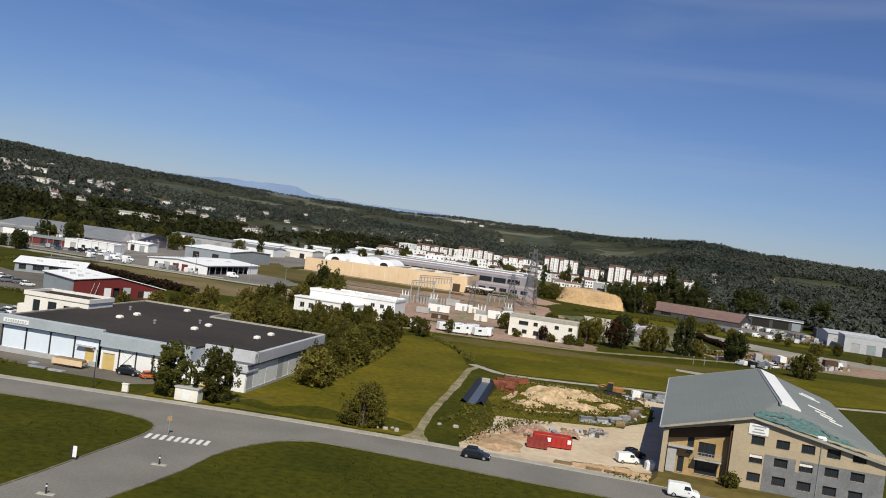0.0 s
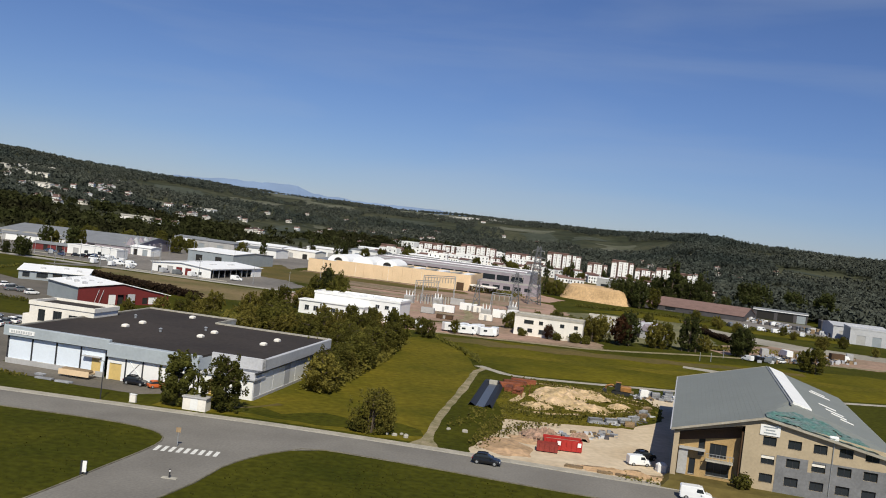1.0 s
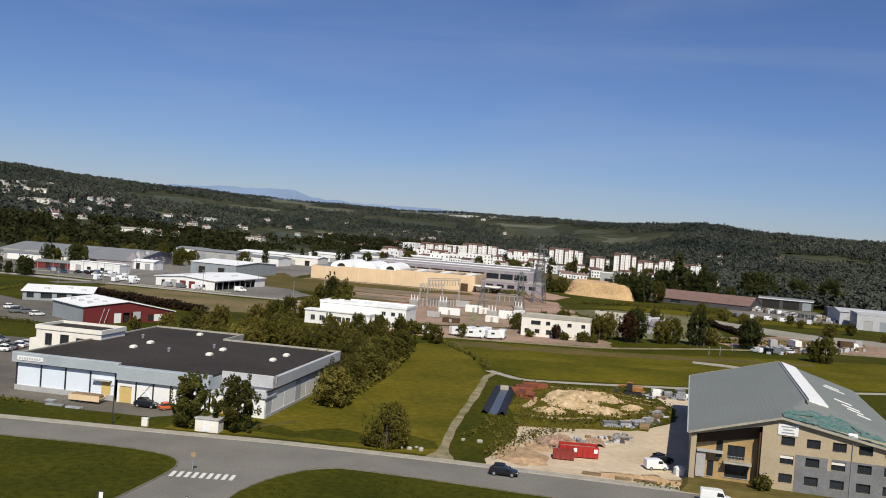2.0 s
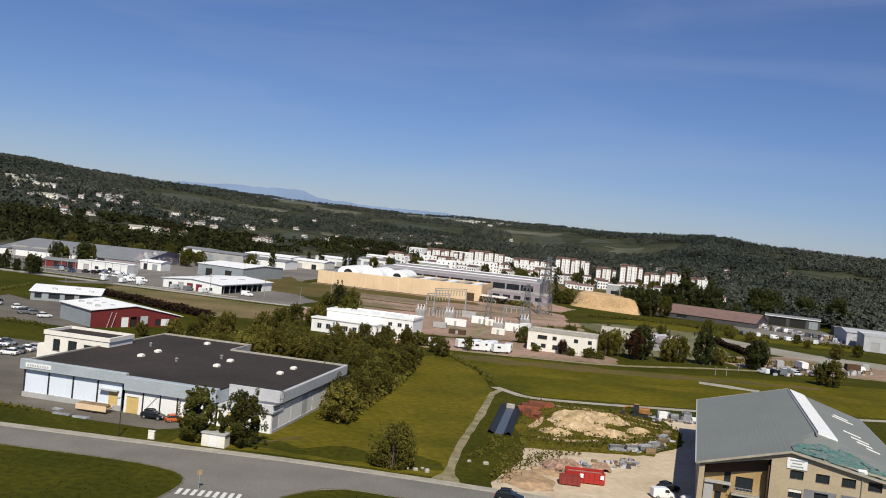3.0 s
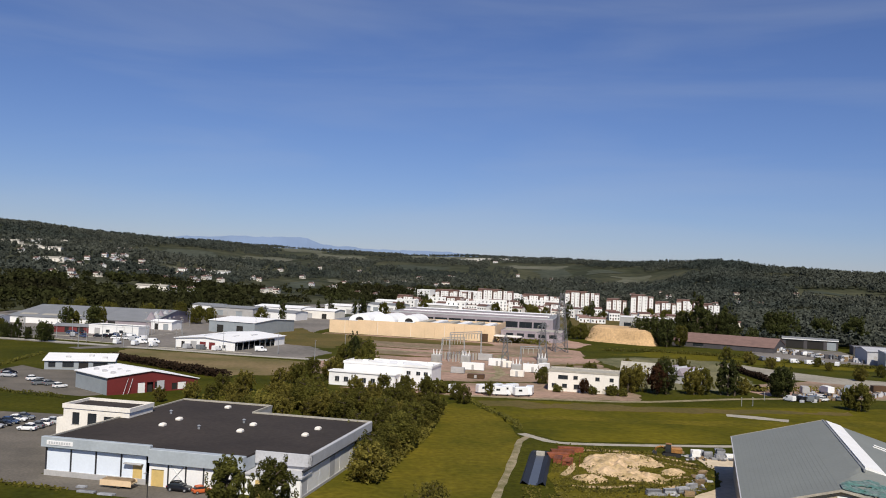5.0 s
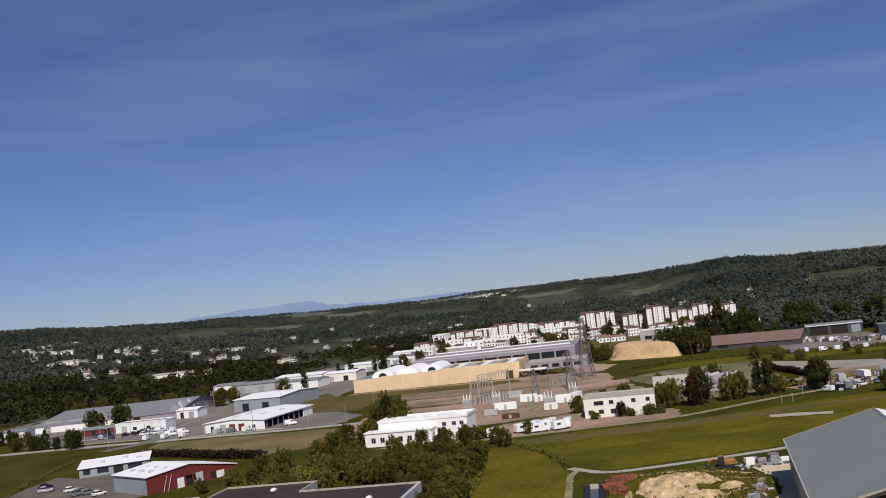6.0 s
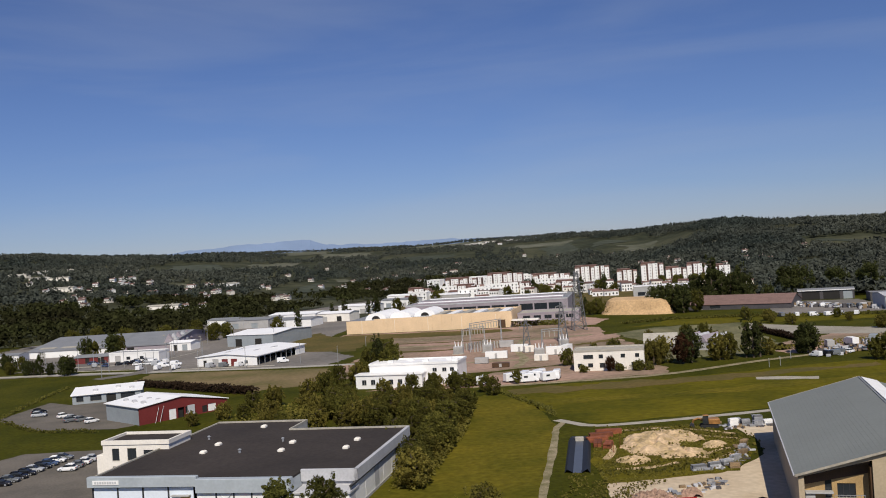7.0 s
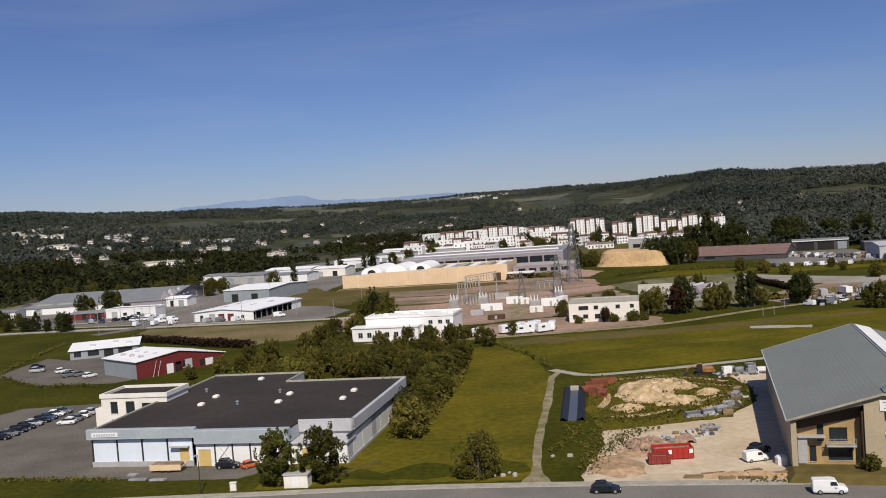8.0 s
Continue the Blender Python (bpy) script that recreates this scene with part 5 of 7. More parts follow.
# trees in the industrial estate and before the towers
for x, y, k, sc in ((-214, 455, 9, 1.15), (-211, 457, 1, 1.0), (-199, 452, 9, 1.35), (-197, 455, 0, 1.3), (-276, 440, 9, 1.0), (-268, 436, 9, 0.9), (-262, 441, 1, 1.0), (-255, 434, 9, 0.85), (-247, 428, 9, 0.8), (-240, 424, 3, 0.6), (-236, 419, 9, 0.75), (-230, 412, 9, 0.8), (-226, 415, 1, 0.75), (-211, 390, 9, 0.75), (-207, 389, 9, 0.7), (-203, 388, 3, 0.7), (-198, 386, 9, 0.6), (-189, 380.5, 9, 0.95), (-187, 381.5, 9, 0.85), (-222, 397, 1, 0.7),
                    (93, 532, 9, 1.7), (97, 526, 9, 1.8), (101, 518, 9, 1.7), (104, 530, 3, 1.2), (90, 545, 9, 1.6), (109, 520, 0, 1.4), (56, 548, 1, 1.0), (52, 546, 0, 0.9), (58, 552, 1, 1.1), (62, 544, 6, 2.0), (64, 539, 6, 1.8), (49, 552, 3, 0.8),
                    (128, 575, 9, 1.3), (138, 580, 3, 1.0), (150, 570, 9, 1.3), (160, 560, 9, 1.2), (-140, 560, 1, 1.1), (-128, 566, 3, 1.0), (-118, 680, 3, 1.1), (-80, 700, 1, 1.2), (-96, 690, 3, 1.1), (-70, 730, 1, 1.2)):
    plant(k, x, y, sc, group="estate trees")

scatter = random.Random(17)
for i in range(24):
    x, y = scatter.uniform(56, 185), scatter.uniform(345, 452)
    if not (96 < x < 190 and y < 378 or 176 < x and y > 440 or y > 300 + 1.5 * x or x < 75 and y < 360):
        plant(scatter.choice((0, 1, 2, 2, 6)), x, y, scatter.uniform(0.5, 0.9), group="scattered trees")
for i in range(16):
    plant(scatter.choice((9, 9, 3)), scatter.uniform(120, 235), scatter.uniform(582, 600), scatter.uniform(1.5, 2.2), group="scattered trees")
for i in range(22):
    f = scatter.random()
    plant(scatter.choice((0, 1, 2, 3)), -196 + 84 * f + scatter.uniform(-26, 26), 560 + 130 * f + scatter.uniform(-14, 14), scatter.uniform(0.45, 0.85), group="estate trees")
for i in range(14):
    plant(scatter.choice((1, 0, 1)), scatter.uniform(-270, -150), scatter.uniform(522, 540), scatter.uniform(0.9, 1.4), group="scattered trees")

# ---------------- hedges, weeds and woods ----------------
def hedge(name, points, width, height, material, label, density=7.0, size=0.34, seed=3):
    rng = np.random.default_rng(seed)
    line = smooth_line(points, 1.0)
    c = []
    for p in line:
        for _ in range(int(density * width)):
            c.append((p.x + rng.uniform(-0.6, 0.6) * width, p.y + rng.uniform(-0.6, 0.6) * width, height * rng.uniform(0.05, 1.0) * (0.75 + 0.4 * noise.noise((p.x / 5, p.y / 5, 7)))))
    c = np.array(c)
    me = quads_mesh(name, leaf_faces(rng, c, np.tile((0, -0.4, 0.8), (len(c), 1)), size), material)
    ob = part(name, me, material, None, label)
    return tagged(ob, "", "hedge", "", "stuff")


hedge("hedge", [(-136, 331), (-118, 318), (-100, 304), (-84, 294)], 3.2, 3.1, LEAF_HEDGE, "long dark brown clipped hedge", 30, 0.36)
hedge("hedge", [(107.6, 404), (109, 380), (110.5, 357)], 2.4, 2.8, LEAF_HEDGE, "dark clipped hedge by a road", 24, 0.36)
hedge("hedge", [(7, 493), (18, 495), (31, 490)], 6.0, 3.6, LEAF_DARK, "dark scrub at the factory's end", 6, 0.5, 12)
hedge("hedge", [(-5, 272), (0, 258), (5, 245), (8, 236), (9, 226)], 1.6, 1.3, LEAF_DARK, "weedy ditch between two fields", 7, 0.28)
hedge("hedge", [(-153, 262), (-158, 284), (-164, 318), (-166, 336)], 1.2, 1.4, LEAF_DARK, "scrubby boundary hedge", 6, 0.3)
hedge("hedge", [(-150, 262), (-132, 245), (-112, 238)], 1.4, 1.3, LEAF_DARK, "low hedge round the yard", 7, 0.3)
hedge("weeds", [(-100, 153), (-87, 151), (-78, 149.4), (-68, 147.2)], 2.0, 0.4, LEAF, "rough weeds along the yard edge", 4, 0.3)
hedge("hedge", [(60, 470), (85, 478), (120, 470), (150, 452), (190, 440)], 3.0, 2.0, LEAF_DARK, "scrub along the far road", 4, 0.5)
hedge("hedge", [(90, 330), (120, 338), (150, 345)], 3.0, 2.2, LEAF, "scrub round the depot yard", 4, 0.45)


hedge("undergrowth", [(-21, 165), (-18, 190), (-15, 215), (-14, 238)], 5.5, 2.6, LEAF, "dense scrub under the tree belt", 9, 0.32, 31)
hedge("undergrowth", [(-66, 240), (-50, 246), (-34, 250), (-18, 246)], 16.0, 3.6, LEAF, "dense scrub under the tree belt", 5, 0.4, 32)


def tufts(name, poly, count, high, size, material, label, seed=1, patch=14.0):
    """Loose tufts of grass, thicker in patches."""
    rng = np.random.default_rng(seed)
    xs, ys = [p[0] for p in poly], [p[1] for p in poly]
    c = []
    while len(c) < count:
        x, y = rng.uniform(min(xs), max(xs)), rng.uniform(min(ys), max(ys))
        if noise.noise((x / patch, y / patch, seed)) + 0.5 * noise.noise((x / 3, y / 3, seed)) < rng.uniform(-0.5, 0.35):
            continue
        inside = False
        for (ax, ay), (bx, by) in zip(poly, poly[1:] + poly[:1]):
            if (ay > y) != (by > y) and x < ax + (y - ay) * (bx - ax) / (by - ay):
                inside = not inside
        if inside:
            c.append((x, y, high * rng.uniform(0.2, 1.0)))
    c = np.array(c)
    ob = part(name, quads_mesh(name, leaf_faces(rng, c, np.tile((0, -0.3, 0.7), (len(c), 1)), size), material), material, None, label)
    return tagged(ob, "", "grass", "", "stuff")


SITE_EDGE = [(14, 160), (24, 162), (38, 165), (43, 176), (44.5, 190), (40, 207), (22, 207), (16, 196), (13, 175)]
tufts("weeds", SITE_EDGE, 8000, 0.35, 0.15, LEAF, "green weeds over the rough site ground", 2, 5.0)
tufts("grass_tufts", [(-90, 124), (-48, 123), (-37, 121), (-36, 108), (-44, 70), (-90, 70)], 1500, 0.12, 0.12, VERGE, "rough tufts of verge grass", 4, 8.0)
tufts("grass_tufts", [(-21, 108), (-14, 121), (4, 119), (50, 111), (50, 80), (-26, 80)], 1500, 0.12, 0.12, VERGE, "rough tufts of verge grass", 5, 8.0)


def draped(name, corners, material, label, lift=0.6):
    """A field on the hillside, following the ground."""
    g = G()
    n = 14
    (ax, ay), (bx, by), (cx, cy), (dx, dy) = corners
    for j in range(n):
        for i in range(n):
            u, v = i / (n - 1), j / (n - 1)
            x = (ax * (1 - u) + bx * u) * (1 - v) + (dx * (1 - u) + cx * u) * v
            y = (ay * (1 - u) + by * u) * (1 - v) + (dy * (1 - u) + cy * u) * v
            x += 22 * noise.noise((x / 60, y / 60, 3.1)) + 9 * noise.noise((x / 18, y / 18, 1.7))
            y += 60 * noise.noise((x / 50, y / 90, 8.1))
            g.v.append((x, y, terrain(x, y) + lift))
    for j in range(n - 1):
        for i in range(n - 1):
            g.f.append((j * n + i, (j + 1) * n + i, (j + 1) * n + i + 1, j * n + i + 1))
    return setting(name, g, material, label, "field")


FIELDS = [((-487, 1765), (-433, 1984), (-352, 1605), (-427, 1582)), ((-197, 1876), (-82, 1932), (-79, 1856), (-180, 1705)), ((-417, 2171), (-330, 2331), (-284, 2091), (-387, 2006)),
          ((-529, 1555), (-507, 1647), (-471, 1528), (-492, 1445)), ((46, 2249), (183, 2226), (156, 1907), (38, 1918)), ((197, 1851), (281, 1881), (269, 1810), (187, 1764)),
          ((-271, 1097), (-254, 1298), (-230, 1213), (-237, 982)), ((535, 1085), (625, 1125), (600, 985), (520, 965)), ((426, 1208), (477, 1189), (464, 1155), (418, 1164))]
for a0, a1, r0, r1 in ((-13, -10.5, 2250, 2600), (-5, -1.5, 2350, 2650), (3, 5, 1700, 1950), (8, 10, 1500, 1750), (-20, -17.5, 1500, 1700)):
    FIELDS.append((polar(a0, r0), polar(a0, r1), polar(a1, r1), polar(a1, r0)))
CLEARINGS = [(polar(a0, r0), polar(a0, r1), polar(a1, r1), polar(a1, r0)) for a0, a1, r0, r1 in (
    (-30, -28.6, 900, 960), (-25.2, -24.0, 1080, 1150), (-21.6, -20.2, 880, 930), (-17.2, -15.8, 1010, 1060), (-27.6, -26.2, 1260, 1340), (-20, -18.8, 1190, 1250), (-14.2, -12.8, 1360, 1430), (-10.6, -9.2, 1310, 1370), (12.4, 13.8, 1270, 1340), (18, 19.4, 1010, 1060), (22.6, 24.2, 1080, 1140))]
for i, q in enumerate(CLEARINGS):
    draped("clearing", q[::-1], FIELD_LIGHT if i % 3 else HILLFIELD, "small open field among hillside woods")
for i, q in enumerate(FIELDS):
    draped("hill_field", q[::-1], FIELD_LIGHT if i in (0, 2, 4, 7, 9, 10, 12) else HILLFIELD, "open farmland on the hillside")

# hillside and town houses: x, y, width
HILL_HOUSES = [(-644, 1188, 25), (-654, 1269, 30), (-586, 1128, 20), (-560, 1128, 28), (-653, 1345, 28), (-501, 1019, 20), (-491, 1041, 10), (-470, 1024, 9), (-451, 1033, 9), (-416, 995, 9), (-401, 1036, 14),
               (-563, 1337, 18), (-493, 1141, 9), (-486, 1179, 12), (-548, 1357, 9), (-531, 1338, 9), (-452, 1158, 9), (-455, 1109, 9), (-440, 1127, 9), (-318, 844, 25), (-394, 843, 9), (-481, 1365, 9),
               (-392, 1145, 11), (-380, 1168, 10), (-376, 1087, 9), (-356, 1182, 30)]
SLOPE_HOUSES = [(-370, 1157, 9), (-320, 983, 9), (-358, 987, 8), (-340, 1026, 8), (-314, 1194, 8), (-300, 1176, 8), (-206, 1282, 9), (-178, 1314, 14), (-398, 903, 8), (-449, 937, 8), (-492, 1089, 8), (-502, 982, 8),
                (-554, 1045, 8), (-274, 1318, 9), (-329, 1413, 9), (-291, 1551, 9), (-223, 1550, 9), (-311, 1849, 9), (160, 1521, 9), (187, 1478, 9), (114, 1670, 9), (54, 1717, 9), (178, 1224, 8), (234, 1256, 9),
                (230, 1179, 8), (252, 1026, 9), (307, 1044, 8), (383, 1155, 8), (303, 1129, 8)]
TOWN_HOUSES = [(-105, 1225, 16), (-82, 1199, 13), (-113, 1482, 11), (-65, 1376, 12), (-66, 1557, 14), (-77, 1340, 9), (-130, 1376, 9), (-153, 1353, 9), (-84, 2345, 20), (-66, 2377, 26), (-47, 2398, 20),
               (-28, 2430, 26), (-8, 2434, 20), (14, 2330, 14), (37, 2530, 20), (-100, 2310, 16), (-56, 2320, 22), (-36, 2350, 20), (52, 2480, 16), (70, 2500, 20)]


def village_house(wide, deep, high, wall, roof):
    """A two-storey house with a pitched roof, chimney, windows and a door."""
    t = thing("house", "pale rendered house with a tiled roof", "house", Matrix.Identity(4))
    wins = [(-wide / 2 + wide * (k + 0.5) / 4, z) for k in range(4) for z in (1.6, 4.2) if z + 1 < high and (k, z) != (1, 1.6)]
    part("front_wall", G().facade(-wide / 2, wide / 2, 0, high, [(x - 0.55, x + 0.55, z - 0.7, z + 0.7) for x, z in wins], 0, 0.3), wall, t)
    part("back_wall", G().box(-wide / 2, wide / 2, deep - 0.3, deep, -4, high), wall, t)
    part("end_wall", G().box(-wide / 2, -wide / 2 + 0.3, 0.3, deep - 0.3, -4, high), wall, t)
    part("end_wall", G().box(wide / 2 - 0.3, wide / 2, 0.3, deep - 0.3, -4, high), wall, t)
    part("footing", G().box(-wide / 2, wide / 2, 0, 0.3, -4, -0.004), wall, t)
    for x, z in wins:
        part("window", G().box(x - 0.55, x + 0.55, 0.14, 0.2, z - 0.7, z + 0.7), GLASS, t)
    part("door", G().box(-wide * 0.125 - 0.5, -wide * 0.125 + 0.5, -0.05, -0.004, 0, 2.1), WOOD, t)
    gable_roof(t, -wide / 2, wide / 2, 0, deep, high, deep * 0.13, roof, "x", 0.35, wall)
    part("chimney", G().box(wide * 0.22, wide * 0.22 + 0.6, deep * 0.55, deep * 0.55 + 0.6, high, high + deep * 0.13 + 1.0), wall, t)
    return t


protos, village = {}, random.Random(8)
sites = [(x + w / 2, y, w, 110) for x, y, w in ((-188, 612, 32), (-165, 640, 36), (-150, 596, 26), (-128, 628, 24), (-126, 702, 30), (-210, 640, 22))]
for group, places in (("hillside houses", HILL_HOUSES), ("slope houses", SLOPE_HOUSES), ("town houses", TOWN_HOUSES)):
    for n, (x, y, w) in enumerate(places):
        size = 8 if w <= 10 else 14 if w <= 17 else 26
        key = (size, village.randrange(2))
        m = pose(x, y, terrain(x, y) + 0.2, 0, 0, -8 + village.uniform(-25, 25))
        if key not in protos:
            protos[key] = village_house(size * 0.8 if size < 20 else 31, 7 if size < 20 else 9, 3.6, WHITE if key[1] else CREAM, KERB if size > 20 else TILEROOF if key[1] else REDROOF)
            protos[key].matrix_basis = m
            tagged(protos[key], "", "", group)
        else:
            tagged(copy_thing(protos[key], m), "", "", group)
        sites.append((x, y, size, 38))
# hamlets on the slopes, a few houses each
hamlet = random.Random(52)
for a, r, count in ((-26, 1010, 3), (-22.5, 1240, 3), (-18.5, 900, 2), (-17, 1120, 4), (-13.5, 1020, 3), (-10.5, 1180, 3), (-7.5, 1080, 3), (9.5, 1260, 2), (15.5, 1120, 2)):
    for k in range(count):
        x, y = polar(a + hamlet.uniform(-0.9, 0.9), r + hamlet.uniform(-35, 35))
        tagged(copy_thing(protos[(8, hamlet.randrange(2))], pose(x, y, terrain(x, y) + 0.2, 0, 0, -8 + hamlet.uniform(-30, 30))), "", "", "slope houses")
        sites.append((x, y, 8, 42))
# streets of houses in the town
for k in range(96):
    if k < 62:
        x, y = village.uniform(-70, 70), village.uniform(760, 1150)
        x += (y - 900) * 0.05
    else:
        x, y = village.uniform(60, 215), village.uniform(705, 870)
    key = (village.choice((9, 14, 14)), village.randrange(2))
    if key not in protos:
        protos[key] = village_house(key[0], 9, 6.6, WHITE if key[1] else CREAM, REDROOF)
        protos[key].matrix_basis = pose(x, y, terrain(x, y) + 0.2)
    else:
        tagged(copy_thing(protos[key], pose(x, y, terrain(x, y) + 0.2, 0, 0, -10 + village.uniform(-20, 20))), "", "", "town houses")
    sites.append((x, y, key[0], 30))


def low_flats(wide, deep, high):
    """A plain white block of flats with two rows of windows or more and a flat roof."""
    t = thing("low_flats", "small white block of flats with a flat roof", "apartment block", Matrix.Identity(4), "low flats")
    cols, rows = max(3, int(wide / 3.6)), int(high / 3)
    spots = [(wide * (c + 0.5) / cols, 1.6 + 3 * r) for c in range(cols) for r in range(rows)]
    four_walls(t, 0, wide, 0, deep, -3, high, WHITE, [(x - 0.55, x + 0.55, z - 0.7, z + 0.7) for x, z in spots])
    for x, z in spots:
        part("window", G().box(x - 0.55, x + 0.55, 0.14, 0.2, z - 0.7, z + 0.7), GLASS, t)
    flat_roof(t, -0.2, wide + 0.2, -0.2, deep + 0.2, high, KERB, 0.3, WHITE, 0.3)
    return t


flats = {}
for k in range(26):
    x, y = village.uniform(-85, 75), village.uniform(790, 1120)
    size = village.choice(((12, 9, 6.5), (17, 10, 9.5), (22, 10, 9.5)))
    m = pose(x, y, terrain(x, y), 0, 0, -10 + village.uniform(-16, 16))
    if size not in flats:
        flats[size] = low_flats(*size)
        flats[size].matrix_basis = m
    else:
        copy_thing(flats[size], m)
    sites.append((x + size[0] / 2, y, size[0], 50))


def tower_block(wide, deep, storeys, label):
    """A white slab of flats: dark loggia strips between white bays, brown set-back top."""
    h = storeys * 2.8
    t = thing("apartment_block", label, "apartment block", Matrix.Identity(4))
    bays = max(3, round(wide / 5.2))
    bw = wide / bays
    part("back_wall", G().box(0, wide, 1.4, deep, 0, h), TILEROOF, t, "brown rear wall of the flats")
    for k in range(bays):
        part("bay", G().box(k * bw + (1.6 if k % 2 else 0.4), (k + 1) * bw - 0.3, 0, 1.39, 0, h - (0.0 if k % 3 else 1.6)), WHITE, t)
        for s in range(storeys):
            part("window", G().box(k * bw + bw * 0.58, k * bw + bw * 0.78, -0.06, -0.004, s * 2.8 + 1.0, s * 2.8 + 2.2), GREYWALL, t)
        if k % 2:
            part("loggia", G().box(k * bw - 0.2, k * bw + 1.5, 0.6, 1.38, 0, h + 0.6), REDROOF, t, "dark red-brown loggia strip")
            for s in range(storeys):
                part("loggia_opening", G().box(k * bw + 0.1, k * bw + 1.2, 0.52, 0.59, s * 2.8 + 0.9, s * 2.8 + 2.4), DARK, t)
    part("attic", G().box(0.6, wide * 0.62, 1.4, deep - 0.6, h, h + 1.4), REDROOF, t, "brown-red attic storey")
    part("roof", G().box(0.4, wide * 0.66, 1.2, deep - 0.4, h + 1.4, h + 1.7), TILEROOF, t)
    return t


for x, y, w, st, z in ((36, 955, 38, 5, 1), (79, 945, 35, 7, 1), (119, 925, 20, 5, 1), (140, 905, 22, 7, 1), (163, 900, 20, 5, 1), (184, 902, 20, 6, 1), (206, 896, 18, 5, 1), (-12, 985, 38, 6, 1), (-58, 990, 40, 5, 1), (-48, 930, 34, 3, 1), (-92, 915, 22, 3, 1), (0, 900, 30, 3, 1), (54, 880, 26, 3, 1)):
    b = tower_block(w, 13, st, "white slab of flats with dark red loggias")
    b.matrix_basis = pose(x, y, terrain(x, y) - 0.3, 0, 0, -9)
    tagged(b, "", "", "apartment blocks")
    sites.append((x + w / 2, y, w, 90))

for i in range(34):
    plant(village.choice((0, 1, 1, 3)), village.uniform(-60, 215), village.uniform(690, 860), village.uniform(0.8, 1.4), group="town trees")

# woods: crowns of loose leaf clumps over the hills
rng = np.random.default_rng(21)
cen, nor, siz, near_wood = [], [], [], []
count = 0
wood_rand = random.Random(33)
field_boxes = [[sum(p[0] for p in q) / 4, sum(p[1] for p in q) / 4, max(abs(p[0] - q[0][0]) for p in q) * 0.6 + 25, max(abs(p[1] - q[0][1]) for p in q) * 0.52 + 40] for q in FIELDS]
field_boxes += [[sum(p[0] for p in q) / 4, sum(p[1] for p in q) / 4, 22, 34] for q in CLEARINGS]
while count < 27000:
    a = wood_rand.uniform(-38, 38)
    foot, far = knots(a, FOOT), knots(a, FAR)
    near = 600 if a > 15.5 else 540 if a < -17 else foot - 90
    r = math.sqrt(wood_rand.uniform(near ** 2, (far + 60) ** 2))
    if r > foot + 500 and wood_rand.random() < 0.35:
        continue
    x, y = polar(a, r)
    if noise.noise((x / 130, y / 130, 4.0)) > (0.5 if r > foot + 120 else 0.42 if abs(x) > 200 or x < -100 else -0.02):
        continue
    if y < 528 and x < 0 or -150 < x < 60 and y < 760:
        continue
    if any(abs(x - fx) < fw and abs(y - fy) < fh for fx, fy, fw, fh in field_boxes):
        continue
    if any(abs(x - hx * y / hy) < hw * 0.5 + 3 and -front < y - hy < 6 + hw * 0.4 for hx, hy, hw, front in sites):
        continue
    z = terrain(x, y)
    hgt = wood_rand.uniform(5.5, 11.0) * (1.15 if x > 150 else 1.0)
    rad = wood_rand.uniform(2.4, 4.6)
    n = 24
    d = rng.normal(0, 1, (n, 3))
    d /= np.linalg.norm(d, axis=1)[:, None]
    d[:, 2] = np.abs(d[:, 2]) * 1.1 - 0.25
    d[:, 1] -= 0.15
    c = np.array((x, y, z + hgt * 0.5)) + d * np.array((rad, rad, hgt * 0.5)) * rng.uniform(0.6, 1.1, (n, 1))
    cen.append(c)
    nor.append(d)
    siz.append(np.full((n, 1), rad * 0.52))
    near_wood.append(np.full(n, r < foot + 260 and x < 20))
    count += 1
quads = leaf_faces(rng, np.concatenate(cen), np.concatenate(nor), np.concatenate(siz))[:, :3]
near_wood = np.concatenate(near_wood)
for pick, material, label in ((near_wood, WOODS_NEAR, "dark olive woods along the valley's edge"), (~near_wood, HAZY_WOODS, "haze-tinted grey-green woods covering the hills")):
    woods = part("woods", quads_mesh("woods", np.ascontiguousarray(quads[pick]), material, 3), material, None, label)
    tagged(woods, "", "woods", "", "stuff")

# far mountains, their blue being distance haze put into the surface colour
MOUNTAIN = paint("haze_blue_mountain", (0.20, 0.27, 0.40), 1.0, 0.15, 0.0008, 0.004, spec=0.0)
g = G()
PEAKS = ((-30, 1.2), (-22, 1.0), (-17.5, 1.30), (-15.5, 1.46), (-14.3, 1.40), (-12.8, 1.52), (-11.6, 1.48), (-10.4, 1.12), (-7, 0.98), (-3.2, 1.02), (0, 0.9), (6, 0.8), (20, 0.5))
n = 0
for i in range(0, 200):
    a = -30 + i * 0.25
    x, y = polar(a, 4700)
    h = 38 + 4700 * math.tan(radians(knots(a, PEAKS))) + 6 * noise.noise((a * 1.3, 0, 0)) + 3 * noise.noise((a * 5, 0, 1))
    x2, y2 = polar(a, 4300)
    g.v += [(x2, y2, -60), (x, y, h), (x * 1.02, y * 1.02, -60)]
    if i:
        k = 3 * i
        g.f += [(k - 3, k, k + 1, k - 2), (k - 2, k + 1, k + 2, k - 1)]
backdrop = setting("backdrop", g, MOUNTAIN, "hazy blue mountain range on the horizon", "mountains")

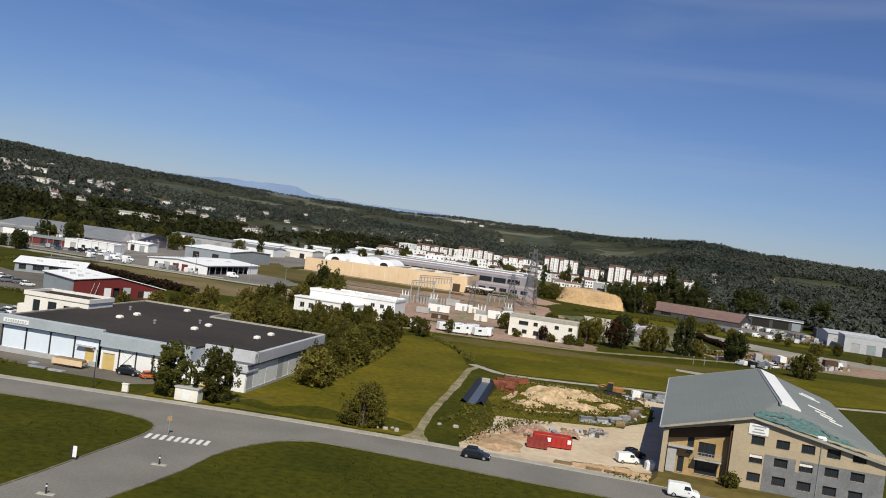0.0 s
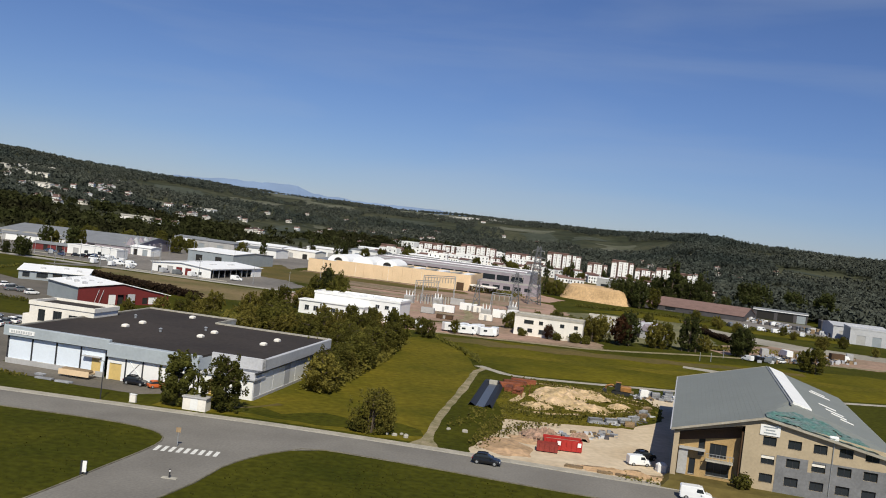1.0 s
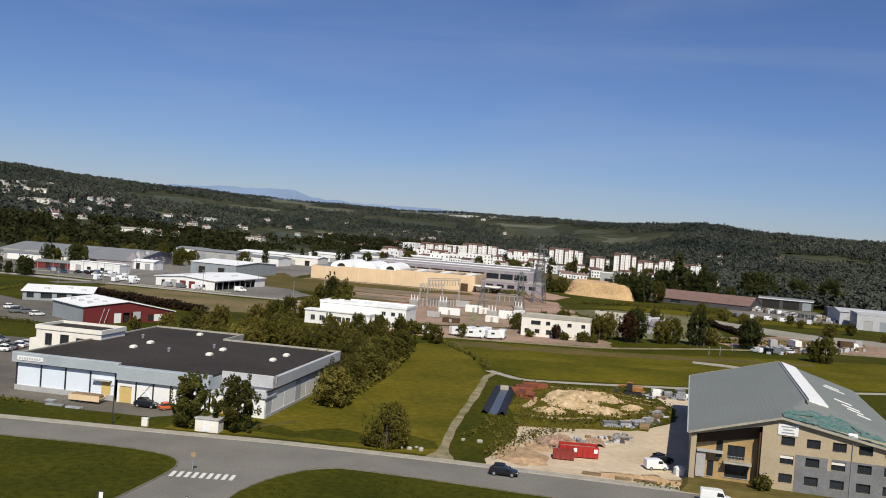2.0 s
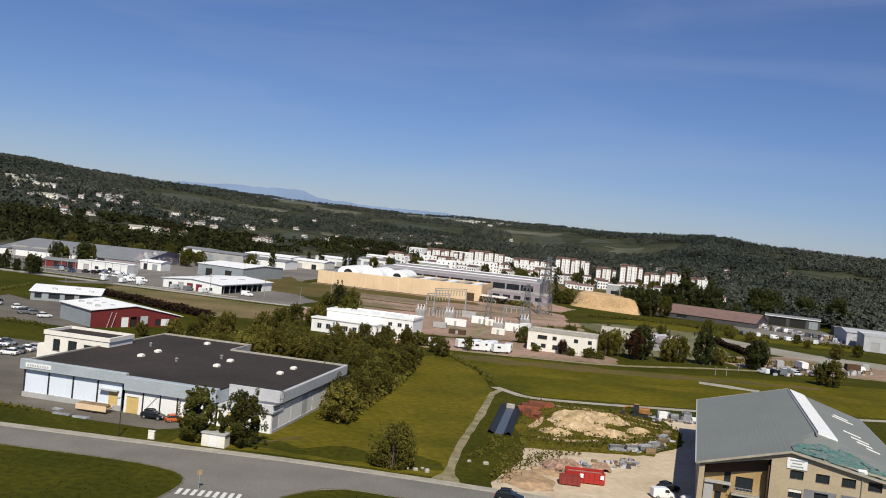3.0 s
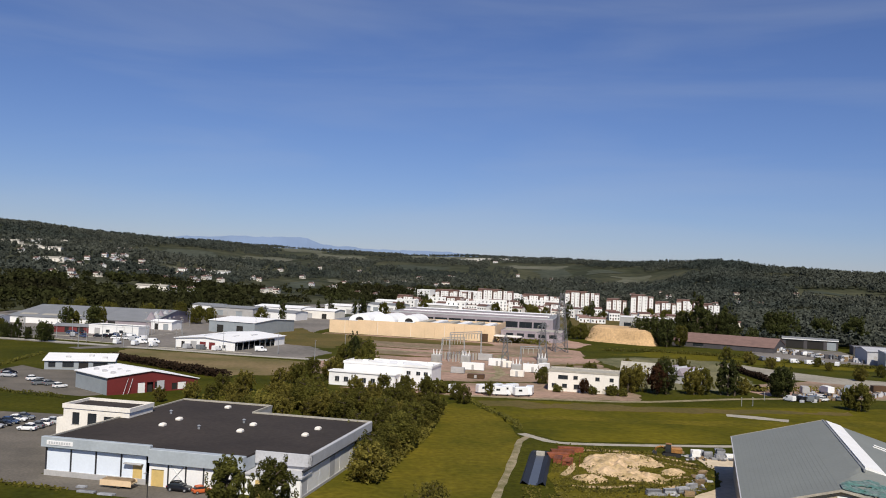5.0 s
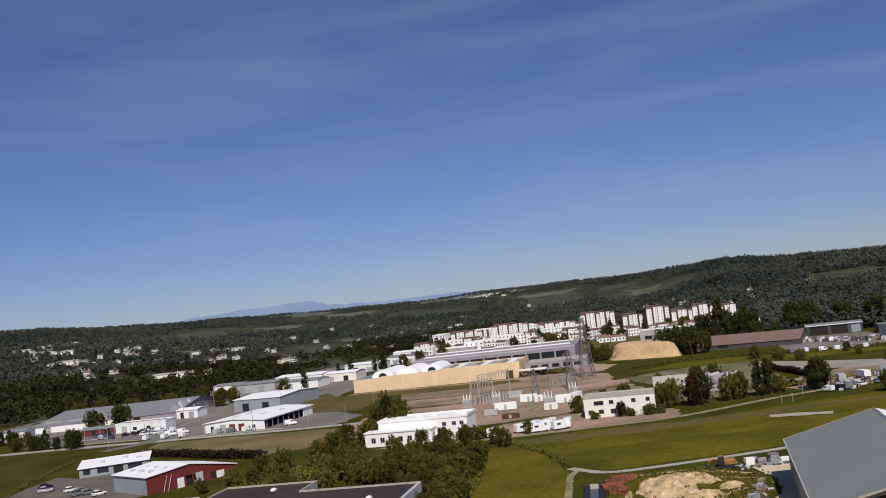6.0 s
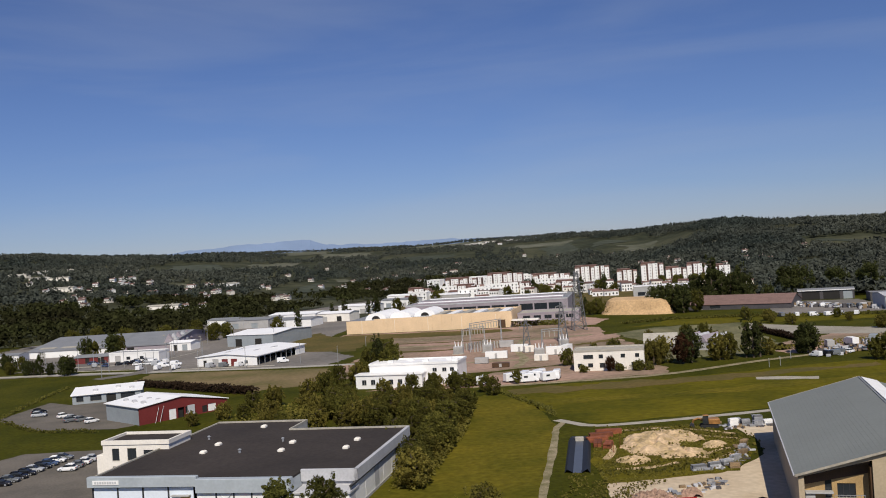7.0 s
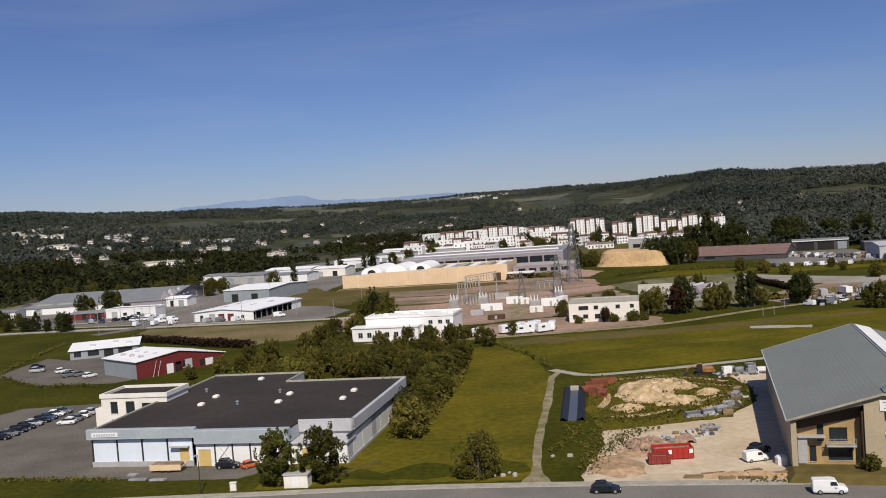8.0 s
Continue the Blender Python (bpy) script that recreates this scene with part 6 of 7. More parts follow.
# ---------------- vehicles ----------------
TYRE = paint("tyre_rubber", (0.02, 0.02, 0.02), 0.9, 0.1)
CHROME = paint("headlamp_glass", (0.7, 0.7, 0.68), 0.15, 0.05)
LAMP_RED = paint("tail_lamp", (0.4, 0.01, 0.01), 0.3, 0.05)
CAR_PAINT = {n: paint(n + "_car_paint", c, 0.25, 0.05, 1.0, 8.0) for n, c in
             (("white", (0.80, 0.80, 0.80)), ("black", (0.012, 0.012, 0.014)), ("grey", (0.16, 0.17, 0.18)), ("silver", (0.42, 0.43, 0.45)), ("blue", (0.05, 0.08, 0.16)), ("red", (0.35, 0.02, 0.02)), ("orange", (0.55, 0.13, 0.04)))}


def section(x, half, low, high, tuck):
    """A closed cross-section of a car body at x, with rounded shoulders."""
    return [(x, -half * 0.94, low), (x, half * 0.94, low), (x, half, low + 0.18), (x, half, (low + high) / 2), (x, half * tuck, high - 0.05), (x, half * tuck * 0.9, high), (x, -half * tuck * 0.9, high), (x, -half * tuck, high - 0.05), (x, -half, (low + high) / 2), (x, -half, low + 0.18)]


def vehicle(kind, colour, label):
    """A car or van along x, wheels on z = 0."""
    van = kind == "van"
    t = thing("van" if van else "car", label, "van" if van else "car", Matrix.Identity(4))
    p = CAR_PAINT[colour]
    if van:
        body = [(-2.1, 0.80, 0.40, 1.75, 0.93), (-1.95, 0.86, 0.28, 1.86, 0.92), (0.2, 0.88, 0.26, 1.90, 0.90), (0.75, 0.88, 0.26, 1.80, 0.84), (1.25, 0.88, 0.26, 1.10, 0.92), (1.85, 0.84, 0.28, 0.98, 0.90), (2.1, 0.74, 0.36, 0.78, 0.90)]
    else:
        body = [(-2.0, 0.72, 0.42, 0.85, 0.92), (-1.8, 0.82, 0.28, 0.98, 0.92), (-1.2, 0.86, 0.24, 1.00, 0.94), (0.6, 0.86, 0.24, 0.96, 0.94), (1.2, 0.85, 0.24, 0.90, 0.93), (1.8, 0.80, 0.28, 0.80, 0.90), (2.02, 0.68, 0.38, 0.66, 0.9)]
    part("body", G().loft([section(*b) for b in body]), p, t)
    if van:
        part("windscreen", G().add([(0.80, -0.70, 1.72), (0.80, 0.70, 1.72), (1.26, 0.74, 1.12), (1.26, -0.74, 1.12)], [(0, 3, 2, 1)]), GLASS, t)
        for s in (-1, 1):
            part("side_window", G().add([(0.0, s * 0.885, 1.18), (0.95, s * 0.885, 1.18), (0.72, s * 0.83, 1.66), (0.05, s * 0.83, 1.66)], [(0, 1, 2, 3) if s < 0 else (3, 2, 1, 0)]), GLASS, t)
    else:
        cab = [(-1.75, 0.70, 0.90, 0.99, 0.92), (-1.35, 0.76, 0.92, 1.36, 0.84), (-0.6, 0.78, 0.92, 1.46, 0.80), (0.1, 0.78, 0.92, 1.43, 0.80), (0.95, 0.74, 0.90, 0.98, 0.92)]
        part("glazing", G().loft([section(*c) for c in cab]), GLASS, t)
        part("roof", G().loft([section(-1.38, 0.66, 1.33, 1.40, 0.95), section(-0.6, 0.66, 1.42, 1.50, 0.95), section(0.12, 0.66, 1.39, 1.47, 0.95)]), p, t)
    for x in (-1.25, 1.28):
        for s in (-1, 1):
            w = part("wheel", G().bar((x, s * 0.68, 0.31), (x, s * 0.885, 0.31), 0.31, 0.31, 14), TYRE, t)
            part("rim", G().bar((x, s * 0.88, 0.31), (x, s * 0.895, 0.31), 0.19, 0.17, 10), STEEL, w)
    for s in (-1, 1):
        part("headlamp", G().box(1.94, 2.06, s * 0.58 - 0.13, s * 0.58 + 0.13, 0.55, 0.68), CHROME, t)
        part("tail_lamp", G().box(-2.06, -1.93, s * 0.62 - 0.09, s * 0.62 + 0.09, 0.68, 0.86), LAMP_RED, t)
        part("mirror", G().cham(0.62, 0.80, s * 0.98 - 0.09, s * 0.98 + 0.09, 0.95, 1.10, 0.03), p, t)
    part("bumper", G().cham(1.98, 2.12, -0.70, 0.70, 0.30, 0.48, 0.03), BLACK, t)
    return t


fleet = {}


def park(kind, colour, label, x, y, turn, z=0.05, group="", size=1.0):
    m = pose(x, y, z, 0, 0, turn) @ Matrix.Scale(size, 4)
    if (kind, colour, label) not in fleet:
        ob = fleet[kind, colour, label] = vehicle(kind, colour, label)
        ob.matrix_basis = m
    else:
        src = fleet[kind, colour, label]
        ob = copy_thing(src, m @ Matrix.Diagonal((*src.scale, 1)).inverted())
    return tagged(ob, "", "", group)


park("car", "black", "black hatchback parked at the kerb", 10.5, 126.9, -8)
park("van", "white", "white delivery van at the roadside", 38.9, 121.6, -10, size=1.02)
park("van", "white", "white van parked on the building site", 34.0, 137.5, 12, size=0.86)
park("car", "black", "dark car in the building's shade", 35.6, 141.6, 35)
park("car", "black", "dark estate car before the warehouse", -49.5, 150.6, -6, size=1.0)
park("car", "orange", "orange-red car before the warehouse", -45.6, 150.2, 40, size=0.8)
for i, c in enumerate(("black", "grey", "black", "black", "silver", "black", "blue", "white", "grey")):
    park("car", c, "parked car in the staff row", -106.3 + 0.25 * i, 182 + i * 2.9, 5 + (i % 3) * 2, group="staff cars")
for i, c in enumerate(("white", "grey", "white", "silver")):
    park("car", c, "parked car in the staff row", -97.5 + 0.2 * i, 193 + i * 2.9, 182, group="staff cars")
for i, c in enumerate(("white", "silver", "grey", "white")):
    park("car", c, "parked car in the workshop yard", -134 + i * 4.6, 266.5 - i * 3.9, 48 + 5 * (i % 2), group="workshop cars")
for i, (x, y, c) in enumerate(((-119, 378, "grey"), (-112, 376.8, "white"), (-125, 379, "silver"), (-95, 383, "white"), (-150, 392, "white"), (-146, 396, "white"), (-156, 400, "silver"), (-162, 412, "white"))):
    park("van", c, "van parked before an estate hall", x, y, 70 if i < 3 else 10, group="estate vans", size=1.2)
for i, (x, y, c) in enumerate(((150, 452, "white"), (156, 449, "white"), (162, 450, "silver"), (168, 446, "white"), (143, 456, "white"), (136, 458, "grey"))):
    park("van", c, "van parked by the sheds", x, y, 20 * i, group="depot vans", size=1.15)


lot = random.Random(41)
for x, y, c, a in ((-147, 277, "black", 60), (-144, 271, "silver", 10), (-128, 258.5, "grey", 50)):
    park("van" if a == 20 else "car", c, "vehicle standing in the workshop yard", x, y, a, group="workshop cars", size=1.1)
for i in range(13):
    f = i / 12
    park(lot.choice(("van", "car", "van")), lot.choice(("white", "silver", "white", "grey")), "vehicle stored behind the sheds", 160 + 24 * f + lot.uniform(-3, 3), 535 - 52 * f + lot.uniform(-5, 5), lot.uniform(0, 180), group="stored vehicles", size=1.15)
for i in range(9):
    park(lot.choice(("van", "car", "car")), lot.choice(("white", "black", "silver", "grey")), "vehicle parked near the depot", 100 + 3.1 * i + lot.uniform(-0.8, 0.8), 306 + 1.6 * i + lot.uniform(-2, 2), lot.uniform(0, 180), group="depot cars")
for i in range(16):
    x, y = lot.uniform(-196, -152), lot.uniform(402, 424)
    park(lot.choice(("van", "car", "car")), lot.choice(("white", "black", "white", "silver", "blue")), "vehicle parked on the estate", x, y, lot.uniform(0, 180), group="estate cars", size=1.1)
for i in range(3):
    park("van", "white", "white van in a row by the estate road", -158 + 8.6 * i, 385 - 1.7 * i, 80 + lot.uniform(-8, 8), group="van row", size=1.1)


def camper(x, y, turn, long=6.0):
    """A white camper with a box body."""
    t = thing("camper_van", "white camper van with a tall box body", "camper van", pose(x, y, 0.05, 0, 0, turn), "campers")
    part("box_body", G().cham(-long / 2, long / 2 - 1.6, -1.1, 1.1, 0.5, 2.9, 0.15), CAR_PAINT["white"], t)
    part("cab", G().loft([section(long / 2 - 1.62, 1.0, 0.4, 2.0, 0.9), section(long / 2 - 0.9, 1.0, 0.4, 1.7, 0.88), section(long / 2 - 0.3, 0.95, 0.4, 1.05, 0.9), section(long / 2, 0.85, 0.45, 0.85, 0.9)]), CAR_PAINT["white"], t)
    for s in (-1, 1):
        part("window", G().box(-long * 0.3, -long * 0.1, s * 1.1 - 0.02, s * 1.1 + 0.02, 1.6, 2.2), GLASS, t)
        for wx in (-long * 0.28, long * 0.3):
            part("wheel", G().bar((wx, s * 0.8, 0.33), (wx, s * 1.08, 0.33), 0.33, 0.33, 12), TYRE, t)
    return t


for x, y, a in ((0.5, 288.5, 30), (4.5, 291.5, 70), (8.5, 289, -10), (12, 286, 25), (5.5, 285.2, 8), (-9, 286, 70), (9.5, 293.5, 50), (14.5, 290.5, 80)):
    camper(x, y, a)


def truck(x, y, turn, body, label):
    t = thing("lorry", label, "lorry", pose(x, y, 0.05, 0, 0, turn), "depot lorries")
    part("chassis", G().box(-3.6, 3.4, -0.5, 0.5, 0.55, 0.85), BLACK, t)
    part("load_box", G().cham(-3.7, 1.3, -1.2, 1.2, 0.9, 3.0, 0.06), body, t)
    part("cab", G().loft([section(1.5, 1.15, 0.5, 2.6, 0.92), section(2.9, 1.15, 0.5, 2.5, 0.9), section(3.5, 1.1, 0.5, 1.5, 0.95)]), CAR_PAINT["white"], t)
    part("windscreen", G().add([(2.98, -1.0, 2.35), (2.98, 1.0, 2.35), (3.50, 1.0, 1.5), (3.50, -1.0, 1.5)], [(0, 3, 2, 1)]), GLASS, t)
    for wx in (-2.6, -1.4, 2.5):
        for s in (-1, 1):
            part("wheel", G().bar((wx, s * 0.85, 0.48), (wx, s * 1.18, 0.48), 0.48, 0.48, 12), TYRE, t)
    return t


for i, (x, y, a) in enumerate(((112, 327, 80), (121, 331, 95), (131, 336, 60), (144, 340, 5), (150, 346, 70))):
    truck(x, y, a, (GREYWALL, WHITE, BLUEGREY, WOOD)[i % 4], "grey and white lorry in the depot yard")

# ---------------- the building site ----------------
def heap(name, label, x, y, rx, ry, h, material, turn=0, seed=1, category="heap", rough=0.5, n=26):
    """A lumpy heap."""
    g = G()
    for j in range(n + 1):
        for i in range(n + 1):
            u, v = 2 * i / n - 1, 2 * j / n - 1
            r = math.hypot(u, v) * (1 + 0.35 * noise.noise((u * 1.7, v * 1.7, seed)))
            z = h * max(0.0, 1 - r * r) ** 0.8 * (1 + rough * noise.noise((u * 4, v * 4, seed + 3))) + 0.05 * h * noise.noise((u * 12, v * 12, seed))
            g.v.append((u * rx, v * ry, max(-0.05, z) if r < 1 else -0.06))
    for j in range(n):
        for i in range(n):
            g.f.append((j * (n + 1) + i, j * (n + 1) + i + 1, (j + 1) * (n + 1) + i + 1, (j + 1) * (n + 1) + i))
    ob = part(name, g, material, None, label, pose(x, y, 0.05, 0, 0, turn))
    return tagged(ob, "", category)


RUBBLE = paint("pinkish_rubble", (0.35, 0.22, 0.16), 0.95, 0.5, 0.8, 3.0, 0.1, island=0.4, second=(0.22, 0.15, 0.10))
TIMBER = paint("weathered_timber", (0.26, 0.18, 0.10), 0.9, 0.4, 0.8, 6.0, spread=0.3)
RUSTY = paint("rusty_formwork", (0.26, 0.075, 0.03), 0.8, 0.4, 0.6, 4.0, spread=0.3)
BLOCK = paint("grey_concrete_blocks", (0.29, 0.295, 0.315), 0.9, 0.35, 0.8, 4.0, spread=0.55)
LINER = paint("black_pond_liner", (0.014, 0.017, 0.026), 0.7, 0.3, 0.5, 4.0)
WATER = paint("still_water", (0.085, 0.098, 0.125), 0.45, 0.1, 0.5, 3.0)
heap("sand_mound", "broad heap of tan sand and topsoil", 26.5, 190, 6.0, 11, 1.2, SOIL, -10, 1, rough=0.9, n=44)
heap("sand_mound", "low heap of tan sand among weeds", 33.5, 196, 4.0, 7, 0.8, SOIL, 25, 4, rough=0.9, n=36)
heap("sand_mound", "low spread of dug sandy soil", 31, 180, 4.5, 5, 0.7, SOIL, 0, 6, rough=0.9, n=36)
heap("sand_mound", "low spread of dug sandy soil", 21, 176, 3.6, 3.5, 0.6, SOIL, 40, 12, rough=0.9, n=36)
heap("sand_mound", "small heap of spilled sand", 38.5, 186, 2.2, 3.6, 0.5, SOIL, -30, 13, rough=0.9, n=30)
heap("sand_mound", "heap of pale sand at the site edge", 13.6, 138.6, 4.4, 5.6, 0.4, DUGSOIL, 10, 7, rough=0.9, n=36)
heap("earth_bank", "low bank of brown earth and debris by the road", 30.5, 130.6, 7.0, 1.3, 0.5, DUGSOIL, -9, 21, rough=1.0, n=40)
heap("sand_mound", "flat spread of orange soil at the site edge", 17.5, 145.5, 3.0, 3.4, 0.25, DUGSOIL, 30, 23, rough=0.9, n=30)
heap("rubble_mound", "reddish rubble heap behind the skip", 20.0, 147.8, 3.2, 3.6, 1.2, RUBBLE, 15, 8, rough=1.1, n=44)
heap("rubble_mound", "brown earth heap by the timber stacks", 26.5, 150.5, 2.0, 1.6, 1.1, RUBBLE, 0, 9)
lump = random.Random(9)
g = G()
for i in range(160):
    a, d = lump.uniform(0, math.tau), lump.random() ** 0.5
    x, y, q = 20.0 + 4.0 * d * math.cos(a), 148.4 + 4.8 * d * math.sin(a), lump.uniform(0.1, 0.36)
    z = max(0.0, 1.1 * (1 - d * d)) + 0.05
    g.cham(x - q, x + q * 0.9, y - q * 0.8, y + q, z - q * 0.3, z + q * lump.uniform(0.3, 0.9), 0.3 * q)
lumps = part("rubble_lumps", g, RUBBLE, None, "broken reddish rubble lumps round the heap")
tagged(lumps, "", "rubble", "", "stuff")
sheet("site_weeds", [(14, 160), (24, 162), (38, 165), (43, 176), (44.5, 190), (40, 207), (22, 207), (16, 196), (13, 175)], 0.06, MEADOW, "weedy rough ground on the site", "ground", 1.5)
for line, wide in (([(35, 203), (40, 200), (45, 195)], 1.3), ([(37, 196), (41, 193), (46, 189)], 0.9), ([(35, 178), (39, 182), (44, 183)], 1.1), ([(17, 170), (23, 170), (29, 173)], 1.2), ([(16, 178), (18, 184), (19, 190)], 1.4), ([(20, 204), (27, 205), (34, 205)], 1.6), ([(33, 171), (37, 174), (40, 178)], 1.5)):
    strip("bare_soil", line, wide, 0.075, SOIL, "bare sandy soil showing between weeds", "ground", ragged=1.2)
hedge("weeds", [(17, 172), (22, 176), (30, 172), (36, 176), (44, 180)], 6.0, 0.8, LEAF, "green weeds over the dug soil", 2.2, 0.3, 5)
hedge("weeds", [(20, 205), (30, 203), (40, 197), (46, 190)], 5.0, 0.8, LEAF, "green weeds over the dug soil", 2.2, 0.3, 6)
hedge("weeds", [(21, 186), (28, 187), (33, 183)], 3.0, 1.3, LEAF, "green weeds growing on the sand heaps", 2.5, 0.3, 15)
hedge("weeds", [(31, 199), (36, 193), (42, 190), (45, 184)], 3.0, 1.3, LEAF_PALE, "green weeds growing on the sand heaps", 2.5, 0.3, 16)
hedge("weeds", [(14, 168), (20, 167), (27, 168), (33, 170)], 3.0, 0.7, LEAF_DARK, "rank weeds along the edge of the yard", 3.5, 0.3, 17)
hedge("weeds", [(9.3, 136), (10.6, 146), (12.0, 156), (14.5, 162)], 2.8, 0.7, LEAF_PALE, "pale scrub on the edge of the site", 5.5, 0.2, 7)
hedge("weeds", [(10.5, 140), (13, 148), (17, 155), (22, 160)], 3.4, 0.8, LEAF, "green scrub over the dug soil", 4.5, 0.24, 27)
hedge("weeds", [(38, 127.4), (46, 126), (58, 123.4)], 2.2, 0.5, LEAF_DARK, "weeds on the terrace bank", 5, 0.22, 29)
hedge("weeds", [(5.5, 150), (9, 160), (9.5, 168)], 3.0, 0.5, LEAF, "rough grass beside the track", 2.0, 0.3, 8)
hedge("weeds", [(30, 129), (40, 127), (56, 124)], 2.6, 0.5, LEAF, "weeds on the bank by the road", 4, 0.25, 9)


def skip(x, y, turn, long, wide, high, material, label, stripe):
    t = thing("skip", label, "skip", pose(x, y, 0.06, 0, 0, turn), "skips")
    w = 0.08
    lean = 0.12
    for s in (-1, 1):
        part("side", G().box(-long / 2, long / 2, s * wide / 2 - w / 2, s * wide / 2 + w / 2, 0.15, high), material, t)
        for i in range(int(long / 0.8)):
            part("rib", G().cham(-long / 2 + 0.35 + i * 0.8, -long / 2 + 0.47 + i * 0.8, s * (wide / 2 + 0.09) - 0.05, s * (wide / 2 + 0.09) + 0.05, 0.15, high - 0.05, 0.02), material, t)
        part("end", G().box(s * long / 2 - w / 2, s * long / 2 + w / 2, -wide / 2 + w, wide / 2 - w, 0.15, high - 0.2), material, t)
        part("runner", G().box(-long / 2, long / 2, s * 0.5 - 0.08, s * 0.5 + 0.08, 0, 0.15), BLACK, t)
    part("floor", G().box(-long / 2 + w, long / 2 - w, -wide / 2 + w, wide / 2 - w, 0.15, 0.25), material, t)
    part("rubble_load", G().cham(-long / 2 + 0.2, long / 2 - 0.2, -wide / 2 + 0.15, wide / 2 - 0.15, 0.25, high - 0.35, 0.2), RUBBLE, t)
    if stripe:
        for a in (-0.15, 0.38):
            part("marking", G().box(long * a, long * a + 0.55, -wide / 2 - 0.155, -wide / 2 - 0.145, high * 0.5, high * 0.85), WHITE, t)
    return t


skip(22.6, 141.6, 0, 6.0, 2.4, 1.85, RED, "bright red steel skip full of rubble", True)
skip(20.1, 139.2, -4, 3.2, 1.8, 1.35, paint("dull_red_paint", (0.26, 0.035, 0.025), 0.7, 0.3, 0.8, 5.0), "smaller dull red skip", False)


def stack(name, label, x, y, turn, long, wide, layers, each, material, group=""):
    """A stack of boards or blocks on bearers, every piece its own."""
    t = thing(name, label, "stack", pose(x, y, 0.06, 0, 0, turn), group)
    r = random.Random(int(x * 10 + y))
    for k in range(layers):
        n = max(2, int(wide / 0.7))
        for i in range(n):
            j = r.uniform(-0.12, 0.12)
            part("piece", G().cham(-long / 2 + j, long / 2 + j, -wide / 2 + i * wide / n, -wide / 2 + (i + 1) * wide / n - 0.06, k * each, k * each + each * 0.9, 0.02), material, t)
    return t


for x, y, a, w, l, m in ((31, 166.5, 10, 1.2, 2.6, BLOCK), (34.2, 167.8, 15, 1.1, 2.2, BLOCK), (36.8, 169.6, 30, 1.2, 2.4, BLOCK), (39.2, 172.8, 40, 1.1, 2.2, BLOCK), (41.6, 176.5, 50, 1.0, 2.0, TIMBER), (42.5, 180.5, 60, 1.2, 2.2, BLOCK), (44, 185, 60, 1.2, 2.0, TIMBER), (37.5, 166.8, 0, 1.0, 1.8, TIMBER)):
    stack("pallet_stack", "loose stack of blocks on pallets", x, y, a, l, w, 3, 0.33, m, "block stacks")
for x, y, m, n in ((46.5, 202.4, WHITE, 5), (49.2, 203.0, BLOCK, 4), (51.6, 202.6, BLOCK, 3), (54, 203.2, WHITE, 3), (48, 206.5, BLOCK, 3), (52.8, 206.8, BLOCK, 4)):
    stack("pallet_stack", "pale wrapped building blocks on pallets", x, y, 8, 1.9, 1.3, n, 0.36, m, "wrapped pallets")
for x, y, a, l in ((17.4, 198.5, 8, 5.0), (16.2, 194.6, 12, 4.5), (19.5, 201.8, 0, 5.5), (15.9, 190.6, 80, 4.0), (17.8, 189.0, 75, 4.0)):
    stack("formwork_stack", "rust-brown formwork panels in stacks", x, y, a, l, 1.6, 4, 0.26, RUSTY, "formwork stacks")
for i, (x, y, a, l) in enumerate(((23.5, 131.2, -10, 2.6), (26.5, 131.9, 5, 3.4), (29.5, 131.0, -14, 3.0), (32.2, 132.4, 20, 2.4), (31.0, 129.6, -10, 3.2), (27.8, 129.9, -8, 2.2), (35.2, 130.6, 10, 2.6), (29.0, 156.0, 40, 1.6), (27.2, 154.0, 0, 1.4))):
    stack("plank_pile", "untidy pile of old planks", x, y, a, l, 1.0, 2, 0.16, TIMBER, "plank piles")
for x, y, h in ((16.4, 186, 2.2), (18.2, 184, 2.0), (20.0, 187.5, 2.4)):
    t = thing("prop", "upright rusty steel prop", "prop", pose(x, y, 0.05), "props")
    part("tube", G().bar((0, 0, 0), (0.1, 0, h), 0.06, 0.05, 8), RUSTY, t)
    part("foot", G().cham(-0.2, 0.2, -0.2, 0.2, 0, 0.04, 0.01), RUSTY, t)
bag = thing("bulk_bag", "white bulk bag of sand by the building", "bag", pose(37.0, 135.2, 0.06, 0, 0, 10))
part("sack", G().cham(-0.75, 0.75, -0.75, 0.75, 0, 1.35, 0.28), WHITE, bag)
for s in (-1, 1):
    part("lifting_loop", G().bar((s * 0.5, s * 0.5, 1.2), (s * 0.2, s * 0.2, 1.6), 0.04), KERB, bag)

# loose building debris along the edge of the site
scrap = random.Random(77)
for material, label in ((DARKCLAD, "scattered dark sheeting and pipes on the site"), (BLOCK, "scattered grey blocks and rubble on the site"), (TIMBER, "scattered planks and broken pallets on the site"), (PALEGREY, "scattered pale sheets and sacks on the site")):
    g = G()
    for k in range(46):
        f = scrap.random()
        if k % 3 == 0:
            x, y = 44 + 13 * f + scrap.uniform(-0.5, 0.5), 201 + scrap.uniform(-1.5, 6.0)
        elif k % 3 == 1:
            x, y = 30 + 14 * f ** 0.7 + scrap.uniform(-1.2, 1.2), 167 + 18 * f * f + scrap.uniform(-1.8, 2.2)
        else:
            x, y = 23 + 11 * f + scrap.uniform(-1, 1), 151 + 7 * f + scrap.uniform(-3, 3)
        a, b, c = scrap.uniform(0.15, 0.9), scrap.uniform(0.12, 0.45), scrap.uniform(0.1, 0.5)
        if scrap.random() < 0.5:
            a, b = b, a
        g.cham(x - a, x + a, y - b, y + b, 0.05, 0.05 + c, 0.03)
    tagged(part("debris", g, material, None, label), "", "debris", "", "stuff")

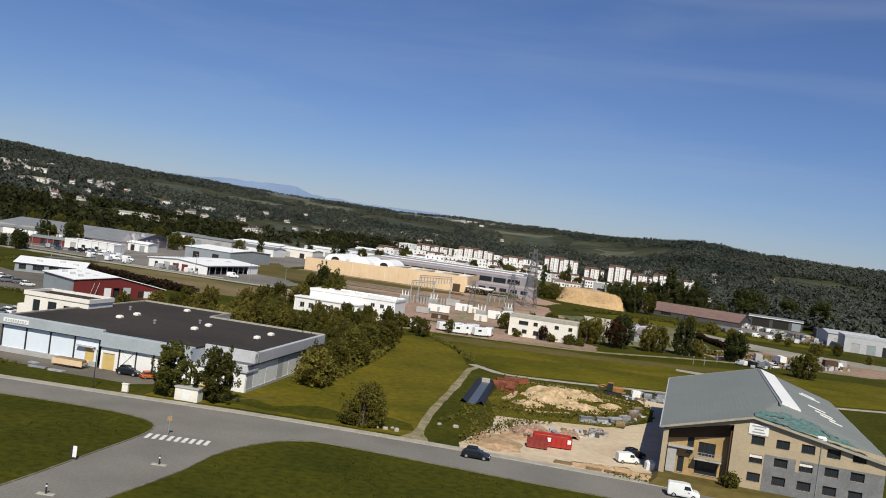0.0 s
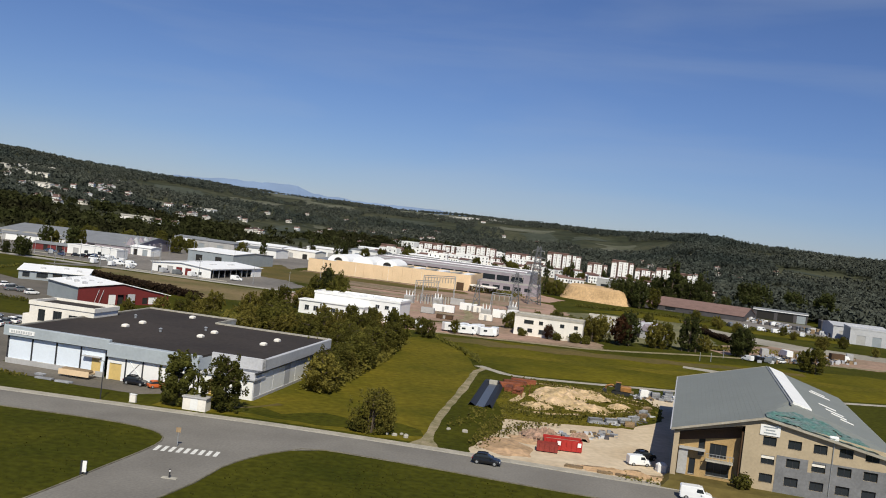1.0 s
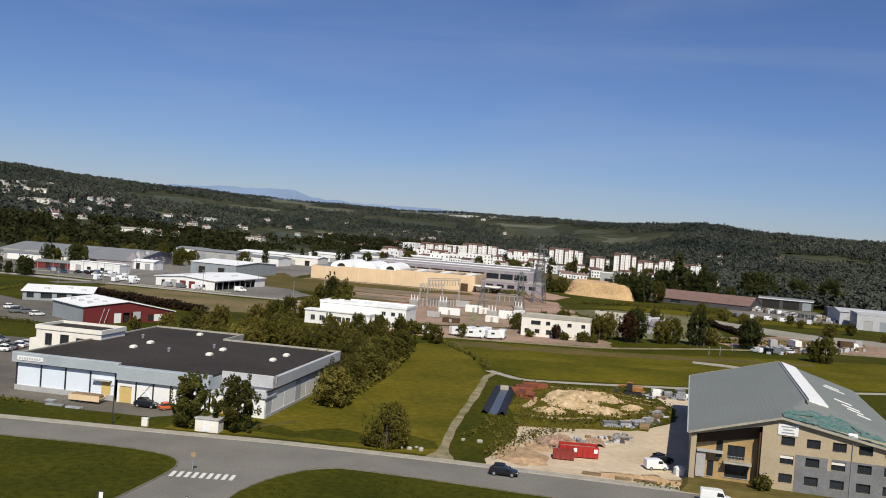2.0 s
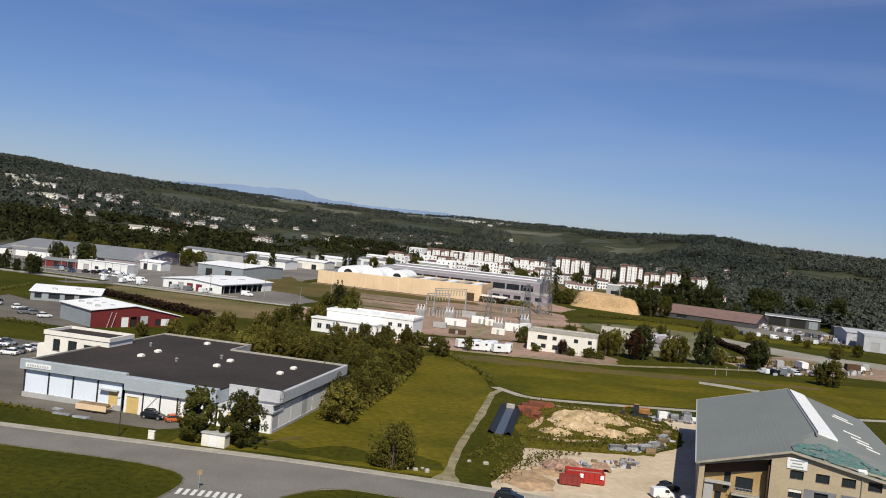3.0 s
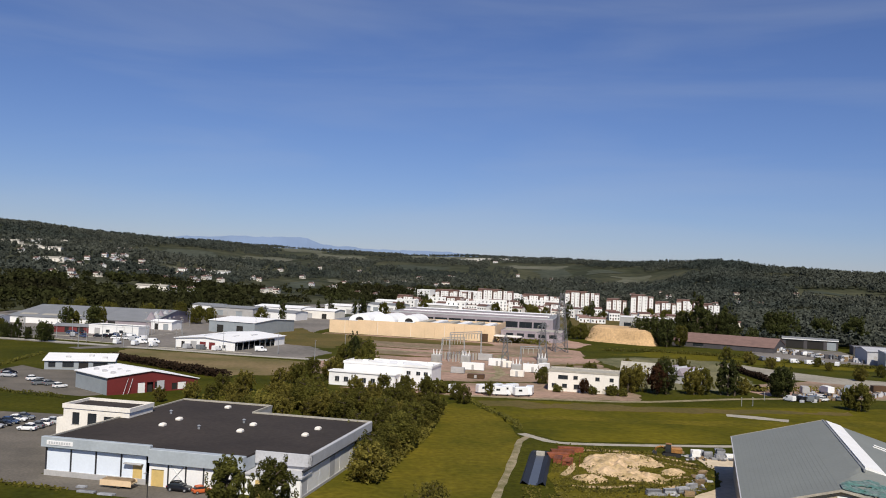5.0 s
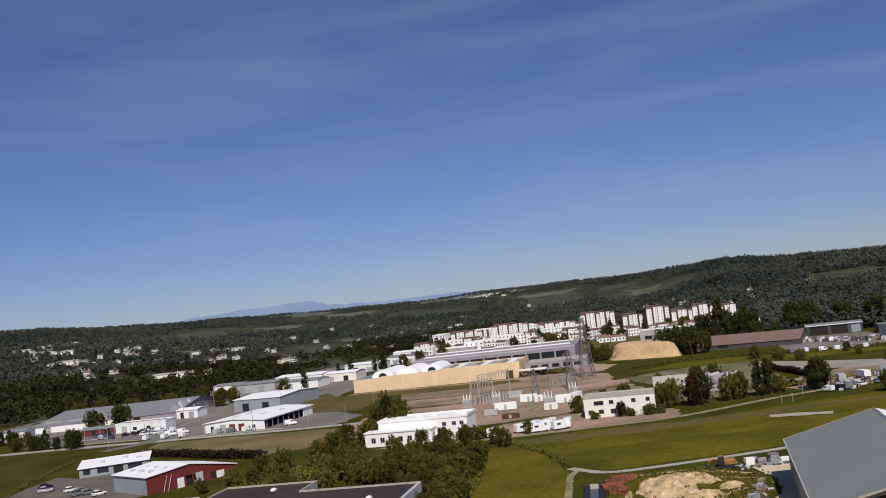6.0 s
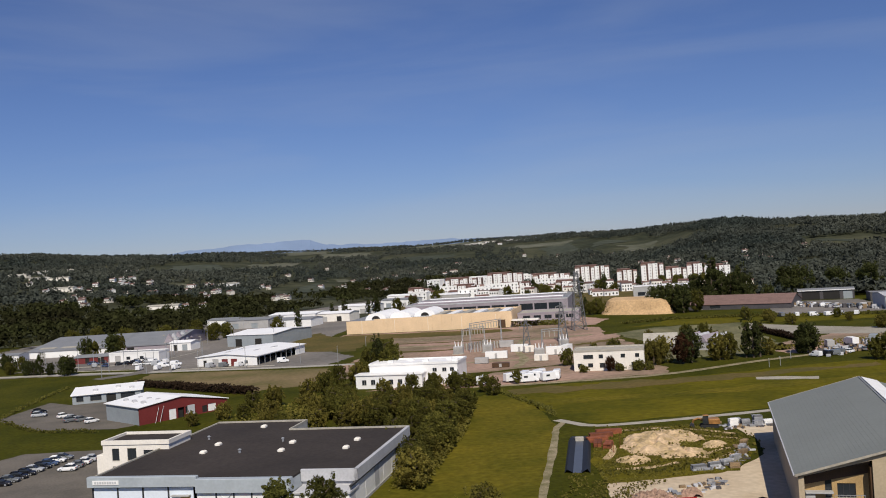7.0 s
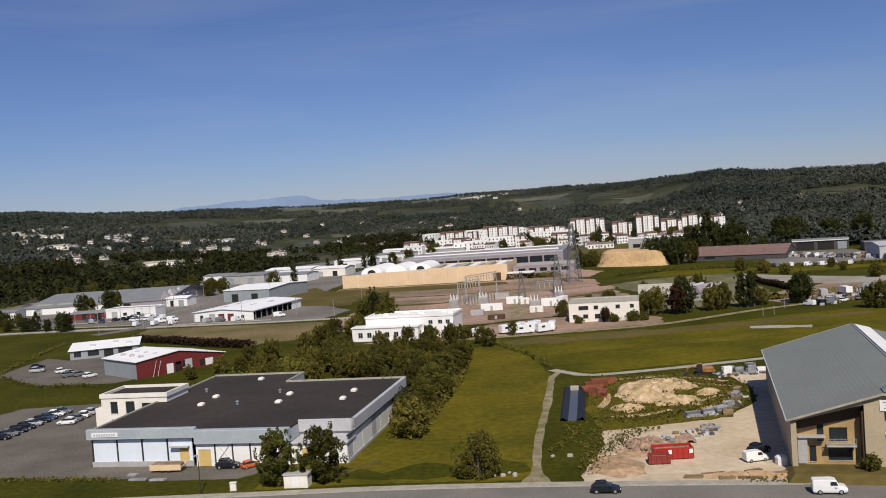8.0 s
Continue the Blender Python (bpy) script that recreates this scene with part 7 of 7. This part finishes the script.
# lined basin beside the track
bs = thing("retention_basin", "narrow black-lined basin holding still water", "basin", pose(11.2, 182.8, 0, 0, 0, -6.2), "", "structure")
L2, W2 = 14.2, 2.35
for s in (-1, 1):
    part("bank", G().add([(s * W2, -L2, 0.0), (s * W2, L2, 0.0), (s * (W2 - 0.5), L2, 0.75), (s * (W2 - 0.5), -L2, 0.75), (s * (W2 - 1.6), -L2, 0.10), (s * (W2 - 1.6), L2, 0.10)], [(0, 1, 2, 3), (3, 2, 5, 4)] if s > 0 else [(3, 2, 1, 0), (4, 5, 2, 3)]), LINER, bs, "bank covered in black sheeting")
part("end_bank", G().cham(-W2 + 0.5, W2 - 0.5, L2 - 0.6, L2 + 0.6, 0, 0.8, 0.2), LINER, bs)
part("water_surface", G().box(-W2 + 1.55, W2 - 1.55, -L2, L2 - 0.6, 0.06, 0.13), WATER, bs)
part("inlet", G().cham(-0.9, 0.9, L2 - 1.6, L2 - 0.7, 0.1, 1.0, 0.1), KERB, bs, "pale concrete inlet block")

# excavator
ex = thing("excavator", "orange crawler excavator with its arm folded", "excavator", pose(41.5, 203.0, 0.05, 0, 0, 172))
DIGGER = paint("digger_orange", (0.36, 0.17, 0.045), 0.5, 0.4, 0.8, 5.0)
for s in (-1, 1):
    part("track", G().loft([[(x, s * 1.0 - 0.25, z) for x, z in ((-1.7, 0.0), (1.7, 0.0), (2.05, 0.35), (1.7, 0.75), (-1.7, 0.75), (-2.05, 0.35))], [(x, s * 1.0 + 0.25, z) for x, z in ((-1.7, 0.0), (1.7, 0.0), (2.05, 0.35), (1.7, 0.75), (-1.7, 0.75), (-2.05, 0.35))]]), TYRE, ex)
part("undercarriage", G().box(-1.0, 1.0, -0.75, 0.75, 0.3, 0.85), BLACK, ex)
part("engine_housing", G().cham(-2.2, 0.3, -1.15, 1.15, 0.9, 1.95, 0.2), DIGGER, ex)
cabn = part("cab", G().loft([section(0.2, 0.55, 0.9, 2.7, 0.95), section(1.2, 0.55, 0.9, 2.7, 0.95), section(1.45, 0.5, 0.9, 2.0, 0.95)]), GLASS, ex, "glazed cab", pose(0, 0.6, 0))
part("cab_roof", G().cham(0.1, 1.35, -0.6, 0.6, 2.7, 2.8, 0.03), DIGGER, cabn)
part("boom", G().bar((0.7, -0.4, 1.3), (2.2, -0.4, 1.9), 0.32, 0.26).bar((2.2, -0.4, 1.9), (3.3, -0.4, 1.5), 0.26, 0.2), DIGGER, ex)
part("stick", G().bar((3.3, -0.4, 1.55), (3.5, -0.4, 0.8), 0.2, 0.16), DIGGER, ex)
part("bucket", G().slab([(3.1, 0.05), (3.9, 0.0), (4.1, 0.6), (3.7, 1.0), (3.2, 0.8)], -0.9, 0.1), BLACK, ex)

# ---------------- roadside and warehouse front ----------------
k = thing("transformer_kiosk", "pale concrete kiosk with a flat roof between trees", "kiosk", pose(-35.0, 138.2, 0.02, 0, 0, -6))
part("housing", G().cham(-1.9, 1.9, -1.1, 1.1, 0, 1.95, 0.05), CREAM, k)
part("roof", G().cham(-2.05, 2.05, -1.25, 1.25, 1.95, 2.15, 0.05), GREYWALL, k)
part("door", G().box(-0.6, 0.6, -1.13, -1.105, 0.1, 1.8), WHITE, k)
c = thing("utility_cabinet", "small white utility cabinet on the verge", "cabinet", pose(-44.9, 137.6, 0.02, 0, 0, -5))
part("body", G().cham(-0.5, 0.5, -0.25, 0.25, 0.1, 1.25, 0.04), CREAM, c)
part("base", G().box(-0.55, 0.55, -0.3, 0.3, 0, 0.1), KERB, c)
part("lid", G().cham(-0.56, 0.56, -0.31, 0.31, 1.25, 1.33, 0.03), WHITE, c)
lp = thing("lamp_post", "slim dark lamp post on the verge", "lamp post", pose(-49.9, 137.2, 0.0))
part("post", G().bar((0, 0, 0), (0, 0, 6.0), 0.09, 0.05, 8), BLACK, lp)
part("arm", G().bar((0, 0, 5.95), (0, -1.0, 6.2), 0.04, 0.04, 6), BLACK, lp)
part("lantern", G().cham(-0.14, 0.14, -1.6, -0.9, 6.12, 6.26, 0.04), GREYWALL, lp)
sg = thing("notice_board", "white notice board with a dark back on the verge", "sign", pose(-35.9, 99.4, 0.0, 0, 0, 12))
part("panel", G().box(-0.08, 0.36, -0.04, 0.0, 0.35, 1.65), WHITE, sg)
part("backing", G().box(-0.30, -0.082, -0.06, 0.06, 0, 1.7).box(0.362, 0.42, -0.06, 0.06, 0, 1.7).box(-0.08, 0.36, 0.004, 0.05, 0.3, 1.7), BLACK, sg)
for x, y in ((-26.8, 102.2), (-33.0, 87.0)):
    bp = thing("marker_post", "short dark marker post in the side road", "post", pose(x, y, 0.03), "marker posts")
    part("post", G().bar((0, 0, 0), (0, 0, 1.1), 0.10, 0.08, 8), BLACK, bp)
    part("reflector", G().bar((0, 0, 0.8), (0, 0, 0.95), 0.11, 0.11, 8), WHITE, bp)
    part("foot", G().cham(-0.9, 0.9, -0.35, 0.35, 0, 0.08, 0.03), KERB, bp)
st = thing("traffic_sign", "small road sign on a slim grey pole", "sign", pose(-30.5, 115.9, 0.03, 0, 0, 8))
part("pole", G().bar((0, 0, 0), (0, 0, 2.6), 0.05, 0.05, 6), STEEL, st)
part("plate", G().cham(-0.32, 0.32, -0.09, -0.052, 1.9, 2.55, 0.015), TIMBER, st)
fl = thing("flatbed_trailer", "pale flatbed trailer loaded with boards", "trailer", WH @ pose(16.2, -3.2, 0.04, 0, 0, 2))
part("bed", G().cham(-2.8, 2.8, -1.0, 1.0, 0.75, 0.95, 0.03), BEIGE, fl)
part("side_board", G().box(-2.8, 2.8, -1.05, -1.0, 0.4, 1.35), TAN, fl)
part("side_board", G().box(-2.8, 2.8, 1.0, 1.05, 0.6, 1.35), TAN, fl)
part("load", G().cham(-2.6, 2.6, -0.9, 0.9, 0.95, 1.45, 0.15), TIMBER, fl)
for wx in (-0.6, 0.5):
    for s in (-1, 1):
        part("wheel", G().bar((wx, s * 0.8, 0.35), (wx, s * 1.0, 0.35), 0.35, 0.35, 12), TYRE, fl)
part("drawbar", G().bar((2.8, 0, 0.7), (4.2, 0, 0.5), 0.07, 0.05, 6), BLACK, fl)
for x, y, l in ((13.5, -8.0, 3.0), (17.2, -8.3, 2.6), (11.0, -5.6, 1.6)):
    p = WH @ Vector((x, y, 0))
    stack("plank_pile", "low pile of grey boards on the yard", p.x, p.y, -6, l, 1.0, 1, 0.3, BLOCK, "yard boards")
for x, y, sc in ((-3.6, 137.2, 0.7), (-1.8, 137.0, 0.9), (-2.6, 138.4, 0.5), (4.5, 146.0, 0.6), (7.2, 145.6, 0.8), (-4.8, 137.4, 0.5)):
    b = G().cham(-0.6 * sc, 0.6 * sc, -0.4 * sc, 0.4 * sc, 0, 0.55 * sc, 0.18 * sc)
    tagged(part("boulder", b, KERB, None, "pale boulder lying in the grass", pose(x, y, 0.02, 0, 0, x * 50)), "", "boulder", "boulders")

# ---------------- substation and masts ----------------
def lattice(x, y, height, foot, label, arms=(), turn=0, r=0.09):
    """A steel lattice mast with cross-arms."""
    t = thing("lattice_mast", label, "mast", pose(x, y, 0, 0, 0, turn), "masts")
    n = max(4, int(height / 3))
    wd = [foot * (1 - 0.78 * k / n) / 2 for k in range(n + 1)]
    q = ((-1, -1), (1, -1), (1, 1), (-1, 1))
    for k in range(n):
        z0, z1 = height * k / n, height * (k + 1) / n
        for i in range(4):
            a, b = q[i], q[(i + 1) % 4]
            part("leg", G().bar((a[0] * wd[k], a[1] * wd[k], z0), (a[0] * wd[k + 1], a[1] * wd[k + 1], z1), r * 1.3), DULLSTEEL, t)
            part("brace", G().bar((a[0] * wd[k], a[1] * wd[k], z0), (b[0] * wd[k + 1], b[1] * wd[k + 1], z1), r), DULLSTEEL, t)
            part("brace", G().bar((b[0] * wd[k], b[1] * wd[k], z0), (a[0] * wd[k + 1], a[1] * wd[k + 1], z1), r), DULLSTEEL, t)
    for z, w in arms:
        for s in (-1, 1):
            for y0, z0 in ((-0.3, z), (0.3, z), (0, z + 1.2)):
                part("arm_strut", G().bar((0, y0, z0), (s * w, 0, z + 0.2), r), DULLSTEEL, t)
        for s in (-1, 1):
            part("insulator", G().bar((s * w, 0, z + 0.2), (s * w, 0, z - 1.2), 0.12, 0.12, 6), KERB, t)
    return t


lattice(36.5, 452, 29, 6.5, "tall grey steel lattice pylon by the factory", ((19, 5), (23, 4), (26.5, 3)), 10, 0.12)
lattice(25, 404, 17, 4.5, "grey steel lattice mast in the substation", ((12, 3), (15, 2.4)), 0, 0.12)
lattice(8, 372, 13, 3.4, "grey steel lattice mast in the substation", ((10, 2.4),), 0, 0.1)


def gantry(x, y, turn, wide, high, drops):
    t = thing("gantry", "steel portal of the substation with white insulators", "gantry", pose(x, y, 0, 0, 0, turn), "gantries")
    for s in (-1, 1):
        g = G()
        for a, b in ((-0.5, -0.3), (0.5, 0.3)):
            g.bar((s * wide / 2 + a, 0, 0), (s * wide / 2 + b * 0.3, 0, high), 0.12)
        for k in range(5):
            g.bar((s * wide / 2 - 0.45 + 0.06 * k, 0, high * k / 5), (s * wide / 2 + 0.4 - 0.06 * k, 0, high * (k + 1) / 5), 0.06)
        part("post", g, STEEL, t)
    g = G().bar((-wide / 2, 0, high), (wide / 2, 0, high), 0.13).bar((-wide / 2, 0, high - 0.8), (wide / 2, 0, high - 0.8), 0.10)
    n = int(wide)
    for k in range(n):
        g.bar((-wide / 2 + k * wide / n, 0, high - (0.8 if k % 2 else 0)), (-wide / 2 + (k + 1) * wide / n, 0, high - (0 if k % 2 else 0.8)), 0.05)
    part("beam", g, STEEL, t)
    for k in range(drops):
        c = -wide / 2 + (k + 0.5) * wide / drops
        part("insulator", G().bar((c, 0, high - 0.9), (c, 0, high - 3.0), 0.18, 0.18, 6), KERB, t)
        part("switchgear", G().cham(c - 0.3, c + 0.3, -1.5, -0.9, 0, 3.0, 0.12), GREYWALL if k % 2 else KERB, t)
    return t


gantry(-8.5, 388, 52, 21, 12, 11)
gantry(-14, 394, 52, 15, 9, 8)
gantry(18, 366, 5, 8, 9, 4)
for x, y, a, l, h, m in ((-4.5, 353, -6, 8.5, 2.8, WHITE), (5, 372, -8, 7, 3.0, WHITE), (8.5, 368, 20, 4, 2.6, CREAM), (18.5, 355, -5, 7.5, 3.2, WHITE), (22.5, 350, 60, 5, 4.2, WHITE), (30, 346, -10, 6, 2.8, GREYWALL), (-10, 340, -8, 5, 2.2, GREYWALL),
                         (0, 392, -6, 6, 2.8, GREYWALL), (-24, 352, -8, 10, 1.2, GREYWALL), (-36, 348, -8, 12, 1.2, KERB), (12, 338, -10, 5, 2.4, CREAM), (-3, 326, -8, 6, 1.6, WOOD)):
    b = thing("site_cabin", "pale metal cabin on the waste ground", "cabin", pose(x, y, 0.03, 0, 0, a), "cabins")
    part("body", G().cham(-l / 2, l / 2, -1.2, 1.2, 0.15, h, 0.08), m, b)
    part("skid", G().box(-l / 2, l / 2, -1.0, 1.0, 0, 0.15), BLACK, b)
    part("door", G().box(-0.5, 0.4, -1.23, -1.205, 0.2, min(2.1, h - 0.2)), GREYWALL, b)


def transformer(x, y, turn):
    t = thing("transformer", "grey oil transformer with white bushings", "transformer", pose(x, y, 0.03, 0, 0, turn), "transformers")
    part("tank", G().cham(-2, 2, -1.3, 1.3, 0.3, 3.2, 0.15), GREYWALL, t)
    for k in range(8):
        part("fin", G().box(-1.8 + k * 0.5, -1.7 + k * 0.5, -1.75, -1.31, 0.5, 2.8), GREYWALL, t)
    for k in range(3):
        part("bushing", G().bar((-1.2 + k * 1.2, 0, 3.2), (-1.4 + k * 1.4, 0, 5.2), 0.28, 0.12, 8), WHITE, t)
    part("plinth", G().box(-2.3, 2.3, -1.9, 1.6, 0, 0.3), KERB, t)


for x, y, a in ((-8, 377, -10), (-20, 376, -10), (12, 352, 0), (23.5, 381, 5)):
    transformer(x, y, a)
# tall thin lamps along the estate roads
for x, y in ((-165.7, 364.5), (-153, 388.5), (-171.5, 401), (-186, 536), (-165.4, 448), (-150, 372), (-145, 430), (-136, 452), (-128, 372), (-178, 470), (-172, 386), (-159, 420), (-168, 460), (-140, 372), (-205, 396), (-120, 470), (-60, 388), (-66, 352), (80, 289), (84, 291), (92, 306), (-163, 396), (-151, 402), (-163, 438), (-151, 446), (-165, 500), (-155, 512), (-160, 556), (-146, 568), (-184, 398), (-194, 404), (-108, 372), (-86, 376)):
    t = thing("street_lamp", "tall pale street lamp", "street lamp", pose(x, y, 0.03, 0, 0, x), "street lamps")
    part("pole", G().bar((0, 0, 0), (0, 0, 8.5 if x < 0 else 2.6), 0.13, 0.08, 6), STEEL, t)
    part("lantern", G().cham(-0.2, 0.9, -0.15, 0.15, 8.4 if x < 0 else 2.5, 8.6 if x < 0 else 2.65, 0.04), KERB, t)
# scrap and stored goods in the depot yard
heapy = random.Random(63)
for material, label in ((BLOCK, "grey scrap and crates in the depot yard"), (PALEGREY, "pale sacks and sheets in the depot yard"), (DARKCLAD, "dark scrap iron in the depot yard"), (TIMBER, "old boards and pallets in the depot yard")):
    g = G()
    for k in range(40):
        f = heapy.random()
        x, y = 152 + 42 * f + heapy.uniform(-5, 5), 538 - 66 * f + heapy.uniform(-7, 7)
        a, b, c = heapy.uniform(0.3, 1.3), heapy.uniform(0.3, 1.0), heapy.uniform(0.4, 2.2)
        g.cham(x - a, x + a, y - b, y + b, 0.04, 0.04 + c, 0.08)
    for k in range(60):
        f = heapy.random()
        x, y = 104 + 44 * f + heapy.uniform(-3, 3), 309 + 34 * f + heapy.uniform(-5, 9)
        a, b, c = heapy.uniform(0.2, 0.9), heapy.uniform(0.2, 0.7), heapy.uniform(0.3, 1.5)
        g.cham(x - a, x + a, y - b, y + b, 0.04, 0.04 + c, 0.08)
    tagged(part("scrap", g, material, None, label), "", "scrap", "", "stuff")
